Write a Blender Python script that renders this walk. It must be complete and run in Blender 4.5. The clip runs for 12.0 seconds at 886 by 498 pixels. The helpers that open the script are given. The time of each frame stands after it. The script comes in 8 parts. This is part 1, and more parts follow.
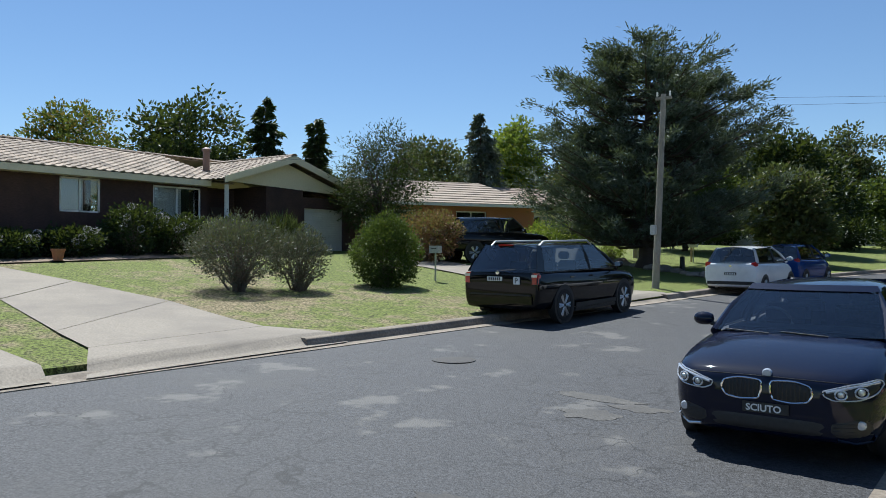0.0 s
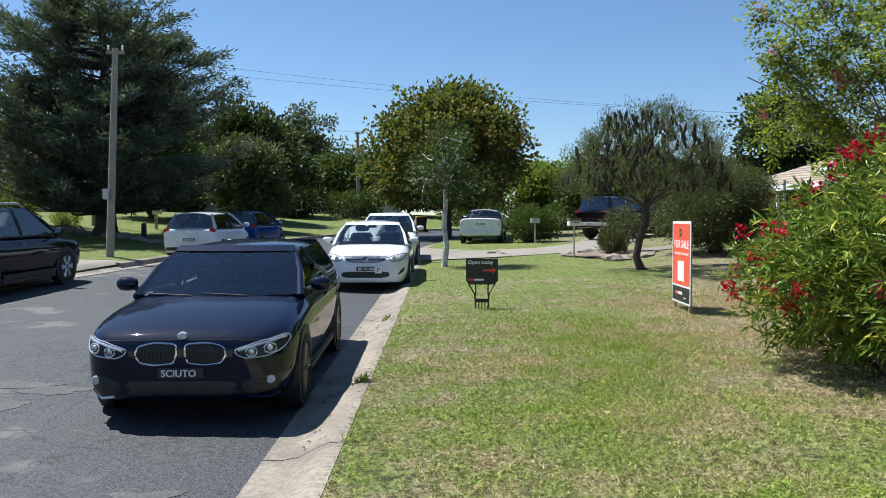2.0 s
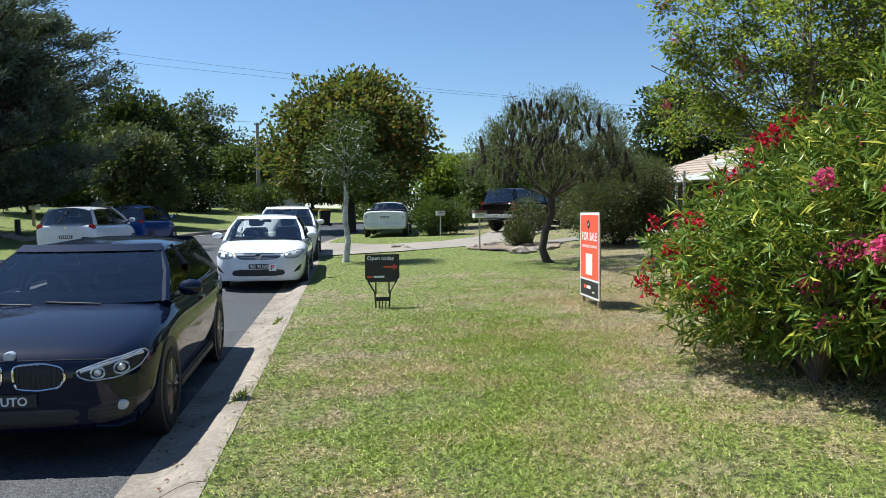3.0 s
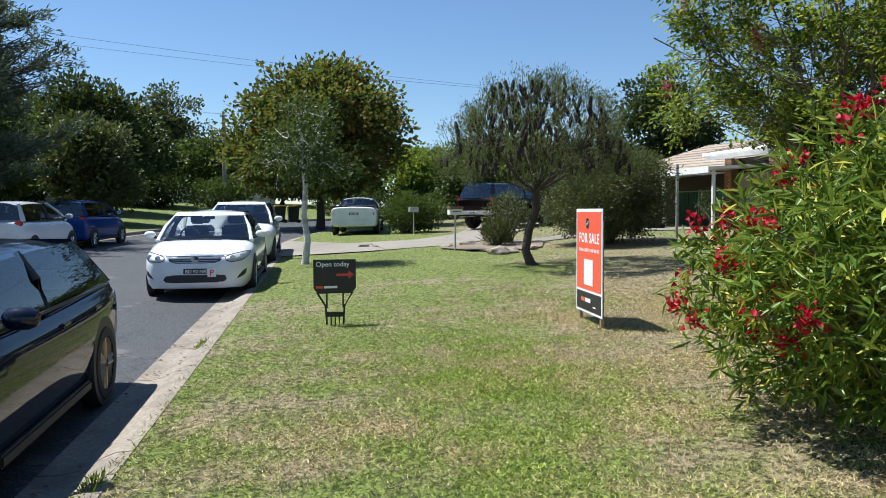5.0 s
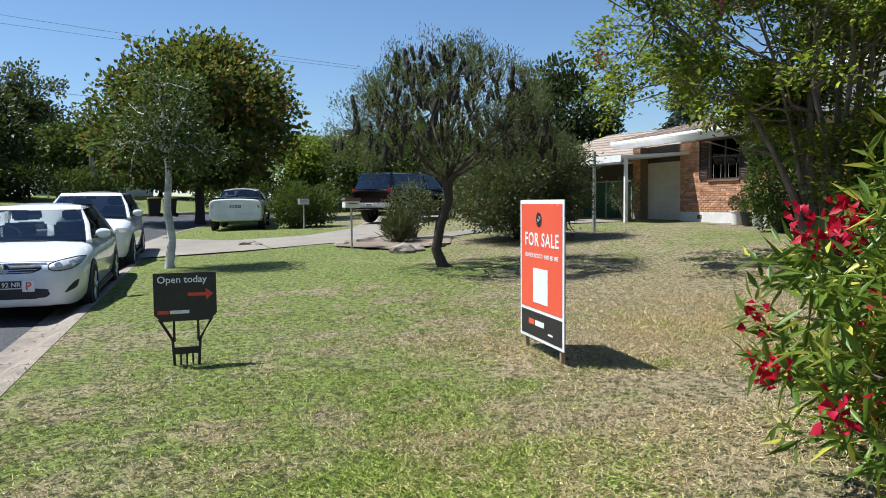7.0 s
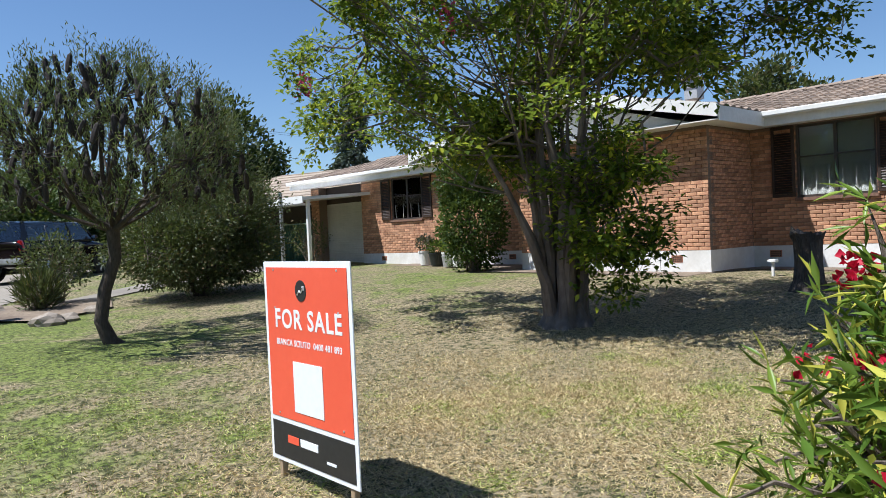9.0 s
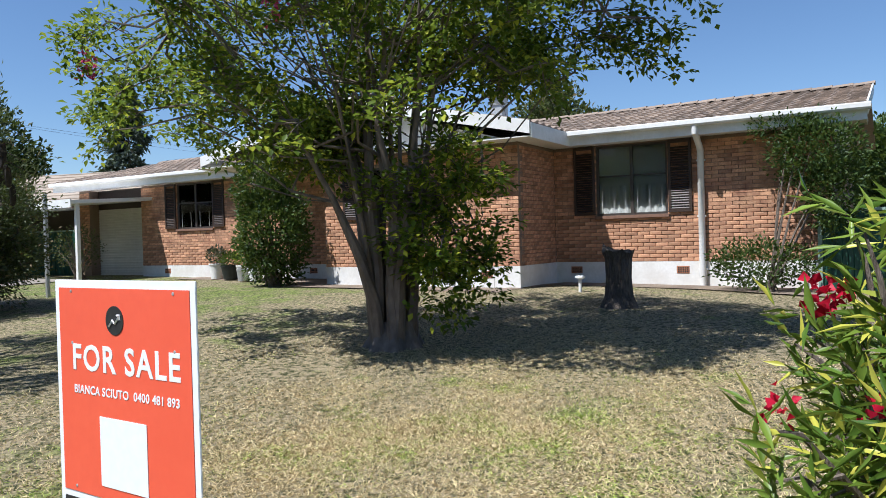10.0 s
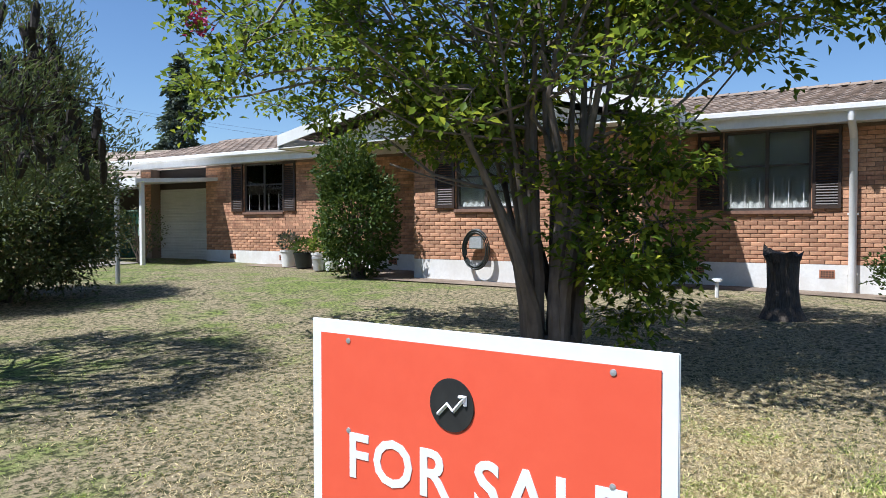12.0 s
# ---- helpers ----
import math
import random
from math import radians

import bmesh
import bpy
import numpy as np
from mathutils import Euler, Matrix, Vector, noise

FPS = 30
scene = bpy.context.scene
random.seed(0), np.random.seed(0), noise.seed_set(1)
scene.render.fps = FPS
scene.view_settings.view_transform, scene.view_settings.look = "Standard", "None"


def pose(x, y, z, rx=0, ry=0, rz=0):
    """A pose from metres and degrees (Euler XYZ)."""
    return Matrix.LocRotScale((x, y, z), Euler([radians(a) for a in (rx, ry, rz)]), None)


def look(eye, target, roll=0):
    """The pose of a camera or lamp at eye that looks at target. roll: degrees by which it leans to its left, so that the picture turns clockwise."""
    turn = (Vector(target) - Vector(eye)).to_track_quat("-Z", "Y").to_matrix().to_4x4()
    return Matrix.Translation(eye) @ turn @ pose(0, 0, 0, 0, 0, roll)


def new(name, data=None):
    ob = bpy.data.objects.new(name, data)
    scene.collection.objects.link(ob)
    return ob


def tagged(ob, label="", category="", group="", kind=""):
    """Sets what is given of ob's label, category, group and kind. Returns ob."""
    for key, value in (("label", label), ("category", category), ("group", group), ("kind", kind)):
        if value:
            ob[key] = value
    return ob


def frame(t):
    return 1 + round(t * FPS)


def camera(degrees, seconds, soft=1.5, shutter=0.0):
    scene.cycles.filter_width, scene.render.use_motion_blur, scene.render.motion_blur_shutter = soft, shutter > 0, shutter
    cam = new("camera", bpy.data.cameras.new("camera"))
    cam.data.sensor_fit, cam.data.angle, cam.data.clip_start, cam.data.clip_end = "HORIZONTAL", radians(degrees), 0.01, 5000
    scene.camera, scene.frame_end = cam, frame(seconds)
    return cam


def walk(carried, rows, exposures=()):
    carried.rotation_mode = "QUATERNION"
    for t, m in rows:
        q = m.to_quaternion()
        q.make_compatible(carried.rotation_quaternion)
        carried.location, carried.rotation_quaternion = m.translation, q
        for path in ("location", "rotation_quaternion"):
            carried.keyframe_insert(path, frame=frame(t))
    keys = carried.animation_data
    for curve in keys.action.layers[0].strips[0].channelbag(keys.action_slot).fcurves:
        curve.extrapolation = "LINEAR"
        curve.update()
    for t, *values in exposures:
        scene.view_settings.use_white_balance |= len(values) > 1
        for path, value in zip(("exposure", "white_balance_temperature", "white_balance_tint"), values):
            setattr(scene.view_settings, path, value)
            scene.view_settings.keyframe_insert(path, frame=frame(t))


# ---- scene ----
from mathutils.bvhtree import BVHTree

# camera and its walk
cam = camera(60.4, 12.0, soft=0.9)
PATH = [
    (0.0, 0.0, 0.0, 1.85, 90.24, -0.18, 37.2),
    (0.5, 0.067, 0.145, 1.836, 89.84, -0.08, 25.43),
    (1.0, 0.184, 0.273, 1.832, 89.08, -0.12, 15.01),
    (1.5, 0.294, 0.394, 1.808, 88.52, -0.34, 6.19),
    (2.0, 0.324, 0.597, 1.772, 87.94, -0.0, -0.81),
    (2.5, 0.36, 0.946, 1.783, 87.78, 0.6, -5.42),
    (3.0, 0.489, 1.383, 1.771, 87.38, 0.48, -7.79),
    (5.0, 0.899, 3.442, 1.768, 87.1, 0.36, -9.55),
    (5.5, 1.021, 4.042, 1.75, 86.67, 0.31, -9.88),
    (6.0, 1.066, 4.739, 1.729, 86.18, 0.15, -11.49),
    (6.5, 1.197, 5.35, 1.737, 86.09, 0.15, -14.13),
    (8.5, 1.485, 7.647, 1.888, 88.81, 2.43, -34.34),
    (9.0, 1.654, 8.125, 1.898, 88.86, 2.62, -42.94),
    (9.5, 1.786, 8.636, 1.901, 89.24, 2.52, -52.11),
    (10.0, 1.986, 9.059, 1.914, 89.24, 1.56, -59.18),
    (10.5, 2.187, 9.491, 1.951, 88.89, 0.77, -63.64),
    (11.0, 2.305, 9.942, 1.991, 88.65, 0.29, -63.97),
    (11.5, 2.487, 10.411, 2.001, 88.44, 0.02, -60.19),
    (12.0, 2.564, 10.965, 2.018, 88.28, 0.05, -56.69),
]
walk(cam, [(t, pose(*row)) for t, *row in PATH], ((0, 0.48, 5950, 7), (1.5, 0.62, 5950, 7), (3, 0.74, 5950, 7), (8.5, 0.58, 5850, 10), (12, 0.64, 5650, 11)))

# ---------------------------------------------------------------- light
SUN_TO = Vector((-0.42, 0.26, 0.87)).normalized()
world = bpy.data.worlds.new("sky")
scene.world = world
world.use_nodes = True
wn = world.node_tree.nodes
sky = wn.new("ShaderNodeTexSky")
sky.sky_type = 'NISHITA'
sky.sun_disc = False
sky.sun_elevation = math.asin(SUN_TO.z)
sky.sun_rotation = math.atan2(SUN_TO.x, SUN_TO.y)
sky.air_density, sky.dust_density, sky.ozone_density = 1.0, 0.02, 4.6
wn["Background"].inputs["Strength"].default_value = 0.076
world.node_tree.links.new(sky.outputs["Color"], wn["Background"].inputs["Color"])
sun = new("sun", bpy.data.lights.new("sun", "SUN"))
sun.data.energy, sun.data.angle, sun.data.color = 5.0, radians(0.55), (1.0, 0.965, 0.90)
sun.matrix_world = look(SUN_TO * 60, (0, 0, 0))

# ---------------------------------------------------------------- materials
def nodes_of(name):
    m = bpy.data.materials.new(name)
    m.use_nodes = True
    return m, m.node_tree.nodes, m.node_tree.links


def mixc(n, l, fac, a, b, blend="MIX"):
    x = n.new("ShaderNodeMix")
    x.data_type, x.blend_type = "RGBA", blend
    for sock, val in ((x.inputs[0], fac), (x.inputs[6], a), (x.inputs[7], b)):
        if isinstance(val, bpy.types.NodeSocket):
            l.new(val, sock)
        else:
            sock.default_value = val if isinstance(val, float) else (*val, 1.0)
    return x.outputs[2]


def ramp(n, l, src, lo, hi):
    r = n.new("ShaderNodeMapRange")
    r.inputs[1].default_value, r.inputs[2].default_value = lo, hi
    l.new(src, r.inputs[0])
    return r.outputs[0]


def noise_of(n, l, vec, scale, detail=6.0, rough=0.6):
    t = n.new("ShaderNodeTexNoise")
    t.inputs["Scale"].default_value, t.inputs["Detail"].default_value, t.inputs["Roughness"].default_value = scale, detail, rough
    l.new(vec, t.inputs["Vector"])
    return t.outputs["Fac"]


def surf(name, c1, c2, fine=40.0, big=0.7, c3=None, patch=0.5, rough=0.8, metal=0.0, bump=0.3, dist=0.01, rand=None, coat=0.0, spec=0.5, stretch=None, spread=0.36):
    """Two scales of variation: fine grain between c1 and c2, broad patches towards c3; rand: a tone per piece ('object' or 'island')."""
    m, n, l = nodes_of(name)
    b = n["Principled BSDF"]
    tc = n.new("ShaderNodeTexCoord")
    vec = tc.outputs["Object"]
    if stretch:
        mp = n.new("ShaderNodeMapping")
        mp.inputs["Scale"].default_value = stretch
        l.new(vec, mp.inputs["Vector"])
        vec = mp.outputs["Vector"]
    f = noise_of(n, l, vec, fine)
    col = mixc(n, l, ramp(n, l, f, 0.32, 0.68), c1, c2)
    if c3:
        col = mixc(n, l, ramp(n, l, noise_of(n, l, tc.outputs["Object"], big, 4.0), 0.5 - 0.25 * (1 - patch) + 0.05, 0.75), col, c3)
    if rand:
        src = n.new("ShaderNodeObjectInfo").outputs["Random"] if rand == "object" else n.new("ShaderNodeNewGeometry").outputs["Random Per Island"]
        hsv = n.new("ShaderNodeHueSaturation")
        mr = n.new("ShaderNodeMapRange")
        mr.inputs[3].default_value, mr.inputs[4].default_value = 1 - spread, 1 + spread
        l.new(src, mr.inputs[0])
        l.new(mr.outputs[0], hsv.inputs["Value"])
        l.new(col, hsv.inputs["Color"])
        col = hsv.outputs["Color"]
    l.new(col, b.inputs["Base Color"])
    b.inputs["Roughness"].default_value, b.inputs["Metallic"].default_value = rough, metal
    b.inputs["Coat Weight"].default_value, b.inputs["Coat Roughness"].default_value = coat, 0.04
    b.inputs["Specular IOR Level"].default_value = spec
    if bump:
        bp = n.new("ShaderNodeBump")
        bp.inputs["Strength"].default_value, bp.inputs["Distance"].default_value = bump, dist
        l.new(f, bp.inputs["Height"])
        l.new(bp.outputs[0], b.inputs["Normal"])
    return m


def leaf_mat(name, c1, c2, c3=None, share=0.12, trans=0.28, rough=0.5, spec=0.22, glow=(0.30, 0.38, 0.05)):
    """Leaves: a tone for each leaf, some turned to c3, light coming through."""
    m, n, l = nodes_of(name)
    b = n["Principled BSDF"]
    isl = n.new("ShaderNodeNewGeometry").outputs["Random Per Island"]
    col = mixc(n, l, isl, c1, c2)
    tc = n.new("ShaderNodeTexCoord")
    col = mixc(n, l, ramp(n, l, noise_of(n, l, tc.outputs["Object"], 0.9, 3.0), 0.35, 0.7), col, tuple(0.6 * v for v in c1))
    if c3:
        wh = n.new("ShaderNodeTexWhiteNoise")
        wh.noise_dimensions = "1D"
        l.new(isl, wh.inputs["W"])
        col = mixc(n, l, ramp(n, l, wh.outputs["Value"], 1.0 - share, 1.0 - share + 0.02), col, c3)
    l.new(col, b.inputs["Base Color"])
    b.inputs["Roughness"].default_value = rough
    b.inputs["Specular IOR Level"].default_value = spec
    t = n.new("ShaderNodeBsdfTranslucent")
    l.new(mixc(n, l, 0.5, col, glow), t.inputs["Color"])
    mx = n.new("ShaderNodeMixShader")
    mx.inputs[0].default_value = trans
    l.new(b.outputs[0], mx.inputs[1])
    l.new(t.outputs[0], mx.inputs[2])
    l.new(mx.outputs[0], n["Material Output"].inputs["Surface"])
    return m


def paint(name, col, metal=0.0, rough=0.35):
    m = surf(name, col, tuple(v * 1.12 for v in col), fine=300.0, bump=0.0, rough=0.55, metal=0.0, coat=1.0 if col[0] > 0.1 else 0.75, spec=0.10 if col[0] > 0.1 else 0.03, c3=tuple(v * 0.85 + 0.001 for v in col), big=1.6)
    return m


def glass_mat(name, tint, ior=1.52):
    m, n, l = nodes_of(name)
    tr, gl, mx, fr = n.new("ShaderNodeBsdfTransparent"), n.new("ShaderNodeBsdfGlossy"), n.new("ShaderNodeMixShader"), n.new("ShaderNodeFresnel")
    tr.inputs["Color"].default_value = (*tint, 1)
    gl.inputs["Roughness"].default_value = 0.02
    fr.inputs["IOR"].default_value = ior
    l.new(fr.outputs[0], mx.inputs[0])
    l.new(tr.outputs[0], mx.inputs[1])
    l.new(gl.outputs[0], mx.inputs[2])
    l.new(mx.outputs[0], n["Material Output"].inputs["Surface"])
    return m


def asphalt_mat():
    m, n, l = nodes_of("asphalt")
    b = n["Principled BSDF"]
    v = n.new("ShaderNodeTexCoord").outputs["Object"]
    grit = noise_of(n, l, v, 34.0, 5.0, 0.9)
    vo = n.new("ShaderNodeTexVoronoi")
    vo.inputs["Scale"].default_value = 60.0
    l.new(v, vo.inputs["Vector"])
    col = mixc(n, l, ramp(n, l, grit, 0.40, 0.66), (0.006, 0.006, 0.007), (0.100, 0.100, 0.104))
    wear = noise_of(n, l, v, 0.55, 6.0, 0.6)
    col = mixc(n, l, ramp(n, l, wear, 0.52, 0.75), col, (0.054, 0.052, 0.050))
    patch = noise_of(n, l, v, 1.1, 5.0, 0.55)
    col = mixc(n, l, ramp(n, l, patch, 0.60, 0.66), col, (0.105, 0.100, 0.092))
    cr = n.new("ShaderNodeTexVoronoi")
    cr.feature = "DISTANCE_TO_EDGE"
    cr.inputs["Scale"].default_value = 1.5
    wob = n.new("ShaderNodeVectorMath")
    nt = n.new("ShaderNodeTexNoise")
    nt.inputs["Scale"].default_value = 4.0
    l.new(v, nt.inputs["Vector"])
    wob.operation = "MULTIPLY_ADD"
    wob.inputs[1].default_value = (0.5, 0.5, 0.0)
    l.new(nt.outputs["Color"], wob.inputs[0])
    l.new(v, wob.inputs[2])
    l.new(wob.outputs[0], cr.inputs["Vector"])
    crack = ramp(n, l, cr.outputs["Distance"], 0.024, 0.006)
    where = ramp(n, l, noise_of(n, l, v, 0.4, 2.0), 0.46, 0.56)
    mul = n.new("ShaderNodeMath")
    mul.operation = "MULTIPLY"
    l.new(crack, mul.inputs[0])
    l.new(where, mul.inputs[1])
    col = mixc(n, l, mul.outputs[0], col, (0.016, 0.016, 0.016))
    l.new(col, b.inputs["Base Color"])
    b.inputs["Roughness"].default_value = 0.72
    bp = n.new("ShaderNodeBump")
    bp.inputs["Strength"].default_value, bp.inputs["Distance"].default_value = 0.55, 0.008
    l.new(vo.outputs["Distance"], bp.inputs["Height"])
    l.new(bp.outputs[0], b.inputs["Normal"])
    return m


def lawn_mat(name, blade=False):
    """Mown summer lawn: green, yellowing and bare straw patches over bare earth."""
    m, n, l = nodes_of(name)
    b = n["Principled BSDF"]
    v = n.new("ShaderNodeTexCoord").outputs["Object"]
    if blade:
        isl = n.new("ShaderNodeNewGeometry").outputs["Random Per Island"]
        g = mixc(n, l, isl, (0.180, 0.250, 0.038), (0.52, 0.60, 0.125))
        s = mixc(n, l, isl, (0.45, 0.345, 0.175), (0.80, 0.645, 0.375))
    else:
        fine = noise_of(n, l, v, 60.0, 5.0, 0.8)
        g = mixc(n, l, ramp(n, l, fine, 0.3, 0.7), (0.100, 0.140, 0.026), (0.31, 0.355, 0.090))
        s = mixc(n, l, ramp(n, l, fine, 0.3, 0.7), (0.18, 0.135, 0.078), (0.50, 0.405, 0.25))
    broad = noise_of(n, l, v, 0.33, 5.0, 0.62)
    mid = noise_of(n, l, v, 2.6, 4.0, 0.6)
    add = n.new("ShaderNodeMath")
    add.operation = "MULTIPLY_ADD"
    add.inputs[1].default_value = 0.75
    l.new(mid, add.inputs[0])
    l.new(broad, add.inputs[2])
    sep = n.new("ShaderNodeSeparateXYZ")
    l.new(v, sep.inputs[0])
    dry = n.new("ShaderNodeMapRange")
    dry.inputs[1].default_value, dry.inputs[2].default_value = 2.6, 7.0
    dry.inputs[3].default_value, dry.inputs[4].default_value = -0.05, 0.21
    l.new(sep.outputs[0], dry.inputs[0])
    tot = n.new("ShaderNodeMath")
    l.new(add.outputs[0], tot.inputs[0])
    l.new(dry.outputs[0], tot.inputs[1])
    lush = n.new("ShaderNodeMapRange")
    lush.inputs[1].default_value, lush.inputs[2].default_value = 3.9, 4.9
    lush.inputs[3].default_value, lush.inputs[4].default_value = -0.22, 0.0
    l.new(sep.outputs[1], lush.inputs[0])
    far = n.new("ShaderNodeMapRange")
    far.inputs[1].default_value, far.inputs[2].default_value = 14.5, 18.5
    far.inputs[3].default_value, far.inputs[4].default_value = 0.0, -0.20
    l.new(sep.outputs[1], far.inputs[0])
    green = n.new("ShaderNodeMath")
    l.new(lush.outputs[0], green.inputs[0])
    l.new(far.outputs[0], green.inputs[1])
    wave = n.new("ShaderNodeTexWave")
    wave.bands_direction = "Y"
    wave.inputs["Scale"].default_value, wave.inputs["Distortion"].default_value, wave.inputs["Detail"].default_value = 0.42, 1.6, 3.0
    l.new(v, wave.inputs["Vector"])
    mow = n.new("ShaderNodeMath")
    mow.operation = "MULTIPLY_ADD"
    mow.inputs[1].default_value = 0.06
    l.new(wave.outputs["Fac"], mow.inputs[0])
    l.new(green.outputs[0], mow.inputs[2])
    both = n.new("ShaderNodeMath")
    l.new(tot.outputs[0], both.inputs[0])
    l.new(mow.outputs[0], both.inputs[1])
    src = both.outputs[0]
    if blade:
        wn_ = n.new("ShaderNodeTexWhiteNoise")
        wn_.noise_dimensions = "1D"
        l.new(isl, wn_.inputs["W"])
        jit = n.new("ShaderNodeMath")
        jit.operation = "MULTIPLY_ADD"
        jit.inputs[1].default_value = 0.42
        l.new(wn_.outputs["Value"], jit.inputs[0])
        l.new(src, jit.inputs[2])
        off = n.new("ShaderNodeMath")
        off.inputs[1].default_value = -0.21
        l.new(jit.outputs[0], off.inputs[0])
        src = off.outputs[0]
    col = mixc(n, l, ramp(n, l, src, 0.79, 0.99), g, s)
    if not blade:
        col = mixc(n, l, ramp(n, l, noise_of(n, l, v, 17.0, 4.0, 0.75), 0.55, 0.42), col, (0.052, 0.056, 0.019))
        col = mixc(n, l, ramp(n, l, noise_of(n, l, v, 7.0, 5.0, 0.7), 0.62, 0.74), col, (0.235, 0.190, 0.125))
        bp = n.new("ShaderNodeBump")
        bp.inputs["Strength"].default_value, bp.inputs["Distance"].default_value = 0.9, 0.026
        l.new(noise_of(n, l, v, 42.0, 5.0, 0.75), bp.inputs["Height"])
        l.new(bp.outputs[0], b.inputs["Normal"])
    l.new(col, b.inputs["Base Color"])
    b.inputs["Roughness"].default_value = 0.85
    b.inputs["Specular IOR Level"].default_value = 0.2
    return m


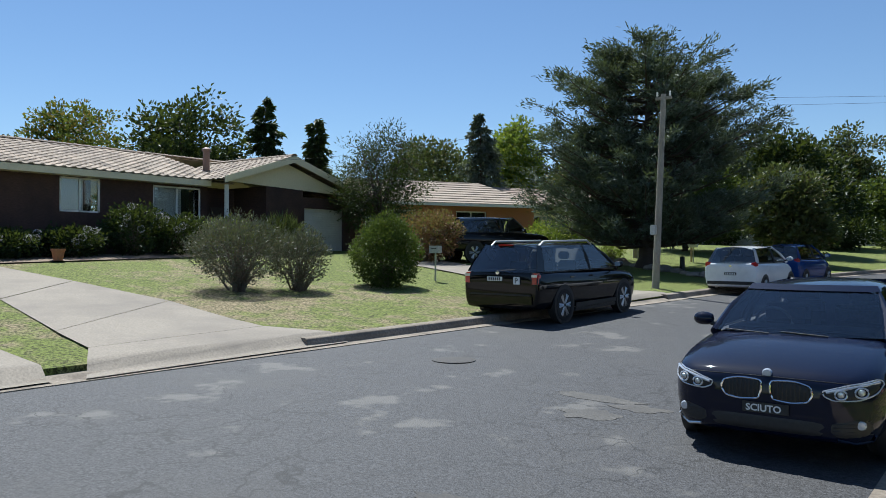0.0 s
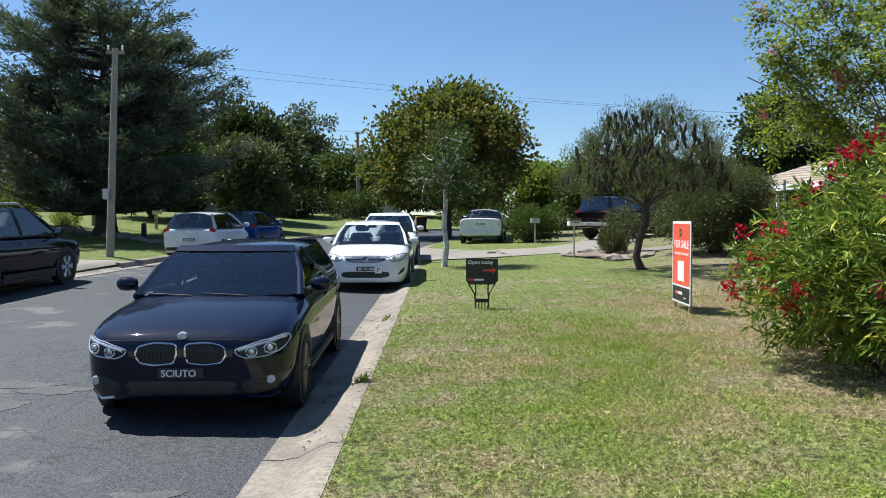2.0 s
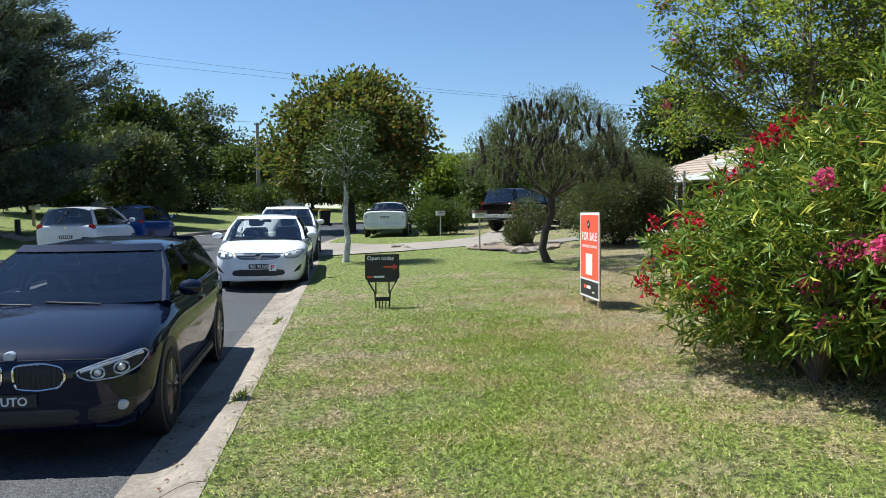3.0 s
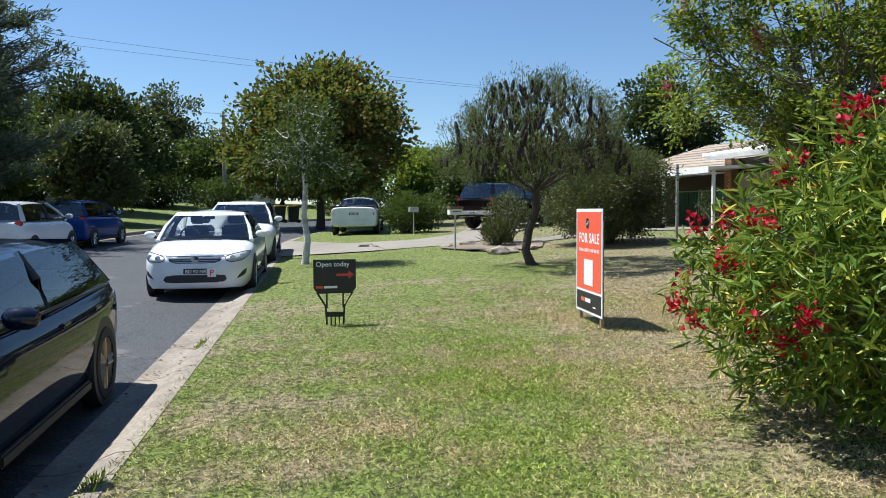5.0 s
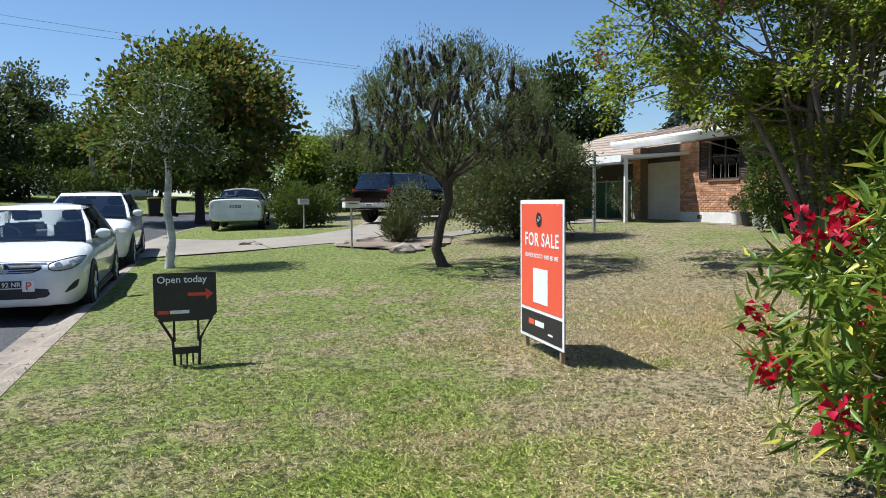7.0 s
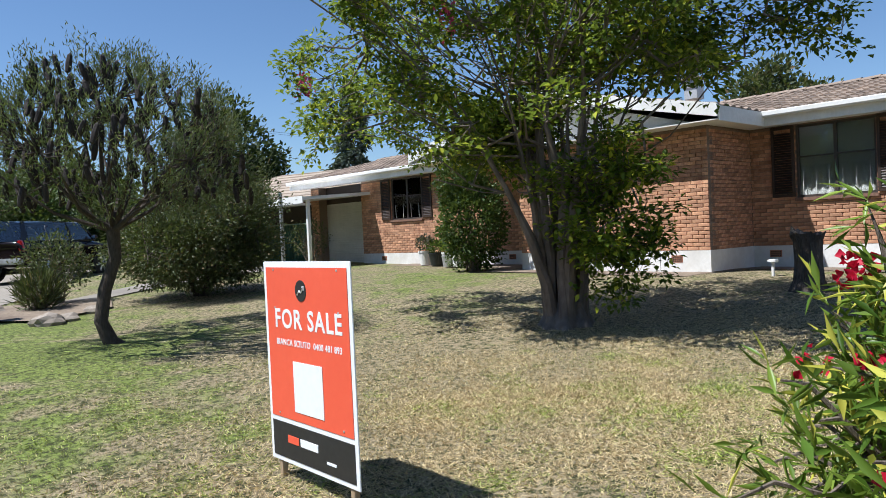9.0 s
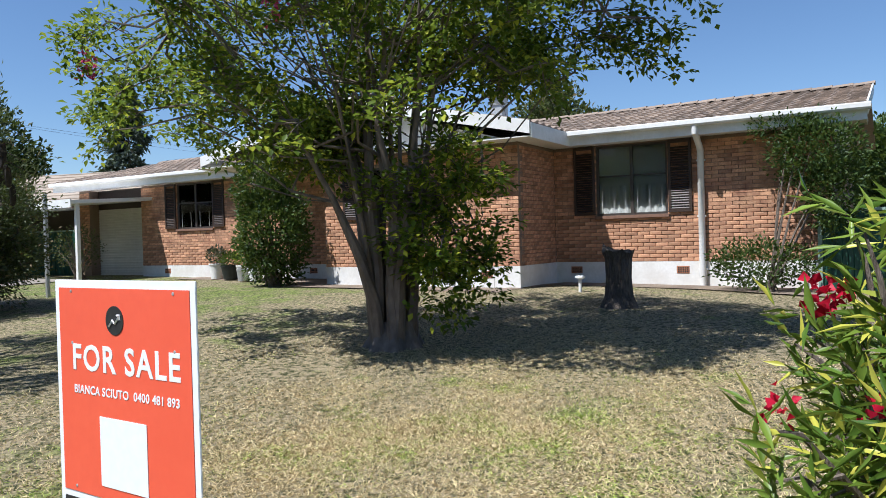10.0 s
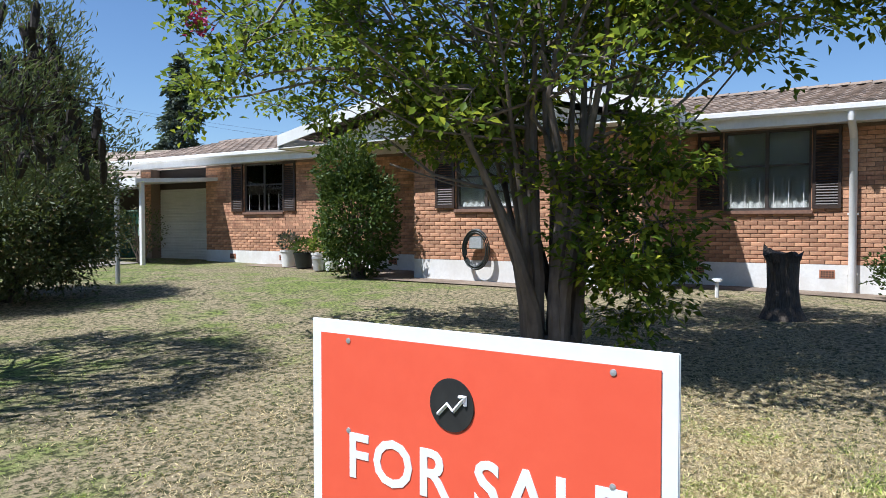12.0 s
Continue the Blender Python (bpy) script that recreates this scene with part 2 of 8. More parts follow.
M = {
    "asphalt": asphalt_mat(),
    "lawn": lawn_mat("lawn"), "blade": lawn_mat("grass_blades", True),
    "concrete": surf("concrete", (0.215, 0.185, 0.145), (0.32, 0.28, 0.225), 30, 0.6, (0.19, 0.165, 0.135), rough=0.88, bump=0.25),
    "kerb": surf("kerb_concrete", (0.20, 0.165, 0.125), (0.36, 0.305, 0.24), 26, 1.6, (0.13, 0.105, 0.08), rough=0.9, bump=0.4),
    "patch": surf("worn_patch", (0.050, 0.047, 0.043), (0.150, 0.142, 0.128), 45, 1.5, (0.055, 0.052, 0.050), rough=0.85, bump=0.6),
    "brick": surf("brick_clay", (0.47, 0.235, 0.125), (0.64, 0.37, 0.215), 30, 5.0, (0.30, 0.13, 0.075), rough=0.85, bump=0.45, patch=0.35, spread=0.30, rand="object"),
    "brick_i": surf("brick_clay_joined", (0.47, 0.235, 0.125), (0.64, 0.37, 0.215), 30, 5.0, (0.30, 0.13, 0.075), rough=0.85, bump=0.45, patch=0.35, spread=0.30, rand="island"),
    # brown mortar, its colour darkened to carry the thin joint shadows
    "mortar_shaded": surf("mortar_shaded", (0.20, 0.135, 0.095), (0.29, 0.205, 0.15), 60, 1.0, rough=0.95),
    "darkbrick": surf("dark_brick", (0.055, 0.030, 0.024), (0.090, 0.048, 0.037), 9, 1.0, (0.040, 0.025, 0.021), rough=0.9, stretch=(1, 1, 2.6)),
    "plinth": surf("painted_plinth", (0.72, 0.70, 0.655), (0.82, 0.80, 0.76), 18, 1.2, (0.60, 0.56, 0.50), rough=0.75, bump=0.15),
    "white": surf("white_paint", (0.76, 0.74, 0.70), (0.84, 0.82, 0.78), 20, 1.4, (0.66, 0.63, 0.57), rough=0.5, bump=0.08),
    "cream": surf("cream_paint", (0.66, 0.58, 0.40), (0.72, 0.64, 0.46), 14, 1.0, rough=0.6, bump=0.1),
    "rolldoor": surf("roller_door", (0.62, 0.59, 0.52), (0.70, 0.67, 0.60), 12, 1.0, (0.55, 0.52, 0.46), rough=0.5, bump=0.1),
    "tile": surf("roof_tile", (0.21, 0.155, 0.115), (0.33, 0.25, 0.19), 22, 0.8, (0.17, 0.13, 0.10), rough=0.85, bump=0.5, rand="island"),
    "tile_pale": surf("roof_tile_pale", (0.30, 0.235, 0.175), (0.41, 0.33, 0.25), 22, 0.8, (0.24, 0.19, 0.145), rough=0.85, bump=0.4, rand="island"),
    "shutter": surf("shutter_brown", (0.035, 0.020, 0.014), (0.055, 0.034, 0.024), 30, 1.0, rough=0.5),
    "winframe": surf("window_frame_dark", (0.045, 0.035, 0.030), (0.07, 0.056, 0.048), 30, 1.0, rough=0.4),
    "sill": surf("brick_sill", (0.16, 0.085, 0.055), (0.24, 0.13, 0.085), 25, 1.0, rough=0.8),
    "blind": surf("curtain", (0.62, 0.61, 0.58), (0.74, 0.73, 0.70), 8, 1.0, rough=0.9, stretch=(14, 14, 0.5)),
    # near-black colour standing in for shade inside rooms and vent slots
    "dark": surf("shade_dark", (0.02, 0.02, 0.02), (0.035, 0.033, 0.03), 8, 1.0, rough=0.9),
    "greenfence": surf("green_steel_fence", (0.012, 0.060, 0.037), (0.018, 0.078, 0.048), 10, 0.9, (0.024, 0.070, 0.047), rough=0.42, bump=0.05),
    "fencepost": surf("pale_green_post", (0.22, 0.31, 0.25), (0.28, 0.37, 0.30), 10, 1.0, rough=0.5),
    "timberfence": surf("timber_paling", (0.28, 0.20, 0.12), (0.40, 0.30, 0.19), 14, 1.2, (0.22, 0.17, 0.12), rough=0.85, stretch=(6, 6, 0.6)),
    "pole": surf("weathered_pole", (0.27, 0.235, 0.19), (0.40, 0.36, 0.30), 20, 1.0, (0.20, 0.17, 0.14), rough=0.9, stretch=(5, 5, 0.5), bump=0.5),
    "bark": surf("bark_grey_brown", (0.10, 0.075, 0.055), (0.22, 0.175, 0.135), 16, 1.6, (0.075, 0.055, 0.042), rough=0.9, stretch=(4, 4, 0.8), bump=0.8, dist=0.02),
    "barkdark": surf("bark_dark", (0.045, 0.033, 0.026), (0.095, 0.072, 0.056), 16, 1.4, rough=0.95, stretch=(4, 4, 0.8), bump=0.8, dist=0.02),
    "smoothbark": surf("bark_crape", (0.115, 0.088, 0.068), (0.225, 0.175, 0.140), 6, 2.2, (0.060, 0.046, 0.036), rough=0.7, stretch=(3, 3, 0.7), bump=0.3),
    "paperbark": surf("bark_birch", (0.58, 0.55, 0.50), (0.74, 0.71, 0.66), 7, 2.2, (0.12, 0.10, 0.085), rough=0.8, stretch=(1, 1, 3), bump=0.4),
    "stump": surf("old_stump", (0.055, 0.042, 0.034), (0.15, 0.12, 0.095), 14, 2.0, (0.03, 0.024, 0.02), rough=0.95, stretch=(4, 4, 0.6), bump=1.0, dist=0.03),
    "soil": surf("bare_soil", (0.17, 0.125, 0.085), (0.29, 0.225, 0.16), 18, 1.0, (0.12, 0.085, 0.06), rough=0.95, bump=0.8, dist=0.02),
    "rock": surf("garden_rock", (0.24, 0.195, 0.15), (0.38, 0.32, 0.26), 12, 2.0, (0.16, 0.13, 0.105), rough=0.9, bump=0.7),
    "orange": surf("sign_orange", (0.80, 0.105, 0.050), (0.84, 0.120, 0.058), 14, 0.9, (0.77, 0.098, 0.047), rough=0.45, bump=0.03),
    "signblack": surf("sign_black", (0.018, 0.017, 0.017), (0.028, 0.027, 0.026), 25, 1.0, rough=0.5, bump=0.03),
    "signwhite": surf("sign_white", (0.80, 0.80, 0.80), (0.86, 0.86, 0.86), 18, 1.0, rough=0.5, bump=0.02),
    "signred": surf("sign_red", (0.66, 0.07, 0.04), (0.70, 0.08, 0.05), 18, 1.0, rough=0.5, bump=0.0),
    "stake": surf("timber_stake", (0.30, 0.21, 0.12), (0.42, 0.31, 0.19), 20, 1.0, rough=0.8, stretch=(5, 5, 0.6)),
    "navy": paint("paint_black_blue", (0.0022, 0.0050, 0.019)),
    "black": paint("paint_black", (0.003, 0.003, 0.0045)),
    "carwhite": paint("paint_white", (0.74, 0.75, 0.76), 0.0, 0.35),
    "blue": paint("paint_blue", (0.010, 0.045, 0.19), 0.3, 0.3),
    "maroon": paint("paint_dark", (0.012, 0.007, 0.008)),
    "plastic": surf("black_plastic", (0.012, 0.012, 0.013), (0.022, 0.022, 0.022), 60, 1.0, rough=0.55, bump=0.1),
    "rubber": surf("tyre_rubber", (0.014, 0.014, 0.014), (0.028, 0.027, 0.026), 60, 2.0, rough=0.85),
    "alloy": surf("alloy", (0.50, 0.51, 0.52), (0.62, 0.63, 0.64), 30, 2.0, rough=0.28, metal=0.9, bump=0.02),
    "darkalloy": surf("dark_alloy", (0.16, 0.14, 0.12), (0.24, 0.21, 0.18), 30, 2.0, rough=0.32, metal=0.9, bump=0.02),
    "chrome": surf("chrome", (0.75, 0.75, 0.76), (0.82, 0.82, 0.83), 40, 2.0, rough=0.10, metal=1.0, bump=0.0),
    "redlens": surf("red_lens", (0.42, 0.012, 0.014), (0.50, 0.02, 0.02), 60, 2.0, rough=0.12, bump=0.0, coat=1.0),
    "lens": surf("lamp_lens", (0.55, 0.57, 0.60), (0.68, 0.70, 0.72), 30, 2.0, rough=0.08, metal=0.4, bump=0.0, coat=1.0),
    "plate": surf("number_plate", (0.70, 0.71, 0.70), (0.78, 0.79, 0.78), 60, 2.0, rough=0.4, bump=0.0),
    "cloth": surf("car_interior", (0.085, 0.085, 0.088), (0.13, 0.13, 0.134), 40, 2.0, rough=0.9),
    "wheelgrey": surf("pale_vinyl", (0.20, 0.195, 0.185), (0.27, 0.26, 0.25), 30, 2.0, rough=0.7),
    "glass": glass_mat("car_glass", (0.74, 0.79, 0.80), 2.15),
    "pane": glass_mat("window_glass", (0.90, 0.92, 0.92), 1.75),
    "metalgrey": surf("galvanised", (0.42, 0.42, 0.41), (0.54, 0.54, 0.53), 25, 2.0, rough=0.5, metal=0.5),
    "mailbrown": surf("letterbox_brown", (0.17, 0.10, 0.075), (0.24, 0.15, 0.11), 30, 2.0, rough=0.6),
    "binblack": surf("bin_plastic", (0.012, 0.016, 0.014), (0.02, 0.026, 0.022), 30, 2.0, rough=0.5),
    "bingreen": surf("bin_lid_green", (0.012, 0.20, 0.075), (0.016, 0.25, 0.09), 30, 2.0, rough=0.45),
    "binyellow": surf("bin_lid_yellow", (0.62, 0.40, 0.03), (0.70, 0.46, 0.04), 30, 2.0, rough=0.45),
    "terracotta": surf("terracotta", (0.34, 0.13, 0.065), (0.44, 0.19, 0.10), 25, 2.0, rough=0.85),
    "crape": leaf_mat("leaf_crape", (0.050, 0.100, 0.010), (0.190, 0.260, 0.024), (0.42, 0.44, 0.035), 0.20, 0.42),
    "oleander": leaf_mat("leaf_oleander", (0.085, 0.165, 0.020), (0.26, 0.35, 0.052), (0.50, 0.47, 0.07), 0.18, rough=0.34),
    "olive": leaf_mat("leaf_olive_dull", (0.058, 0.076, 0.032), (0.150, 0.170, 0.075), (0.15, 0.11, 0.055), 0.12, 0.18),
    "bottle": leaf_mat("leaf_bottlebrush", (0.090, 0.115, 0.055), (0.210, 0.240, 0.115), (0.17, 0.13, 0.06), 0.08, 0.22),
    "greyleaf": leaf_mat("leaf_silver_grey", (0.090, 0.092, 0.072), (0.215, 0.21, 0.17), (0.14, 0.11, 0.085), 0.2, 0.12),
    "cedar": leaf_mat("needle_blue_green", (0.058, 0.080, 0.060), (0.185, 0.22, 0.18), None, 0.1, 0.14, 0.6),
    "darkleaf": leaf_mat("leaf_dark", (0.014, 0.030, 0.009), (0.050, 0.080, 0.022), None, 0.1, 0.14, 0.5),
    "midleaf": leaf_mat("leaf_mid", (0.030, 0.060, 0.013), (0.100, 0.150, 0.036), None, 0.1, 0.2, 0.5),
    "bright": leaf_mat("leaf_bright", (0.12, 0.19, 0.022), (0.25, 0.31, 0.045), (0.33, 0.32, 0.03), 0.1, 0.4),
    "maple": leaf_mat("leaf_turning", (0.060, 0.085, 0.018), (0.120, 0.140, 0.030), (0.24, 0.115, 0.025), 0.24, 0.3),
    "redleaf": leaf_mat("leaf_red", (0.20, 0.075, 0.050), (0.33, 0.145, 0.095), (0.12, 0.10, 0.04), 0.2, 0.25),
    "hedge": leaf_mat("leaf_hedge", (0.035, 0.068, 0.012), (0.110, 0.160, 0.026), None, 0.1, 0.2),
    "seedpod": surf("seed_cone", (0.020, 0.015, 0.013), (0.045, 0.034, 0.028), 40, 2.0, rough=0.9),
    "redflower": leaf_mat("petal_red", (0.50, 0.006, 0.030), (0.72, 0.022, 0.070), None, 0.1, 0.3, glow=(0.75, 0.01, 0.04)),
    "pinkflower": leaf_mat("petal_pink", (0.72, 0.060, 0.20), (0.85, 0.17, 0.35), None, 0.1, 0.3, glow=(0.85, 0.12, 0.3)),
    "paleflower": leaf_mat("petal_pale", (0.42, 0.41, 0.43), (0.55, 0.53, 0.56), None, 0.1, 0.2, glow=(0.5, 0.5, 0.5)),
}

# ---------------------------------------------------------------- mesh tools
class Build:
    """Collects simple solids and makes one mesh of them."""
    def __init__(self):
        self.v, self.f = [], []

    def add(self, verts, faces):
        k = len(self.v)
        self.v += [tuple(p) for p in verts]
        self.f += [tuple(k + i for i in q) for q in faces]
        return self

    def box(self, c, s, m=None):
        x, y, z = (d / 2 for d in s)
        vs = [Vector((sx * x, sy * y, sz * z)) for sz in (-1, 1) for sy in (-1, 1) for sx in (-1, 1)]
        if m is not None:
            vs = [m @ p for p in vs]
        vs = [p + Vector(c) for p in vs]
        return self.add(vs, [(0, 2, 3, 1), (4, 5, 7, 6), (0, 1, 5, 4), (2, 6, 7, 3), (0, 4, 6, 2), (1, 3, 7, 5)])

    def span(self, x0, x1, y0, y1, z0, z1):
        return self.box(((x0 + x1) / 2, (y0 + y1) / 2, (z0 + z1) / 2), (abs(x1 - x0), abs(y1 - y0), abs(z1 - z0)))

    def tube(self, pts, radii, n=8, caps=True):
        pts = [Vector(p) for p in pts]
        rings = []
        for i, p in enumerate(pts):
            d = (pts[min(i + 1, len(pts) - 1)] - pts[max(i - 1, 0)]).normalized()
            a = d.cross(Vector((0, 0, 1)) if abs(d.z) < 0.95 else Vector((1, 0, 0))).normalized()
            b = d.cross(a)
            r = radii[i] if isinstance(radii, (list, tuple)) else radii
            rings.append([p + (a * math.cos(2 * math.pi * k / n) + b * math.sin(2 * math.pi * k / n)) * r for k in range(n)])
        k0 = len(self.v)
        for ring in rings:
            self.v += [tuple(p) for p in ring]
        for i in range(len(rings) - 1):
            for k in range(n):
                a, b = k0 + i * n + k, k0 + i * n + (k + 1) % n
                self.f.append((a, b, b + n, a + n))
        if caps:
            self.f.append(tuple(k0 + k for k in reversed(range(n))))
            self.f.append(tuple(k0 + (len(rings) - 1) * n + k for k in range(n)))
        return self

    def grid(self, fn, nu, nv):
        k0 = len(self.v)
        for i in range(nu + 1):
            for j in range(nv + 1):
                self.v.append(tuple(fn(i / nu, j / nv)))
        for i in range(nu):
            for j in range(nv):
                a = k0 + i * (nv + 1) + j
                self.f.append((a, a + nv + 1, a + nv + 2, a + 1))
        return self

    def plate(self, pts, depth):
        """A flat polygon (corners in order) with thickness along depth."""
        pts, d, n = [Vector(p) for p in pts], Vector(depth), len(pts)
        return self.add(pts + [p + d for p in pts], [tuple(reversed(range(n))), tuple(range(n, 2 * n))] + [(i, (i + 1) % n, n + (i + 1) % n, n + i) for i in range(n)])

    def lathe(self, prof, n=20, axis="z", at=(0, 0, 0)):
        """prof: (radius, height) rows turned about an axis."""
        k0, o = len(self.v), Vector(at)
        for r, h in prof:
            for k in range(n):
                c, s = r * math.cos(2 * math.pi * k / n), r * math.sin(2 * math.pi * k / n)
                self.v.append(tuple(o + Vector((c, s, h) if axis == "z" else (h, c, s) if axis == "x" else (c, h, s))))
        for i in range(len(prof) - 1):
            for k in range(n):
                a, b = k0 + i * n + k, k0 + i * n + (k + 1) % n
                self.f.append((a, b, b + n, a + n))
        return self

    def mesh(self, name, bevel=0.0, smooth=False, seg=2):
        me = bpy.data.meshes.new(name)
        me.from_pydata(self.v, [], self.f)
        bm = bmesh.new()
        bm.from_mesh(me)
        bmesh.ops.recalc_face_normals(bm, faces=bm.faces)
        if bevel:
            es = [e for e in bm.edges if len(e.link_faces) == 2 and e.calc_face_angle(0) > 0.5]
            bmesh.ops.bevel(bm, geom=es, offset=bevel, segments=seg, affect="EDGES", clamp_overlap=True)
        if smooth:
            for q in bm.faces:
                q.smooth = True
            for e in bm.edges:
                if len(e.link_faces) == 2 and e.calc_face_angle(0) > 0.75:
                    e.smooth = False
        bm.to_mesh(me)
        bm.free()
        return me


def part(name, b, mat, parent=None, label="", bevel=0.0, smooth=False, seg=2):
    ob = new(name, b.mesh(name, bevel, smooth, seg) if isinstance(b, Build) else b)
    ob.data.materials.clear()
    ob.data.materials.append(M[mat])
    ob.parent = parent
    if label:
        ob["label"] = label
    return ob


def thing(name, m, label, category, group=""):
    ob = new(name)
    ob.empty_display_size = 0.2
    ob.matrix_basis = m
    return tagged(ob, label, category, group)


def single(name, b, mat, label, category, group="", kind="", bevel=0.0, smooth=False):
    return tagged(part(name, b, mat, None, "", bevel, smooth), label, category, group, kind)


def text_part(name, words, size, m, mat, parent, bold=0.0, align="LEFT", spacing=1.0):
    """Lettering in the built-in font, lying in the xy plane of m."""
    cu = bpy.data.curves.new(name, "FONT")
    cu.body, cu.size, cu.extrude, cu.offset, cu.align_x, cu.resolution_u, cu.space_character = words, size, 0.0008, bold, align, 3, spacing
    tmp = bpy.data.objects.new(name, cu)
    scene.collection.objects.link(tmp)
    me = bpy.data.meshes.new_from_object(tmp.evaluated_get(bpy.context.evaluated_depsgraph_get()))
    bpy.data.objects.remove(tmp)
    me.transform(m)
    return part(name, me, mat, parent)


def leaves_mesh(name, pos, along, length, width, rng, fold=0.18, flat=0.5):
    """One mesh of many small folded leaves. pos, along: n x 3 arrays; flat: how far the blades turn to the sky."""
    n = len(pos)
    d = along / (np.linalg.norm(along, axis=1, keepdims=True) + 1e-9)
    up = rng.normal(size=(n, 3)) * (1 - flat) + np.array([0, 0, 1.0]) * flat
    s = np.cross(d, up)
    s /= np.linalg.norm(s, axis=1, keepdims=True) + 1e-9
    u = np.cross(s, d)
    ln = (length * rng.uniform(0.65, 1.25, n))[:, None]
    wd = (width * rng.uniform(0.7, 1.2, n))[:, None]
    v = np.empty((n, 4, 3))
    v[:, 0] = pos
    v[:, 1] = pos + d * ln * 0.48 + s * wd * 0.5 + u * wd * fold
    v[:, 2] = pos + d * ln - u * ln * 0.10
    v[:, 3] = pos + d * ln * 0.48 - s * wd * 0.5 + u * wd * fold
    me = bpy.data.meshes.new(name)
    me.vertices.add(4 * n)
    me.vertices.foreach_set("co", v.reshape(-1))
    me.loops.add(6 * n)
    base = (np.arange(n) * 4)[:, None]
    me.loops.foreach_set("vertex_index", (base + np.array([0, 1, 2, 0, 2, 3])[None]).reshape(-1).astype(np.int32))
    me.polygons.add(2 * n)
    me.polygons.foreach_set("loop_start", (np.arange(2 * n) * 3).astype(np.int32))
    me.update(calc_edges=True)
    return me


# ---------------------------------------------------------------- the lie of the land
def road_z(y):
    return 0.02 * max(-20.0, min(y, 50.0)) - 0.06


def bend(y):
    return 0.012 * max(0.0, y - 28.0) ** 2 if y < 60 else 12.29 + 0.77 * (y - 60)


def kerb_r(y):
    return -0.9 + 0.016 * (max(-10.0, min(y, 24.0)) - 4.0) + bend(y)


def kerb_l(y):
    return -9.3 + 0.1 * (max(-40.0, min(y, 28.0)) - 8.0) + bend(y) * 0.9


def ground_z(x, y):
    r = road_z(y)
    if x >= kerb_r(y):
        d = x - kerb_r(y)
        if d < 0.5:
            return r + 0.13 * (d / 0.5) ** 1.5
        z = r + 0.13 + float(np.interp(d - 0.5, [0, 4.4, 6.5, 9.6, 15.5], [0, 0.14, 0.17, 0.34, 0.57]))
        return min(z, max(r + 0.2, 0.80 + 0.0085 * y))
    if x > kerb_l(y):
        return r + 0.022 * (kerb_r(y) - x)
    e, d = r + 0.022 * (kerb_r(y) - kerb_l(y)), kerb_l(y) - x
    if d < 0.15:
        return e + d
    return e + 0.15 + float(np.interp(d, [0, 2.5, 16, 60], [0, 0.12, 1.15, 1.6]))

# ---------------------------------------------------------------- ground, road, kerbs, drives
YS = [-1500, -400, -120, -60] + [-40 + 1.0 * i for i in range(106)] + [68, 72, 78, 86, 96, 110, 140, 200, 400, 1500]
LEFT = [1600, 500, 200, 110, 70, 50, 40, 34, 29, 25, 22, 19, 16.5, 14, 12, 10, 8, 6.5, 5, 3.8, 2.5, 1.4, 0.6, 0.16]
RIGHT = [0.5, 0.75, 1.2, 1.8, 2.4, 3, 3.7, 4.4, 5.2, 6, 7, 8, 9.2, 10.4, 12, 13.6, 15.5, 17.5, 20, 24, 30, 40, 55, 80, 130, 250, 600, 1600]


def lumps(x, y):
    return 0.018 * noise.noise((x * 0.9, y * 0.9, 0)) + 0.03 * noise.noise((x * 0.25, y * 0.25, 3))


def ground_sheet():
    b, w = Build(), len(LEFT) + 2 + len(RIGHT)
    for y in YS:
        xl, xr = kerb_l(y), kerb_r(y)
        for d in LEFT:
            b.v.append((xl - d, y, ground_z(xl - d, y) + (lumps(xl - d, y) if d > 0.5 else -0.02)))
        b.v.append((xl - 0.05, y, road_z(y) - 0.3))
        b.v.append((xr + 0.1, y, road_z(y) - 0.3))
        for d in RIGHT:
            b.v.append((xr + d, y, ground_z(xr + d, y) + (lumps(xr + d, y) if d > 0.8 else 0.0)))
    for i in range(len(YS) - 1):
        for j in range(w - 1):
            a = i * w + j
            b.f.append((a, a + 1, a + w + 1, a + w))
    return b


single("ground", ground_sheet(), "lawn", "mown summer lawn, patchy green and straw yellow", "lawn", kind="structure", smooth=True)

RY = [-400, -120, -60] + [-40 + 1.0 * i for i in range(106)] + [68, 72, 78, 86, 96, 110, 140, 200]
rb = Build()
for y in RY:
    for k in range(9):
        x = kerb_r(y) + (kerb_l(y) - kerb_r(y)) * k / 8
        rb.v.append((x, y, ground_z(min(x, kerb_r(y) - 1e-4), y) if k < 8 else ground_z(x + 1e-3, y)))
for i in range(len(RY) - 1):
    for k in range(8):
        rb.f.append((i * 9 + k, i * 9 + k + 1, i * 9 + k + 10, i * 9 + k + 9))
single("road", rb, "asphalt", "worn dark asphalt road with cracks and pale patches", "road", kind="structure", smooth=True)


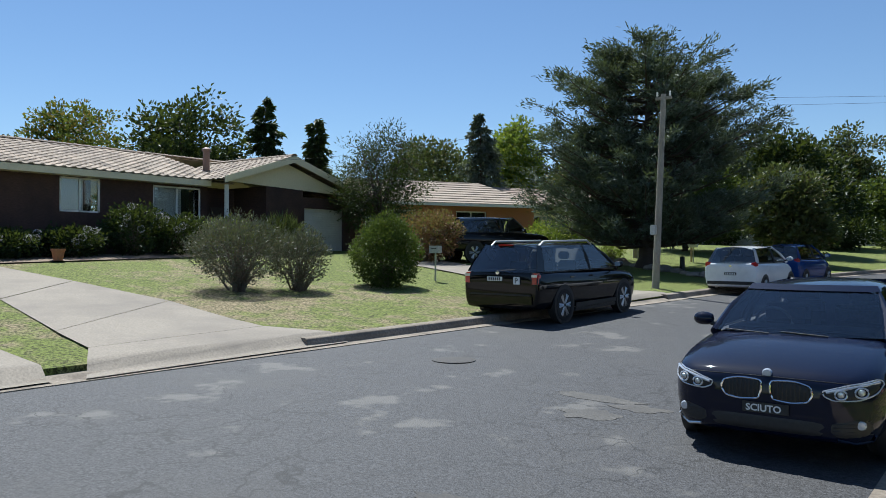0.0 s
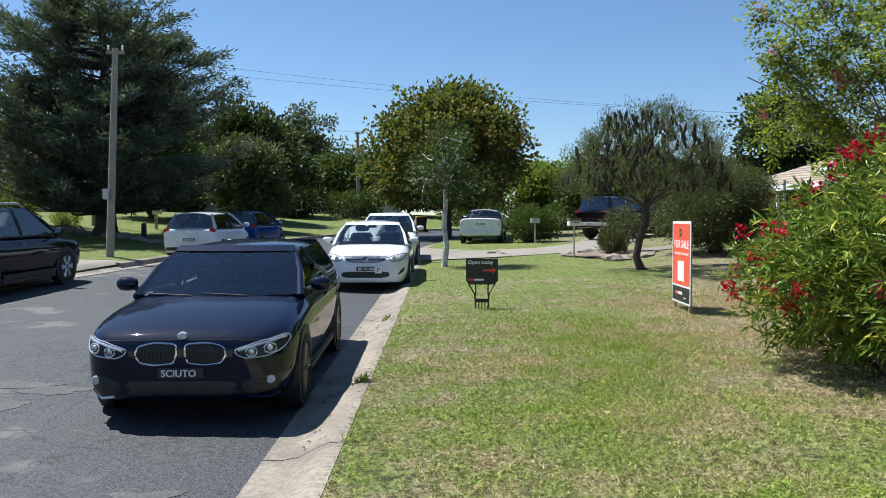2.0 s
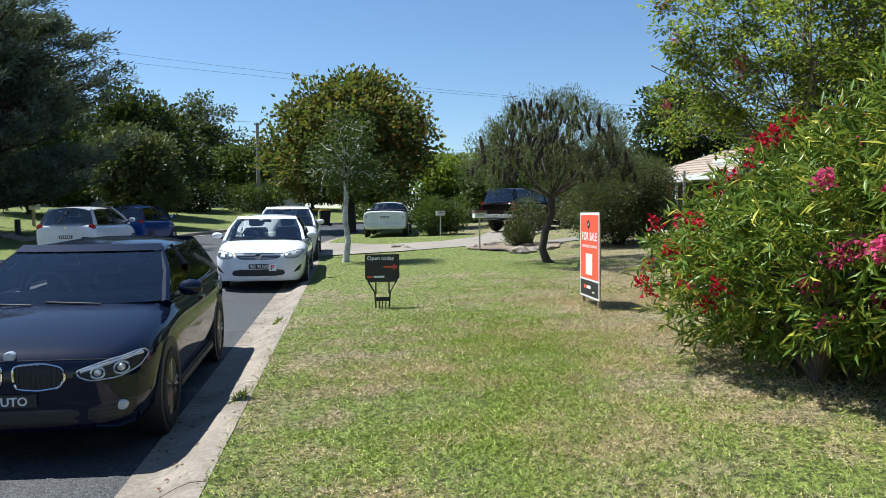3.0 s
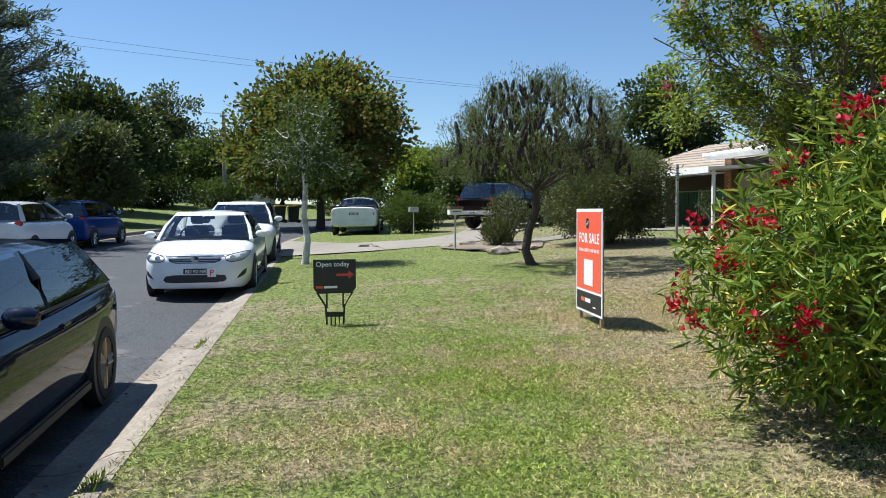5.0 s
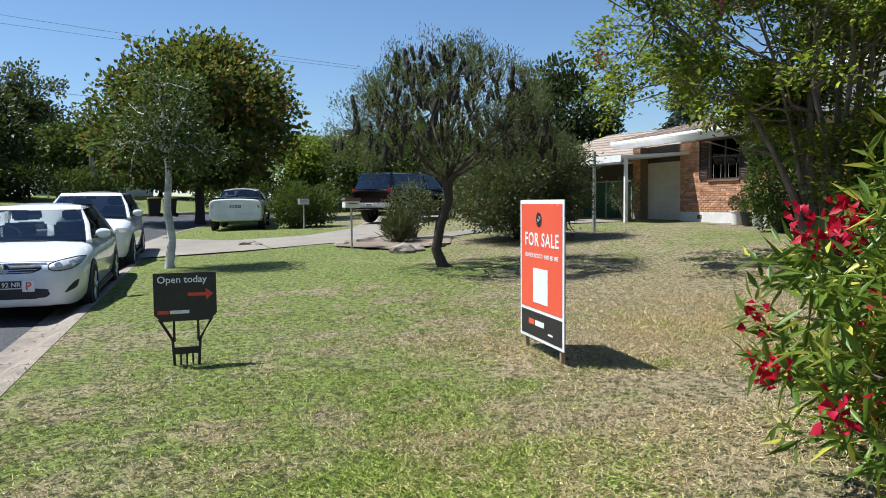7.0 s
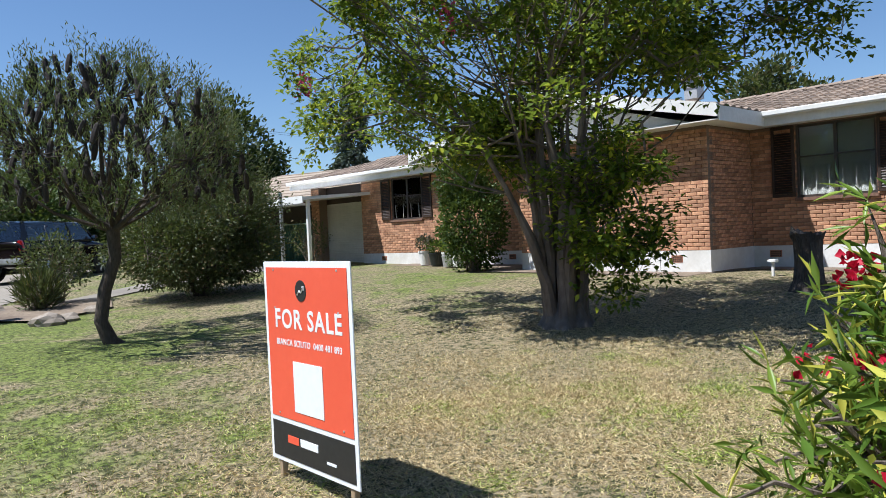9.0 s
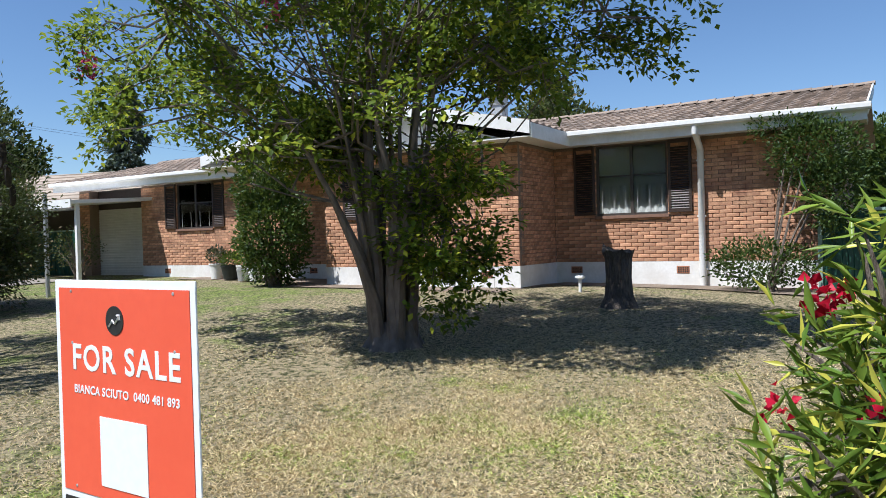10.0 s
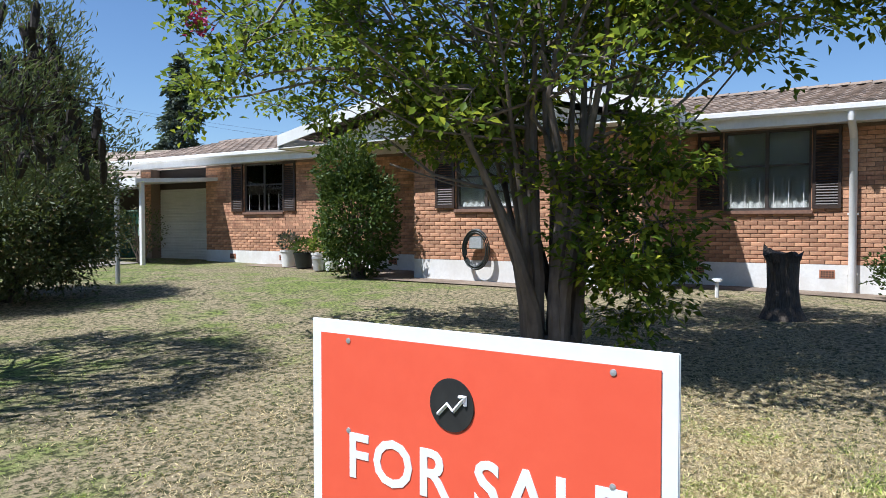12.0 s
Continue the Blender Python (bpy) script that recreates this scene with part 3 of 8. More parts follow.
def kerb_run(side, y0, y1, low=False):
    """One cast length of kerb and gutter."""
    b, n = Build(), 4
    if side > 0:
        prof = [(-0.02, -0.25), (-0.02, 0.008), (0.12, 0.006), (0.24, 0.03), (0.38, 0.105), (0.46, 0.135), (0.56, 0.138), (0.58, -0.2)]
    else:
        h = 0.05 if low else 0.15
        prof = [(0.34, -0.25), (0.34, 0.006), (0.10, 0.004), (0.055, 0.02), (0.02, h - 0.02), (-0.01, h), (-0.20, h + 0.005), (-0.22, -0.2)]
    for i in range(n + 1):
        y = y0 + (y1 - y0) * i / n
        e = kerb_r(y) if side > 0 else kerb_l(y)
        zz = road_z(y) + (0 if side > 0 else 0.022 * (kerb_r(y) - e))
        for dx, dz in prof:
            b.v.append((e + dx, y, zz + dz))
    m = len(prof)
    for i in range(n):
        for k in range(m):
            a, c = i * m + k, i * m + (k + 1) % m
            b.f.append((a, c, c + m, a + m))
    b.f.append(tuple(range(m)))
    b.f.append(tuple(n * m + k for k in reversed(range(m))))
    return b


for side, tag in ((1, "pale concrete roll kerb beside the lawn"), (-1, "weathered concrete kerb on the far side")):
    run = tagged(new("kerb"), tag, "kerb", kind="structure")
    y = -14.0
    while y < 70:
        part("kerb_length", kerb_run(side, y, y + 2.485, side < 0 and (4.6 < y + 1.2 < 9.6 or 1.0 < y + 1.2 < 5.2 or 17.8 < y + 1.2 < 21.5)), "kerb", run, smooth=True)
        y += 2.5


def drape(name, near, far, label, mat="concrete", n=10, thick=0.02, slabs=1, cat="driveway"):
    """A sheet of concrete laid on the ground between two edges, cast in slabs."""
    def at(line, u):
        s = u * (len(line) - 1)
        i = min(int(s), len(line) - 2)
        return Vector(line[i]).lerp(Vector(line[i + 1]), s - i)
    top = tagged(new(name), label, cat, kind="structure")
    for k in range(slabs):
        u0, u1 = (k + (0.004 if k else 0)) / slabs, (k + 0.996) / slabs
        b = Build()
        def fn(i, j):
            p = at(near, u0 + (u1 - u0) * i).lerp(at(far, u0 + (u1 - u0) * i), j)
            edge = 0.0 if 0 < i < 1 and 0 < j < 1 else -0.012
            return (p.x, p.y, ground_z(p.x, p.y) + thick + 0.012 + edge)
        b.grid(fn, n, 6)
        part("slab", b, mat, top, smooth=True)
    return top


drape("driveway", [(-9.32, 4.9), (-10.6, 5.6), (-12.3, 5.96), (-16.2, 6.74), (-25.5, 7.6)], [(-9.05, 9.3), (-10.6, 8.75), (-14.3, 9.3), (-18.4, 9.34), (-25.5, 9.2)],
      "sunlit pale concrete driveway rising to the brick bungalow", slabs=4, n=14, thick=0.03)
drape("driveway", [(-9.75, 0.2), (-12.0, 0.4), (-16.0, 0.6), (-26.0, 0.8)], [(-9.45, 4.55), (-12.0, 4.75), (-16.0, 4.5), (-26.0, 4.2)],
      "concrete driveway of the neighbouring house", slabs=4, thick=0.03)
drape("driveway", [(-8.35, 18.0), (-9.6, 18.7), (-14, 20.2), (-19, 22.0)], [(-8.05, 21.4), (-9.6, 21.0), (-14, 22.5), (-19, 24.6)],
      "concrete driveway crossing the verge behind the black wagon", slabs=3, thick=0.03)
drape("driveway", [(-0.35, 24.0), (2.2, 24.4), (4.8, 25.4), (7.4, 28.8), (9.3, 33.0), (11.5, 38)], [(-0.2, 31.2), (2.0, 28.2), (4.2, 28.6), (6.0, 31.3), (7.4, 35.4), (8.6, 40)],
      "pale concrete driveway with a cracked apron at the road", slabs=4, n=14, thick=0.03)
drape("path", [(6.5, 24.8), (9, 26.2), (12, 27.6), (15, 28.6)], [(6.2, 25.6), (8.8, 27.4), (11.6, 29.2), (15, 31.0)], "dusty concrete path to the roller door", thick=0.02, cat="path")
drape("garden_bed", [(15.2, 9.9), (16.0, 12.0), (16.2, 15.0), (14.3, 15.3), (14.3, 20.4), (15.7, 21.2), (15.9, 26.0)], [(16.9, 9.9), (16.9, 12.2), (16.9, 15.0), (15.1, 15.5), (15.1, 20.0), (16.9, 20.2), (16.9, 26.0)],
      "bare soil bed along the foot of the brick wall", "soil", n=24, thick=0.01, cat="garden bed")
drape("garden_bed", [(4.3, 24.2), (5.4, 22.6), (7.0, 23.4)], [(4.9, 26.0), (6.4, 26.3), (7.6, 25.2)], "dry mounded soil bed edged with rocks", "soil", thick=0.04, cat="garden bed")
drape("garden_bed", [(-23.3, 9.6), (-23.2, 14), (-22.9, 19.0)], [(-26, 9.6), (-26, 14), (-25.2, 19.0)], "dark planted bed in front of the bungalow", "soil", thick=0.03, cat="garden bed")

# worn seal patches on the road near the dark hatchback
rng = np.random.default_rng(5)
for cx, cy, rx, ry in ((-2.35, 4.45, 0.28, 0.16), (-3.1, 4.35, 0.34, 0.15), (-1.35, 4.1, 0.22, 0.14), (-3.6, 7.3, 0.30, 0.20), (-2.75, 3.5, 0.24, 0.12), (-3.9, 8.1, 0.42, 0.16), (-1.5, 5.25, 0.22, 0.14), (-3.3, 7.9, 0.26, 0.16)):
    b = Build()
    ring = []
    for k in range(26):
        a = 2 * math.pi * k / 26
        q = 1.1 + 0.75 * noise.noise((math.cos(a) * 1.6 + cx, math.sin(a) * 1.6 + cy, 1.0)) + 0.3 * noise.noise((math.cos(a) * 5 + cx, math.sin(a) * 5 + cy, 2.0))
        x, y = cx + rx * q * math.cos(a), cy + ry * q * math.sin(a)
        ring.append((x, y, ground_z(x, y) + 0.004))
    b.add(ring + [(cx, cy, ground_z(cx, cy) + 0.009)], [(k, (k + 1) % 26, 26) for k in range(26)])
    single("road_patch", b, "patch", "pale worn patch in the asphalt", "road patch", "worn patches", kind="structure", smooth=True)
cover = Build().lathe([(0.0, 0.012), (0.27, 0.012), (0.30, 0.006), (0.33, 0.006)], 28, at=(-6.7, 9.1, ground_z(-6.7, 9.1)))
single("manhole_cover", cover, "patch", "round worn manhole cover set in the road", "manhole cover")

# ---------------------------------------------------------------- brick house with the sign
FX, MX = 16.9, 15.1                     # main front, projecting middle
G0, PZ, WZ = 0.55, 1.36, 3.72           # foot, top of plinth, soffit
Y_R, Y_C, Y_M, Y_L = 10.0, 15.2, 19.9, 28.4
house = tagged(new("house"), "orange-brown brick bungalow with white plinth and tiled roof", "house", kind="structure")


def wall_piece(name, x, y0, y1, holes, mat="mortar_shaded", z0=PZ, z1=WZ, thick=0.2, along="y"):
    """A wall with real openings; holes as (a0, a1, z0, z1)."""
    b = Build()
    cuts = sorted({y0, y1, *[h[0] for h in holes], *[h[1] for h in holes]})
    for a0, a1 in zip(cuts, cuts[1:]):
        hs = [h for h in holes if h[0] <= a0 + 1e-6 and h[1] >= a1 - 1e-6]
        segs = [(z0, z1)] if not hs else [(z0, hs[0][2]), (hs[0][3], z1)]
        for s0, s1 in segs:
            if s1 - s0 > 0.01:
                if along == "y":
                    b.span(x, x + thick, a0, a1, s0, s1)
                else:
                    b.span(a0, a1, x, x + thick, s0, s1)
    return part(name, b, mat, house)


WIN1 = (12.86, 14.30, 2.29, 3.70)
WIN2 = (25.38, 26.85, 2.40, 3.70)
WIN3 = (17.6, 18.9, 2.35, 3.45)
BRICK = Build().box((0, 0, 0), (0.10, 0.230, 0.0645)).mesh("brick", 0.006, seg=1)
BRICK_X = Build().box((0, 0, 0), (0.230, 0.10, 0.0645)).mesh("brick", 0.006, seg=1)
for me in (BRICK, BRICK_X):
    me.materials.append(M["brick"])
brick_jobs = []


def brick_face(wall, x, y0, y1, holes, singles, along="y", flip=1):
    brick_jobs.append((wall, x, y0, y1, holes, singles, along, flip))


w_r = wall_piece("wall", FX + 0.02, Y_R, Y_C + 0.2, [WIN1])
w_m = wall_piece("wall", MX + 0.02, Y_C, Y_M, [WIN3])
w_l = wall_piece("wall", FX + 0.02, Y_M - 0.2, Y_L, [WIN2])
w_ret = wall_piece("wall", Y_C + 0.02, MX + 0.22, FX + 0.02, [], along="x")
w_end = wall_piece("wall", Y_R + 0.02, FX + 0.22, 24.0, [], along="x")
w_ret2 = wall_piece("wall", Y_M - 0.2, MX + 0.22, FX + 0.02, [], along="x")
wall_piece("wall", 24.0, Y_R, 31.4, [])
wall_piece("wall", 31.2, 18.2, 24.0, [], along="x")
w_g = wall_piece("wall", Y_L - 0.12, FX + 0.22, 18.4, [], along="x", z0=G0)
brick_face(w_r, FX, Y_R, Y_C, [WIN1], True)
brick_face(w_m, MX, Y_C, Y_M, [WIN3], True)
brick_face(w_l, FX, Y_M, Y_L, [WIN2], True)
brick_face(w_ret, Y_C, MX + 0.1, FX, [], True, "x")
pb = Build()
pb.span(FX - 0.005, FX + 0.22, Y_R - 0.02, Y_C, G0, PZ)
part("plinth", pb, "plinth", house, "white painted plinth")
part("plinth", Build().span(MX - 0.005, MX + 0.22, Y_C - 0.005, Y_M, G0, PZ).span(MX + 0.22, FX, Y_C - 0.005, Y_C + 0.2, G0, PZ), "plinth", house)
part("plinth", Build().span(FX - 0.005, FX + 0.22, Y_M - 0.2, Y_L, G0, PZ).span(MX + 0.22, FX, Y_M - 0.2, Y_M - 0.02, G0, PZ), "plinth", house)
part("plinth", Build().span(FX + 0.22, 24, Y_R - 0.01, Y_R + 0.2, G0, PZ), "plinth", house)


def vent(x, y, along="y"):
    t = part("air_vent", Build().span(x - 0.012, x + 0.02, y - 0.12, y + 0.12, 1.13, 1.27), "terracotta", house, "terracotta air vent")
    for i in range(5):
        for j in range(3):
            part("vent_slot", Build().span(x - 0.016, x - 0.010, y - 0.10 + i * 0.042, y - 0.073 + i * 0.042, 1.148 + j * 0.038, 1.172 + j * 0.038), "dark", t)


for yy in (12.6, 14.75):
    vent(FX, yy)
vent(MX, 15.9)
for yy in (21.8, 25.4, 27.3):
    vent(FX, yy)


def shutter(x, y0, y1, z0, z1):
    s = part("shutter", Build().span(x - 0.045, x - 0.003, y0, y0 + 0.05, z0, z1).span(x - 0.045, x - 0.003, y1 - 0.05, y1, z0, z1)
             .span(x - 0.045, x - 0.003, y0 + 0.05, y1 - 0.05, z1 - 0.06, z1).span(x - 0.045, x - 0.003, y0 + 0.05, y1 - 0.05, z0, z0 + 0.06), "shutter", house, "dark brown louvred shutter")
    me = Build().box((0, 0, 0), (0.012, y1 - y0 - 0.1, 0.045), Matrix.Rotation(radians(38), 3, "Y")).mesh("slat")
    k, n = 0, int((z1 - z0 - 0.16) / 0.048)
    for k in range(n):
        o = part("slat", me, "shutter", s)
        o.location = (x - 0.024, (y0 + y1) / 2, z0 + 0.085 + k * 0.048)


def window(name, x, h, bars=0, lower=0.0):
    y0, y1, z0, z1 = h
    w = part(name, Build().span(x + 0.04, x + 0.10, y0, y0 + 0.045, z0, z1).span(x + 0.04, x + 0.10, y1 - 0.045, y1, z0, z1).span(x + 0.04, x + 0.10, y0 + 0.045, y1 - 0.045, z1 - 0.045, z1)
             .span(x + 0.04, x + 0.10, y0 + 0.045, y1 - 0.045, z0, z0 + 0.045).span(x + 0.045, x + 0.095, (y0 + y1) / 2 - 0.03, (y0 + y1) / 2 + 0.03, z0 + 0.045, z1 - 0.045)
             .span(x + 0.05, x + 0.085, y0 + 0.045, (y0 + y1) / 2 - 0.03, z0 + (z1 - z0) * 0.55, z0 + (z1 - z0) * 0.55 + 0.03).span(x + 0.05, x + 0.085, (y0 + y1) / 2 + 0.03, y1 - 0.045, z0 + (z1 - z0) * 0.55, z0 + (z1 - z0) * 0.55 + 0.03), "winframe", house, "dark framed sliding window")
    mid = (y0 + y1) / 2
    for a, c in ((y0 + 0.045, mid - 0.03), (mid + 0.03, y1 - 0.045)):
        p = part("pane", Build().span(x + 0.064, x + 0.068, a, c, z0 + 0.045, z1 - 0.045), "pane", w)
        p.visible_shadow = False
    part("sill", Build().span(x - 0.05, x + 0.05, y0 - 0.03, y1 + 0.03, z0 - 0.07, z0 - 0.004), "sill", w, "brown sloping sill", bevel=0.008)
    cb = Build()
    n = 28
    for a, c, zt in ((y0 + 0.01, y1 - 0.01, z0 + (z1 - z0) * 0.42),):
        cb.grid(lambda i, j: (x + 0.105 + 0.012 * math.sin(i * n * 2.2), a + (c - a) * i, z0 + (zt - z0) * j), n * 2, 2)
    part("cafe_curtain", cb, "blind", w, "pale cafe curtain behind the glass", smooth=True)
    part("sheer_blind", Build().span(x + 0.15, x + 0.155, y0 + 0.01, y1 - 0.01, z0 + (z1 - z0) * 0.40, z1 - 0.01), "blind", w, "grey sheer blind behind the upper panes")
    # near-black boards behind the glass give the room its shade by colour
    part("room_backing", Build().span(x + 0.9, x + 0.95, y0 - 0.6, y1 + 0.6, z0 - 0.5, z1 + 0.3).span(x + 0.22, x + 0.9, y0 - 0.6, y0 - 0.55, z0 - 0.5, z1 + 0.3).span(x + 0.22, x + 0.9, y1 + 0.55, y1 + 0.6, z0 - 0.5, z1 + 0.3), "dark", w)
    for i in range(bars):
        ya = y0 + (y1 - y0) * (i + 0.5) / bars
        part("security_bar", Build().tube([(x + 0.03, ya, z0 + 0.05), (x + 0.03, ya, z0 + (z1 - z0) * 0.36)], 0.006, 6), "white", w)
    return w


window("window", FX, WIN1, 6)
window("window", MX, WIN3)
window("window", FX, WIN2, 4)
for x, (a, c, z0, z1) in ((FX, WIN1), (MX, WIN3), (FX, WIN2)):
    shutter(x, a - 0.46, a - 0.02, z0 + 0.02, z1)
    shutter(x, c + 0.02, c + 0.46, z0 + 0.02, z1)


def tiled(name, o, u, v, nu, nv, mat, parent, label=""):
    """A slope of interlocking tiles: o the eave's corner, u along the eave, v up the slope."""
    o, u, v = Vector(o), Vector(u), Vector(v)
    nrm = u.cross(v).normalized()
    if nrm.z < 0:
        nrm = -nrm
    b = Build()
    prof = ((0.0, 0.0), (0.18, 0.028), (0.42, 0.028), (0.58, 0.0), (0.70, -0.008), (0.88, -0.008), (1.0, 0.0))
    for j in range(nv):
        for i in range(nu):
            base, k0 = o + u * (i / nu) + v * (j / nv), len(b.v)
            for s, h in prof:
                p = base + u * (s / nu)
                b.v.append(tuple(p + nrm * (h - 0.012)))
                b.v.append(tuple(p + nrm * (h + 0.026)))
                b.v.append(tuple(p + v * (1.06 / nv) + nrm * (h + 0.002)))
            for q in range(len(prof) - 1):
                a = k0 + q * 3
                b.f += [(a, a + 3, a + 4, a + 1), (a + 1, a + 4, a + 5, a + 2)]
    ob = part(name, b, mat, parent, label)
    tagged(ob, kind="stuff")
    return ob


def ridge_caps(p0, p1, n, mat, parent):
    p0, p1 = Vector(p0), Vector(p1)
    for k in range(n):
        a, c = p0.lerp(p1, k / n), p0.lerp(p1, (k + 1.08) / n)
        side = (c - a).cross(Vector((0, 0, 1))).normalized()
        b = Build()
        b.grid(lambda i, j: (a.lerp(c, i) + side * 0.15 * math.cos(math.pi * j) + Vector((0, 0, 0.07 * math.sin(math.pi * j) - 0.03 - 0.02 * i))), 1, 6)
        part("ridge_tile", b, mat, parent, smooth=True)


EX, RX, EZ, RZ = FX - 0.46, 20.6, 3.99, 4.93
roof = part("roof", Build().plate([(EX + 0.05, 9.5, EZ - 0.03), (EX + 0.05, 32.0, EZ - 0.03), (RX, 32.0, RZ - 0.03), (RX, 9.5, RZ - 0.03)], (0, 0, -0.03))
            .plate([(RX, 9.5, RZ - 0.03), (RX, 32.0, RZ - 0.03), (24.8, 32.0, EZ - 0.03), (24.8, 9.5, EZ - 0.03)], (0, 0, -0.03)), "tile", house, "weathered brown tiled roof")
tiled("roof_tiles", (EX, 9.45, EZ), (0, 5.75, 0), (RX - EX, 0, RZ - EZ), 19, 13, "tile", roof)
tiled("roof_tiles", (EX, 20.2, EZ), (0, 11.8, 0), (RX - EX, 0, RZ - EZ), 39, 13, "tile", roof)
tiled("roof_tiles", (EX, 15.2, EZ), (0, 5.0, 0), (RX - EX, 0, RZ - EZ), 17, 13, "tile", roof)
ridge_caps((RX, 9.4, RZ + 0.05), (RX, 32.0, RZ + 0.05), 56, "tile", roof)
# the middle gable faces the street
GA, GZ, Y_G = 18.95, 4.86, 23.2
gx = MX - 0.5
tiled("roof_tiles", (gx, Y_C - 0.45, EZ), (6.2, 0, 0), (0, GA - Y_C + 0.45, GZ - EZ + 0.05), 20, 12, "tile", roof)
tiled("roof_tiles", (gx, Y_G - 0.05, EZ), (6.2, 0, 0), (0, GA - Y_G + 0.05, GZ - EZ + 0.05), 20, 12, "tile", roof)
ridge_caps((gx, GA, GZ + 0.1), (RX, GA, GZ + 0.1), 16, "tile", roof)
part("gable_panel", Build().plate([(MX + 0.02, Y_C - 0.02, WZ), (MX + 0.02, Y_G - 0.5, WZ), (MX + 0.02, GA, GZ - 0.10)], (0.1, 0, 0)), "white", house, "white gable infill")
for ya in (Y_C - 0.5, Y_G):
    part("barge_board", Build().plate([(gx - 0.03, ya, EZ - 0.22), (gx - 0.03, ya, EZ + 0.02), (gx - 0.03, GA, GZ + 0.08), (gx - 0.03, GA, GZ - 0.16)], (0.04, 0, 0)), "white", house, "white barge board")


def eave(y0, y1, x_out, x_in):
    part("soffit", Build().span(x_out, x_in, y0, y1, WZ, WZ + 0.02), "white", house, "white eave lining")
    part("fascia", Build().span(x_out - 0.025, x_out, y0, y1, WZ - 0.02, EZ - 0.02), "white", house)
    g = Build()
    n = 8
    prof = [(0, 0.10), (0, 0), (-0.09, -0.005), (-0.115, 0.03), (-0.115, 0.10), (-0.10, 0.115), (-0.09, 0.10), (-0.09, 0.04), (-0.02, 0.02)]
    for yy in (y0 - 0.06, y1 + 0.06):
        g.v += [(x_out - 0.026 + px, yy, EZ - 0.125 + pz) for px, pz in prof]
    m = len(prof)
    for k in range(m):
        g.f.append((k, (k + 1) % m, m + (k + 1) % m, m + k))
    g.f += [tuple(range(m)), tuple(reversed(range(m, 2 * m)))]
    part("gutter", g, "white", house, "white metal gutter")


eave(9.45, Y_C - 0.5, EX, FX)
eave(Y_G, 32.0, EX, FX)
part("soffit", Build().span(gx, MX, Y_C - 0.5, Y_G, WZ, WZ + 0.02).span(MX, FX, Y_C - 0.5, Y_C, WZ, WZ + 0.02).span(MX, FX, Y_M, Y_G, WZ, WZ + 0.02), "white", house)
part("fascia", Build().span(gx, EX, Y_C - 0.525, Y_C - 0.5, WZ - 0.02, EZ - 0.02).span(gx, EX, Y_G, Y_G + 0.025, WZ - 0.02, EZ - 0.02), "white", house)
part("gable_end", Build().plate([(FX, Y_R + 0.03, WZ), (24.0, Y_R + 0.03, WZ), (RX, Y_R + 0.03, RZ - 0.1)], (0, 0.1, 0)).span(EX, FX + 0.3, 9.47, Y_R, WZ - 0.02, WZ + 0.2), "cream", house)
part("barge_board", Build().plate([(EX - 0.02, 9.43, EZ - 0.2), (RX, 9.43, RZ - 0.16), (RX, 9.43, RZ + 0.04), (EX - 0.02, 9.43, EZ + 0.02)], (0, 0.03, 0)), "white", house)
dp = part("downpipe", Build().tube([(EX - 0.06, 12.22, EZ - 0.12), (EX - 0.06, 12.22, 3.74), (EX + 0.1, 12.22, 3.66), (FX - 0.14, 12.22, 3.52), (FX - 0.07, 12.22, 3.44), (FX - 0.07, 12.22, 0.85)], 0.062, 10), "white", house, "white downpipe", smooth=True)
for zz in (3.25, 2.2, 1.2):
    part("bracket", Build().span(FX - 0.075, FX - 0.002, 12.14, 12.30, zz, zz + 0.03), "white", dp)
# roof ventilator and flue behind the gable
rv = part("roof_ventilator", Build().box((18.4, 17.2, 5.2), (0.55, 0.55, 0.75)), "metalgrey", house, "grey louvred roof ventilator", bevel=0.01)
rv.matrix_basis = Matrix.Translation((18.4, 17.2, 4.75)) @ Matrix.Diagonal((0.6, 0.6, 0.6, 1)) @ Matrix.Translation((-18.4, -17.2, -4.75))
for k in range(6):
    part("louvre", Build().box((18.1, 17.2, 5.28 + 0.045 * k), (0.05, 0.5, 0.02)), "metalgrey", rv)
part("ventilator_cap", Build().plate([(18.0, 16.8, 5.6), (18.8, 16.8, 5.6), (18.8, 17.6, 5.6), (18.0, 17.6, 5.6)], (0, 0, 0.03)).add([(18.02, 16.82, 5.63), (18.78, 16.82, 5.63), (18.78, 17.58, 5.63), (18.02, 17.58, 5.63), (18.4, 17.2, 5.85)], [(0, 1, 4), (1, 2, 4), (2, 3, 4), (3, 0, 4)]), "tile", rv)

# garage bay with roller door under a flat canopy
DX = 17.25
gd = part("roller_door", Build().span(DX, DX + 0.04, Y_L + 0.12, 30.9, 0.95, 3.12), "rolldoor", house, "pale ribbed roller door, closed")
for k in range(27):
    part("door_rib", Build().tube([(DX - 0.004, Y_L + 0.12, 0.99 + 0.079 * k), (DX - 0.004, 30.9, 0.99 + 0.079 * k)], 0.02, 6), "rolldoor", gd)
part("garage_wall", Build().span(DX - 0.02, DX + 0.2, Y_L, 31.2, 3.12, WZ), "shutter", house, "dark board over the roller door")
w_p = part("garage_pier", Build().span(FX + 0.01, FX + 0.35, 30.9, 31.4, G0, WZ), "mortar_shaded", house)
brick_face(w_p, FX, 30.9, 31.4, [], True)
can = part("canopy", Build().plate([(14.3, 27.9, 3.12), (17.2, 27.9, 3.30), (17.2, 31.9, 3.30), (14.3, 31.9, 3.12)], (0, 0, 0.10)), "white", house, "flat white carport canopy")
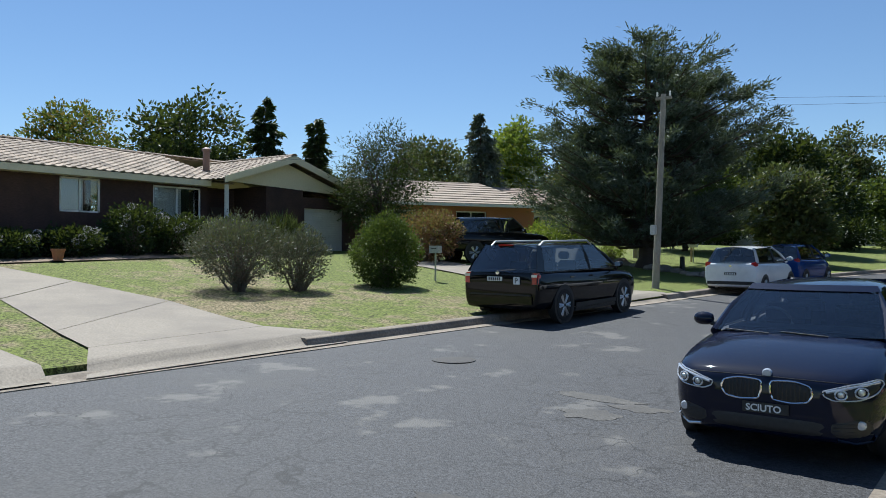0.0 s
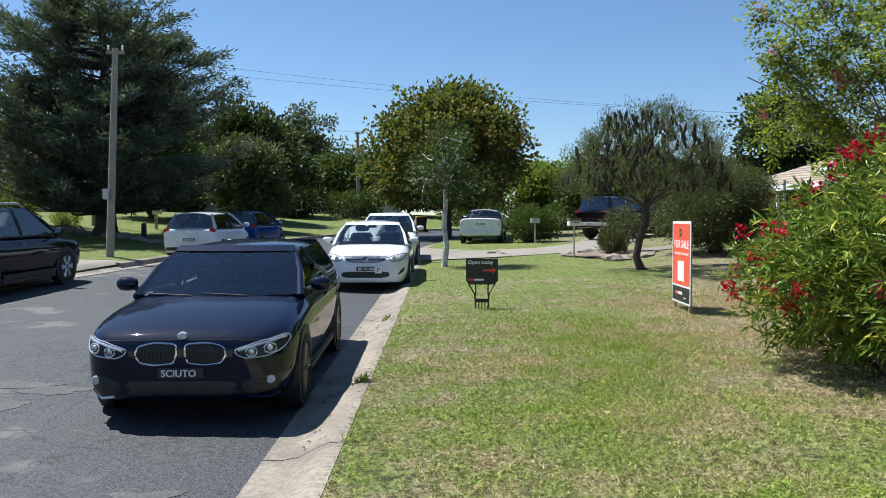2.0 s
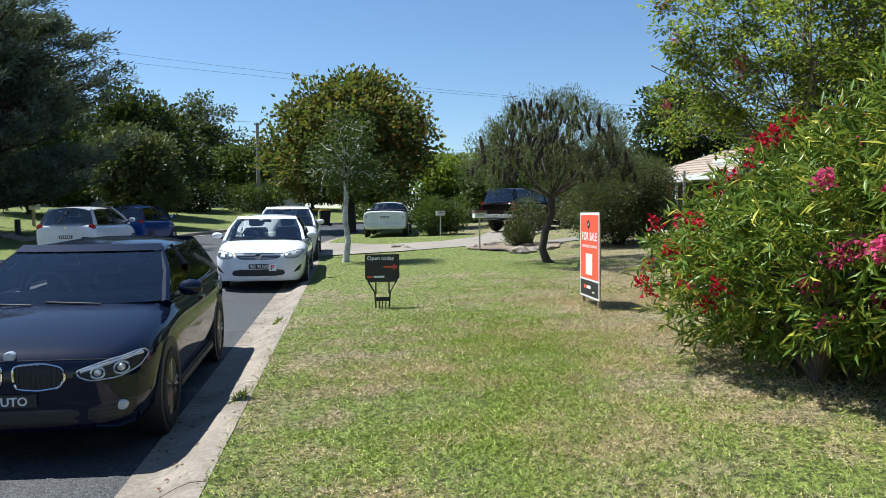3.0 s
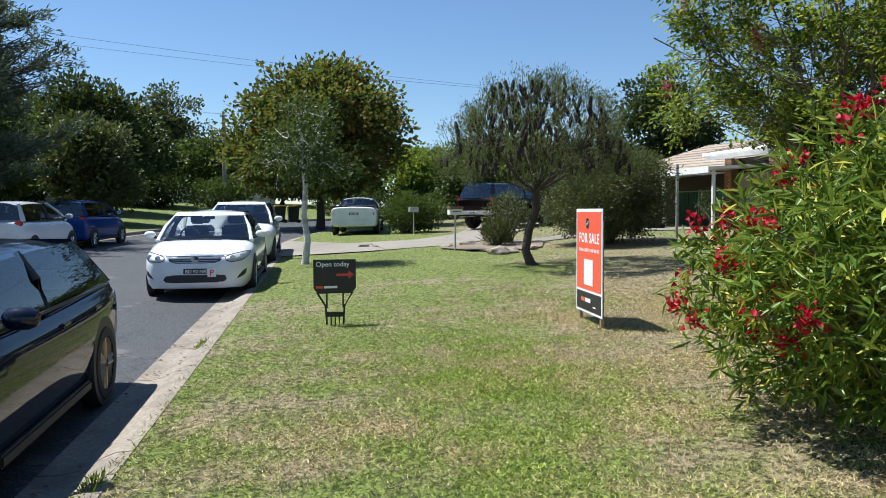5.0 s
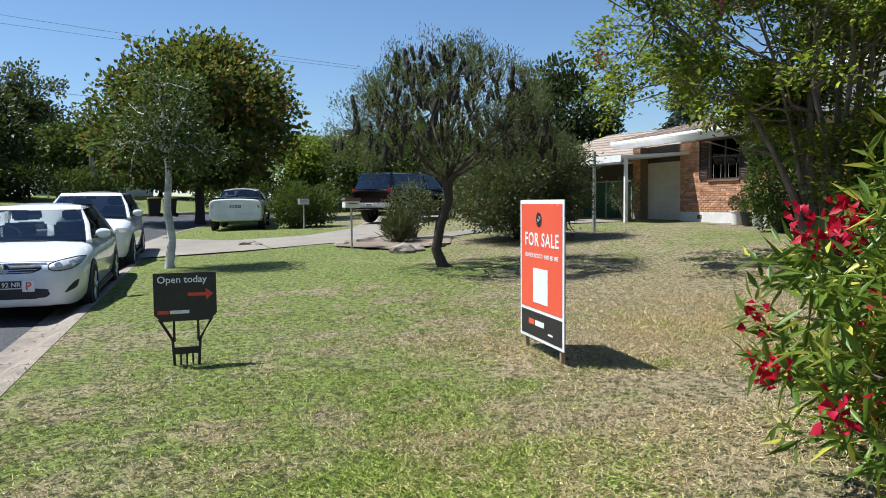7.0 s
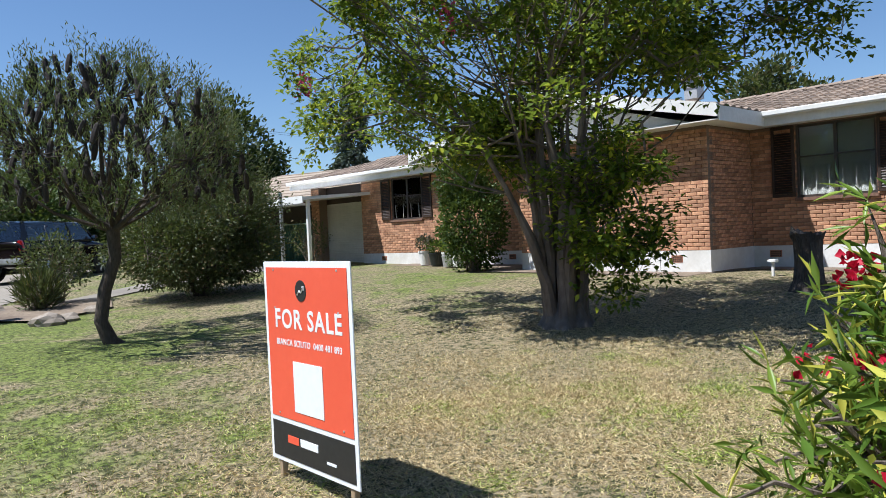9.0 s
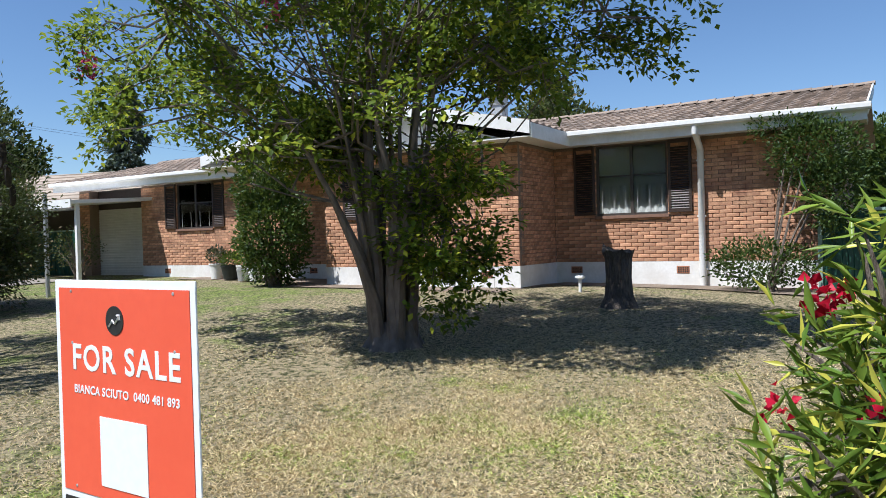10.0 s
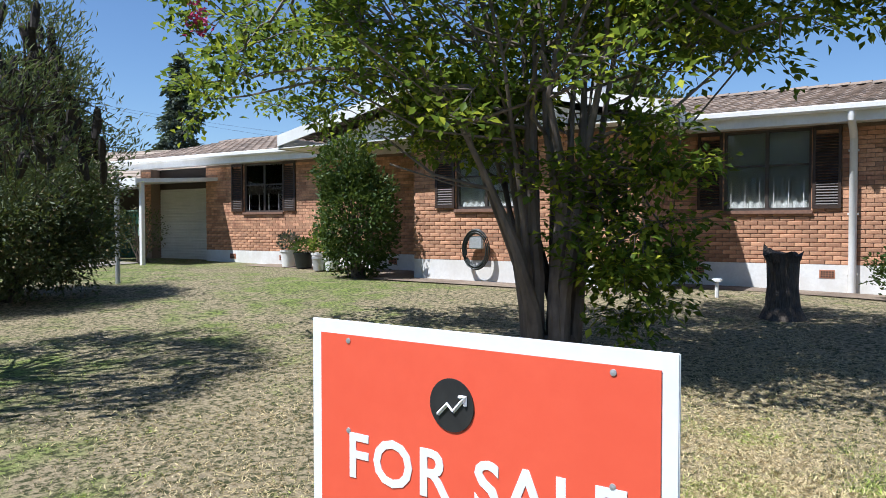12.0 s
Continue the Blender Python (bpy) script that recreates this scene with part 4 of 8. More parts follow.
part("canopy_fascia", Build().span(14.27, 14.30, 27.85, 31.95, 3.02, 3.24), "white", can)
for yy in (28.0, 31.8):
    part("canopy_post", Build().span(14.5, 14.6, yy - 0.05, yy + 0.05, 0.9, 3.13), "white", can, bevel=0.005)
part("step", Build().span(16.4, 17.3, 28.5, 30.9, 0.7, 0.97), "concrete", house)

# ---------------------------------------------------------------- green fence beside the house, and beyond the canopy
def steel_fence(p0, p1, z0, z1, n, label):
    p0, p1 = Vector(p0), Vector(p1)
    f = tagged(new("fence"), label, "fence", kind="structure")
    d = (p1 - p0)
    ang = math.atan2(d.y, d.x)
    L = d.length / n
    for k in range(n + 1):
        q = p0 + d * (k / n)
        o = part("post", Build().box((0, 0, (z1 - z0) / 2 + 0.03), (0.07, 0.07, z1 - z0 + 0.06)), "fencepost", f, bevel=0.004)
        o.matrix_basis = pose(q.x, q.y, z0, 0, 0, math.degrees(ang))
        if k == n:
            break
        q = p0 + d * ((k + 0.5) / n)
        for zz, nm in ((0.06, "bottom_rail"), (z1 - z0, "top_rail")):
            o = part(nm, Build().box((0, 0, 0), (L - 0.07, 0.05, 0.05)), "fencepost" if zz > 1 else "greenfence", f)
            o.matrix_basis = pose(q.x, q.y, z0 + zz, 0, 0, math.degrees(ang))
        ribs = max(2, round(L / 0.19))
        for r in range(ribs):
            s = -L / 2 + 0.035 + (L - 0.07) * (r + 0.5) / ribs
            w = (L - 0.07) / ribs
            prof = [(-0.5, 0.012), (-0.28, 0.012), (-0.22, -0.012), (0.22, -0.012), (0.28, 0.012), (0.5, 0.012)]
            b = Build()
            for zz in (0.08, z1 - z0 - 0.02):
                b.v += [(s + a * w, c, zz) for a, c in prof] + [(s + a * w, c + 0.004, zz) for a, c in reversed(prof)]
            m = 12
            b.f += [(i, (i + 1) % m, m + (i + 1) % m, m + i) for i in range(m)]
            o = part("sheet", b, "greenfence", f)
            o.matrix_basis = pose(q.x, q.y, z0, 0, 0, math.degrees(ang))
    return f


steel_fence((16.6, 10.2, 0), (15.9, 3.0, 0), 0.72, 2.22, 4, "dark green ribbed steel fence at the side of the house")
steel_fence((17.0, 31.6, 0), (16.4, 34.4, 0), 0.95, 2.5, 2, "green steel fence beside the canopy")

# ---------------------------------------------------------------- cars
def catmull(rows, n):
    rows = np.array(rows, float)
    s = np.linspace(0, len(rows) - 1, n)
    out = []
    for q in s:
        i = min(int(q), len(rows) - 2)
        t = q - i
        p0, p1, p2, p3 = rows[max(i - 1, 0)], rows[i], rows[i + 1], rows[min(i + 2, len(rows) - 1)]
        out.append(0.5 * (2 * p1 + (p2 - p0) * t + (2 * p0 - 5 * p1 + 4 * p2 - p3) * t * t + (3 * p1 - p0 - 3 * p2 + p3) * t ** 3))
    return out


def body_shell(rows, n=44):
    """rows from tail to nose: y, half width, underside, top. A closed, rounded shell."""
    b, ring = Build(), []
    sec = [(0.0, 1.03), (0.45, 1.02), (0.80, 0.985), (0.93, 0.93), (0.985, 0.82), (1.0, 0.62), (0.995, 0.40), (0.965, 0.16), (0.90, 0.03), (0.6, 0.0), (0.0, 0.0)]
    full = sec + [(-a, c) for a, c in reversed(sec[1:-1])]
    m = len(full)
    st = catmull(rows, n)
    for y, w, z0, z1 in st:
        for a, c in full:
            b.v.append((a * w, y, z0 + (z1 - z0) * c))
    for i in range(n - 1):
        for k in range(m):
            b.f.append((i * m + k, i * m + (k + 1) % m, (i + 1) * m + (k + 1) % m, (i + 1) * m + k))
    b.f.append(tuple(range(m)))
    b.f.append(tuple((n - 1) * m + k for k in reversed(range(m))))
    return b


def wheel(car, x, y, r, w, rim="alloy", spokes=5):
    s = 1 if x > 0 else -1
    arch = Build().lathe([(0.0, 0.0), (r + 0.055, 0.0), (r + 0.06, -s * 0.03), (r + 0.06, -s * 0.12)], 28, "x", (x + s * 0.005, y, r + 0.015))
    part("wheel_arch", arch, "plastic", car, smooth=True)
    t = [(r * 0.70, -w / 2), (r * 0.93, -w / 2), (r, -w / 2 + 0.03), (r, w / 2 - 0.03), (r * 0.93, w / 2), (r * 0.70, w / 2), (r * 0.66, 0)]
    o = part("wheel", Build().lathe([(a, c) for a, c in t] + [t[0]], 28, "x", (x - s * (w / 2 - 0.016), y, r)), "rubber", car, "black tyre on a spoked alloy rim", smooth=True)
    rb = Build().lathe([(r * 0.71, -w * 0.3), (r * 0.71, w / 2 - 0.012), (r * 0.66, w / 2 - 0.012), (r * 0.63, w / 2 - 0.05), (r * 0.60, -w * 0.3)], 28, "x", (0, 0, 0))
    for k in range(spokes):
        a = 2 * math.pi * k / spokes
        for off in (-0.13, 0.13):
            d0, d1 = Vector((w / 2 - 0.035, math.cos(a) * r * 0.12, math.sin(a) * r * 0.12)), Vector((w / 2 - 0.028, math.cos(a + off) * r * 0.67, math.sin(a + off) * r * 0.67))
            rb.tube([d0, d1], [0.040, 0.032], 6)
    rb.lathe([(0.0, w / 2 - 0.015), (0.055, w / 2 - 0.015), (0.065, w / 2 - 0.05)], 16, "x")
    rm = part("rim", rb, rim, o, smooth=True)
    rm.matrix_basis = pose(x - s * (w / 2 - 0.014), y, r, 0, 0, 0 if s > 0 else 180)
    part("brake_disc", Build().lathe([(0.0, 0.0), (r * 0.60, 0.0)], 20, "x", (x + s * -0.03, y, r)), "plastic", o)


def seat(car, x, y, z):
    s = part("seat", Build().box((x, y, z), (0.46, 0.5, 0.16)).box((x, y - 0.28, z + 0.33), (0.46, 0.13, 0.6), Matrix.Rotation(radians(-12), 3, "X")), "cloth", car, bevel=0.04)
    part("headrest", Build().box((x, y - 0.40, z + 0.74), (0.26, 0.09, 0.17)), "cloth", s, bevel=0.03)


def glasshouse(car, body, g, rear_load=False):
    """g: belt z, roof z, half widths at belt and roof, and along the car: windscreen base and top, rear top and base, pillar."""
    zb, zr, wb, wr, ya, yb, yc, yd, yp = (g[k] for k in ("zb", "zr", "wb", "wr", "ya", "yb", "yc", "yd", "yp"))
    zs = zr - 0.05
    def scr(y0, y1, bulge):
        return lambda i, j: (((wb - 0.03) + (wr - wb) * j) * (2 * i - 1), y0 + (y1 - y0) * j + bulge * (1 - (2 * i - 1) ** 2) * (1 - 0.4 * j), zb + 0.01 + (zs - zb) * j + 0.02 * math.sin(math.pi * j))
    part("windscreen", Build().grid(scr(ya, yb, 0.13), 10, 6), "glass", car, "tinted windscreen", smooth=True)
    scr_at = scr(ya, yb, 0.13)
    part("roof_header", Build().grid(lambda i, j: Vector(scr_at(i, 0.86 + 0.15 * j)) + Vector((0, 0.006, 0.008)), 10, 2), body, car, smooth=True)
    part("rear_window", Build().grid(scr(yd, yc, -0.10), 10, 6), "glass", car, smooth=True)
    def side(s, y0, y1, y2, y3):
        return lambda i, j: (s * (wb - 0.015 + (wr - wb) * j ** 1.15), (y0 + (y1 - y0) * i) * (1 - j) + (y2 + (y3 - y2) * i) * j, zb + 0.02 + (zs - zb - 0.03) * j)
    for s in (-1, 1):
        part("side_window", Build().grid(side(s, yp + 0.04, ya - 0.10, yp + 0.03, yb - 0.04), 4, 4), "glass", car, smooth=True)
        part("side_window", Build().grid(side(s, yd + 0.28, yp - 0.04, yc + 0.14, yp - 0.04), 4, 4), "glass", car, smooth=True)
        def post(name, y0, y1, r0, r1, mat):
            part(name, Build().tube([(s * (wb - 0.02), y0, zb - 0.02), (s * (wb + (wr - wb) * 0.45 - 0.012), (y0 + y1) / 2, (zb + zs) / 2), (s * (wr * 0.94 - 0.01), y1, zs - 0.025)], [r0, (r0 + r1) / 2, r1], 8), mat, car, smooth=True)
        post("pillar", ya + 0.0, yb + 0.0, 0.045, 0.035, body)
        post("pillar", yp, yp, 0.04, 0.035, "plastic")
        part("rear_pillar", Build().grid(side(s, yd - 0.02, yd + 0.30, yc - 0.03, yc + 0.16), 3, 4), body, car, smooth=True)
    def top(i, j):
        a = 2 * i - 1
        w = wr * (1 - 0.06 * abs(2 * j - 1) ** 3)
        return (w * a, yc - 0.03 + (yb - yc + 0.05) * j, zr - 0.075 * abs(a) ** 2.6 - 0.035 * (2 * j - 1) ** 2)
    part("roof", Build().grid(top, 14, 12), body, car, smooth=True)
    part("headlining", Build().grid(lambda i, j: (top(i, j)[0] * 0.93, top(i, 0.06 + 0.88 * j)[1], top(i, j)[2] - 0.045), 14, 12), "cloth", car, smooth=True)
    part("cabin", Build().box((0, (ya + yd) / 2, zb - 0.16), (2 * wb - 0.16, ya - yd - 0.3, 0.10)), "cloth", car, bevel=0.03)
    part("dashboard", Build().box((0, ya - 0.32, zb - 0.02), (2 * wb - 0.2, 0.55, 0.13)), "cloth", car, bevel=0.04)
    sw = part("steering_wheel", Build().tube([(0.36 + 0.18 * math.cos(a), ya - 0.68 + 0.05 * math.sin(a), zb + 0.03 + 0.17 * math.sin(a)) for a in [2 * math.pi * k / 16 for k in range(17)]], 0.018, 6), "wheelgrey", car, smooth=True)
    part("mirror_inside", Build().box((0, yb + 0.12, zs - 0.08), (0.20, 0.03, 0.06)), "plastic", car, bevel=0.01)
    for x in (-0.36, 0.36):
        seat(car, x, yp + 0.12, zb - 0.42)
        if not rear_load:
            seat(car, x, yp - 0.78, zb - 0.44)
    for s in (-1, 1):
        mb = part("wing_mirror", Build().lathe([(0.004, -0.10), (0.045, -0.085), (0.066, -0.04), (0.070, 0.02), (0.060, 0.07), (0.035, 0.10), (0.004, 0.11)], 16, "x", (s * (wb + 0.15), ya - 0.22, zb + 0.09)), body, car, smooth=True)
        part("mirror_stalk", Build().tube([(s * (wb - 0.02), ya - 0.2, zb + 0.02), (s * (wb + 0.08), ya - 0.21, zb + 0.05)], 0.025, 6), "plastic", mb)
        part("mirror_glass", Build().box((s * (wb + 0.15), ya - 0.288, zb + 0.09), (0.13, 0.006, 0.09)), "chrome", mb)
    for s in (-0.3, 0.22):
        part("wiper", Build().tube([(s, ya + 0.135, zb + 0.012), (s + 0.42, ya + 0.10, zb + 0.03)], 0.007, 5), "signblack", car)


def number_plate(car, y, z, facing, words="", dark="signblack", width=0.372, x=0.0):
    p = part("number_plate", Build().box((x, y, z), (width, 0.012, 0.088)), "plate" if dark == "signblack" else "signblack", car, "number plate", bevel=0.004)
    m = pose(x + facing * (width / 2 - 0.03), y + facing * 0.009, z - 0.029, 90, 0, 0 if facing < 0 else 180)
    if words:
        text_part("lettering", words, 0.080, m, dark, p, bold=0.002)
    else:
        for k in range(6):
            part("character", Build().box((x - width / 2 + 0.055 + k * 0.052, y + facing * 0.008, z), (0.03, 0.006, 0.06)), dark, p)
    return p


def base_car(name, m, label, spec):
    car = thing(name, m, label, "car", "parked cars")
    part("body", body_shell(spec["rows"]), spec["paint"], car, smooth=True)
    glasshouse(car, spec["paint"], spec["glass"], spec.get("load", False))
    r, w = spec["r"], spec["tyre"]
    hw = spec["half"] - 0.004
    for x in (-hw, hw):
        for y in spec["axles"]:
            wheel(car, x, y, r, w, spec.get("rim", "alloy"), spec.get("spokes", 5))
    rows = spec["rows"]
    wb, zb = spec["glass"]["wb"], spec["glass"]["zb"]
    yp = spec["glass"]["yp"]
    for s in (-1, 1):
        for y in (yp - 0.10, yp - 0.95):
            part("door_handle", Build().box((s * (spec["half"] - 0.012), y, zb - 0.12), (0.03, 0.16, 0.03)), spec["paint"], car, bevel=0.008)
        part("sill_trim", Build().box((s * (spec["half"] - 0.03), sum(spec["axles"]) / 2, 0.24), (0.05, spec["axles"][1] - spec["axles"][0] - 2 * r - 0.2, 0.08)), "plastic", car, bevel=0.015)
        part("belt_trim", Build().box((s * (wb + 0.004), (spec["glass"]["ya"] + spec["glass"]["yd"]) / 2, zb + 0.005), (0.02, spec["glass"]["ya"] - spec["glass"]["yd"] - 0.35, 0.02)), spec.get("trim", "plastic"), car)
    return car


def car_pose(x, y, heading):
    """Heading in degrees anticlockwise from +y; the car leans with the ground."""
    fx, fy = -math.sin(radians(heading)), math.cos(radians(heading))
    dz = (road_z(y + fy) - road_z(y - fy)) / 2
    return pose(x, y, ground_z(x, y), math.degrees(math.atan(dz)), 0, heading)


def nose_y(spec, px):
    """Where the shell's nose stands at a distance px from the middle line."""
    st = [q for q in catmull(spec["rows"], 160) if q[0] > 1.0]
    for q in reversed(st):
        if q[1] >= abs(px):
            return float(q[0])
    return float(st[0][0])


def outline(b, pts, y, depth):
    return b.plate([(px, y, pz) for px, pz in pts], (0, depth, 0))


def rounded(cx, cz, w, h, r, n=4):
    out = []
    for k, (sx, sz) in enumerate(((1, 1), (-1, 1), (-1, -1), (1, -1))):
        for i in range(n + 1):
            a = math.pi / 2 * (k + i / n)
            out.append((cx + sx * (w / 2 - r) + r * math.cos(a), cz + sz * (h / 2 - r) + r * math.sin(a)))
    return out


def hugger(car):
    """Finds the shell of a car seen from the front: y at a place (x, z)."""
    body = next(o for o in car.children if o.name.startswith("body"))
    bm = bmesh.new()
    bm.from_mesh(body.data)
    tree_ = BVHTree.FromBMesh(bm)
    bm.free()
    def at(px, pz, off=0.0):
        hit = tree_.ray_cast(Vector((px, 5.0, pz)), Vector((0, -1, 0)))
        if hit[0] is None:
            hit = tree_.find_nearest(Vector((px, 2.0, pz)))
        nrm = hit[1] if hit[1].y > 0 else -hit[1]
        return hit[0] + nrm * off
    return at


def smooth_loop(pts, n=5):
    """A closed outline through the given corners, softly rounded."""
    out = []
    for k in range(len(pts)):
        a, c = np.array(pts[k], float), np.array(pts[(k + 1) % len(pts)], float)
        out += [a + (c - a) * i / n for i in range(n)]
    k = len(out)
    return [tuple((out[i - 1] + 2 * out[i] + out[(i + 1) % k]) / 4) for i in range(k)]


def skin_patch(at, loop, off):
    """A patch lying on the shell inside a closed outline."""
    cx, cz = sum(q[0] for q in loop) / len(loop), sum(q[1] for q in loop) / len(loop)
    n, rings, b = len(loop), 4, Build()
    b.v.append(tuple(at(cx, cz, off)))
    for r in range(1, rings + 1):
        for q in loop:
            u = r / rings
            b.v.append(tuple(at(cx + (q[0] - cx) * u, cz + (q[1] - cz) * u, off if r < rings else 0.0)))
    b.f += [(0, 1 + i, 1 + (i + 1) % n) for i in range(n)]
    for r in range(rings - 1):
        for i in range(n):
            a, c = 1 + r * n + i, 1 + r * n + (i + 1) % n
            b.f.append((a, c, c + n, a + n))
    return b


def skin_line(at, pts, r, off=0.0, closed=False):
    q = list(pts) + ([pts[0]] if closed else [])
    return Build().tube([at(px, pz, off) for px, pz in q], r, 6)


# the dark hatchback at the kerb
HB = dict(paint="navy", half=0.882, r=0.325, tyre=0.22, track=0.865, axles=(-1.33, 1.36), rim="darkalloy", spokes=7, trim="plastic",
          rows=[(-2.16, 0.66, 0.42, 0.70), (-2.12, 0.78, 0.27, 0.94), (-1.9, 0.85, 0.22, 1.00), (-1.3, 0.882, 0.20, 0.975), (-0.5, 0.88, 0.19, 0.955), (0.3, 0.88, 0.19, 0.95), (0.85, 0.882, 0.19, 0.955), (1.15, 0.882, 0.20, 0.93), (1.5, 0.878, 0.20, 0.885), (1.78, 0.862, 0.20, 0.835), (1.95, 0.825, 0.20, 0.795), (2.06, 0.765, 0.205, 0.76), (2.12, 0.69, 0.22, 0.725), (2.155, 0.60, 0.25, 0.69), (2.175, 0.48, 0.30, 0.64)],
          glass=dict(zb=0.945, zr=1.42, wb=0.80, wr=0.63, ya=0.98, yb=0.20, yc=-1.45, yd=-1.95, yp=-0.22))
car1 = base_car("hatchback", car_pose(-1.74, 8.93, 180.8), "glossy dark navy hatchback parked against the kerb", HB)
on1 = hugger(car1)
part("bonnet_gap", skin_line(on1, [(0.72 * u, 0.716 - 0.012 * u * u) for u in np.linspace(-1, 1, 17)], 0.004), "plastic", car1, "dark gap at the edge of the bonnet")
for s in (-1, 1):
    ring = smooth_loop([(s * 0.035, 0.685), (s * 0.22, 0.695), (s * 0.345, 0.665), (s * 0.365, 0.60), (s * 0.325, 0.535), (s * 0.20, 0.515), (s * 0.06, 0.53), (s * 0.035, 0.60)], 4)
    k = part("kidney_grille", skin_patch(on1, ring, 0.006), "plastic", car1, "black slatted kidney grille", smooth=True)
    part("chrome_ring", skin_line(on1, ring, 0.0085, 0.006, True), "chrome", k, "chrome surround", smooth=True)
    for i in range(9):
        px = s * (0.065 + 0.033 * i)
        part("grille_bar", skin_line(on1, [(px, 0.535), (px, 0.60), (px, 0.672)], 0.006, 0.008), "signblack", k, smooth=True)
    lamp = smooth_loop([(s * 0.43, 0.640), (s * 0.60, 0.690), (s * 0.80, 0.735), (s * 0.835, 0.700), (s * 0.80, 0.635), (s * 0.70, 0.585), (s * 0.52, 0.570), (s * 0.45, 0.600)], 4)
    h = part("headlight", skin_patch(on1, lamp, 0.012), "plastic", car1, "angular headlight with two bright rings", smooth=True)
    part("lamp_edge", skin_line(on1, lamp, 0.006, 0.008, True), "lens", h, smooth=True)
    part("brow_strip", skin_line(on1, [(s * q, z) for q, z in ((0.46, 0.632), (0.60, 0.672), (0.72, 0.698), (0.80, 0.712))], 0.012, 0.014), "lens", h, "bright strip over the lamps", smooth=True)
    for px, pz in ((0.565, 0.622), (0.70, 0.642)):
        c = on1(s * px, pz, 0.016)
        ri = [(s * px + 0.042 * math.cos(a), pz + 0.036 * math.sin(a)) for a in [2 * math.pi * q / 14 for q in range(14)]]
        part("light_ring", skin_line(on1, ri, 0.008, 0.016, True), "lens", h, "pale light ring", smooth=True)
        part("projector", Build().lathe([(0.0, 0.012), (0.022, 0.008), (0.028, 0.0), (0.028, -0.03)], 14, "y", c), "alloy", h, smooth=True)
    inlet = smooth_loop([(s * 0.50, 0.385), (s * 0.66, 0.425), (s * 0.78, 0.43), (s * 0.80, 0.36), (s * 0.74, 0.29), (s * 0.56, 0.27), (s * 0.49, 0.31)], 4)
    a_in = part("air_intake", skin_patch(on1, inlet, 0.004), "signblack", car1, "black mesh air intake", smooth=True)
    for i in range(4):
        part("intake_slat", skin_line(on1, [(s * 0.51, 0.30 + 0.028 * i), (s * 0.65, 0.302 + 0.030 * i), (s * 0.77, 0.31 + 0.030 * i)], 0.004, 0.006), "plastic", a_in)
    f = on1(s * 0.70, 0.385, 0.008)
    part("fog_lamp", Build().lathe([(0.0, 0.012), (0.030, 0.009), (0.038, 0.0), (0.038, -0.04)], 16, "y", f), "lens", car1, "round fog lamp", smooth=True)
    # silver on one side paints a sunlit reflection; the other side stays body colour
    part("bumper_blade", skin_line(on1, [(s * q, z) for q, z in ((0.84, 0.285), (0.76, 0.245), (0.66, 0.235), (0.54, 0.262))], 0.012, 0.008), "alloy" if s > 0 else "navy", car1, smooth=True)
low = smooth_loop([(-0.42, 0.385), (0.42, 0.385), (0.47, 0.33), (0.40, 0.262), (-0.40, 0.262), (-0.47, 0.33)], 5)
part("lower_intake", skin_patch(on1, low, 0.004), "signblack", car1, "black lower intake", smooth=True)
bd = on1(0, 0.735, 0.004)
part("badge", Build().lathe([(0.0, 0.014), (0.034, 0.012), (0.041, 0.0), (0.041, -0.03)], 20, "y", bd), "lens", car1, "round silver and blue badge", smooth=True)
number_plate(car1, on1(0, 0.455).y + 0.012, 0.455, 1, "SCIUTO", dark="plate")
part("aerial", Build().add([(0, -1.2, 1.34), (0, -1.36, 1.34), (0, -1.34, 1.41), (0.02, -1.28, 1.34), (-0.02, -1.28, 1.34)], [(0, 2, 3), (2, 1, 3), (0, 4, 2), (2, 4, 1)]), "navy", car1)

# the black wagon across the road
WG = dict(paint="black", half=0.95, r=0.36, tyre=0.235, track=0.93, axles=(-1.42, 1.42), spokes=6, trim="plastic",
          rows=[(-2.42, 0.80, 0.50, 0.80), (-2.40, 0.90, 0.36, 1.05), (-2.25, 0.93, 0.30, 1.10), (-1.4, 0.95, 0.27, 1.09), (-0.4, 0.95, 0.27, 1.06), (0.5, 0.95, 0.27, 1.05), (1.2, 0.945, 0.28, 1.03), (1.75, 0.93, 0.29, 0.98), (2.15, 0.87, 0.29, 0.92), (2.36, 0.74, 0.32, 0.82), (2.42, 0.58, 0.42, 0.72)],
          glass=dict(zb=1.055, zr=1.665, wb=0.87, wr=0.67, ya=1.22, yb=0.42, yc=-2.02, yd=-2.36, yp=-0.12))
car2 = base_car("station_wagon", car_pose(-8.5, 15.65, -1.3), "black family wagon with roof rails parked at the far kerb", WG)
for s in (-1, 1):
    part("roof_rail", Build().tube([(s * 0.60, -1.85, 1.60), (s * 0.61, -1.7, 1.69), (s * 0.61, 0.2, 1.70), (s * 0.60, 0.42, 1.61)], 0.022, 8), "metalgrey", car2, "silver roof rail", smooth=True)
    t = part("tail_light", Build().box((s * 0.825, -2.345, 0.93), (0.17, 0.15, 0.25)), "redlens", car2, "red tail light", bevel=0.03)
    part("lamp_strip", Build().box((s * 0.825, -2.422, 1.00), (0.13, 0.006, 0.05)), "lens", t)
    part("wheel_trim", Build().box((s * 0.955, 0, 0.33), (0.02, 1.9, 0.10)), "plastic", car2, bevel=0.01)
part("rear_bumper", Build().box((0, -2.385, 0.50), (1.68, 0.13, 0.28)), "black", car2, bevel=0.062)
part("bumper_shadow_strip", Build().box((0, -2.44, 0.61), (1.5, 0.03, 0.03)), "plastic", car2)
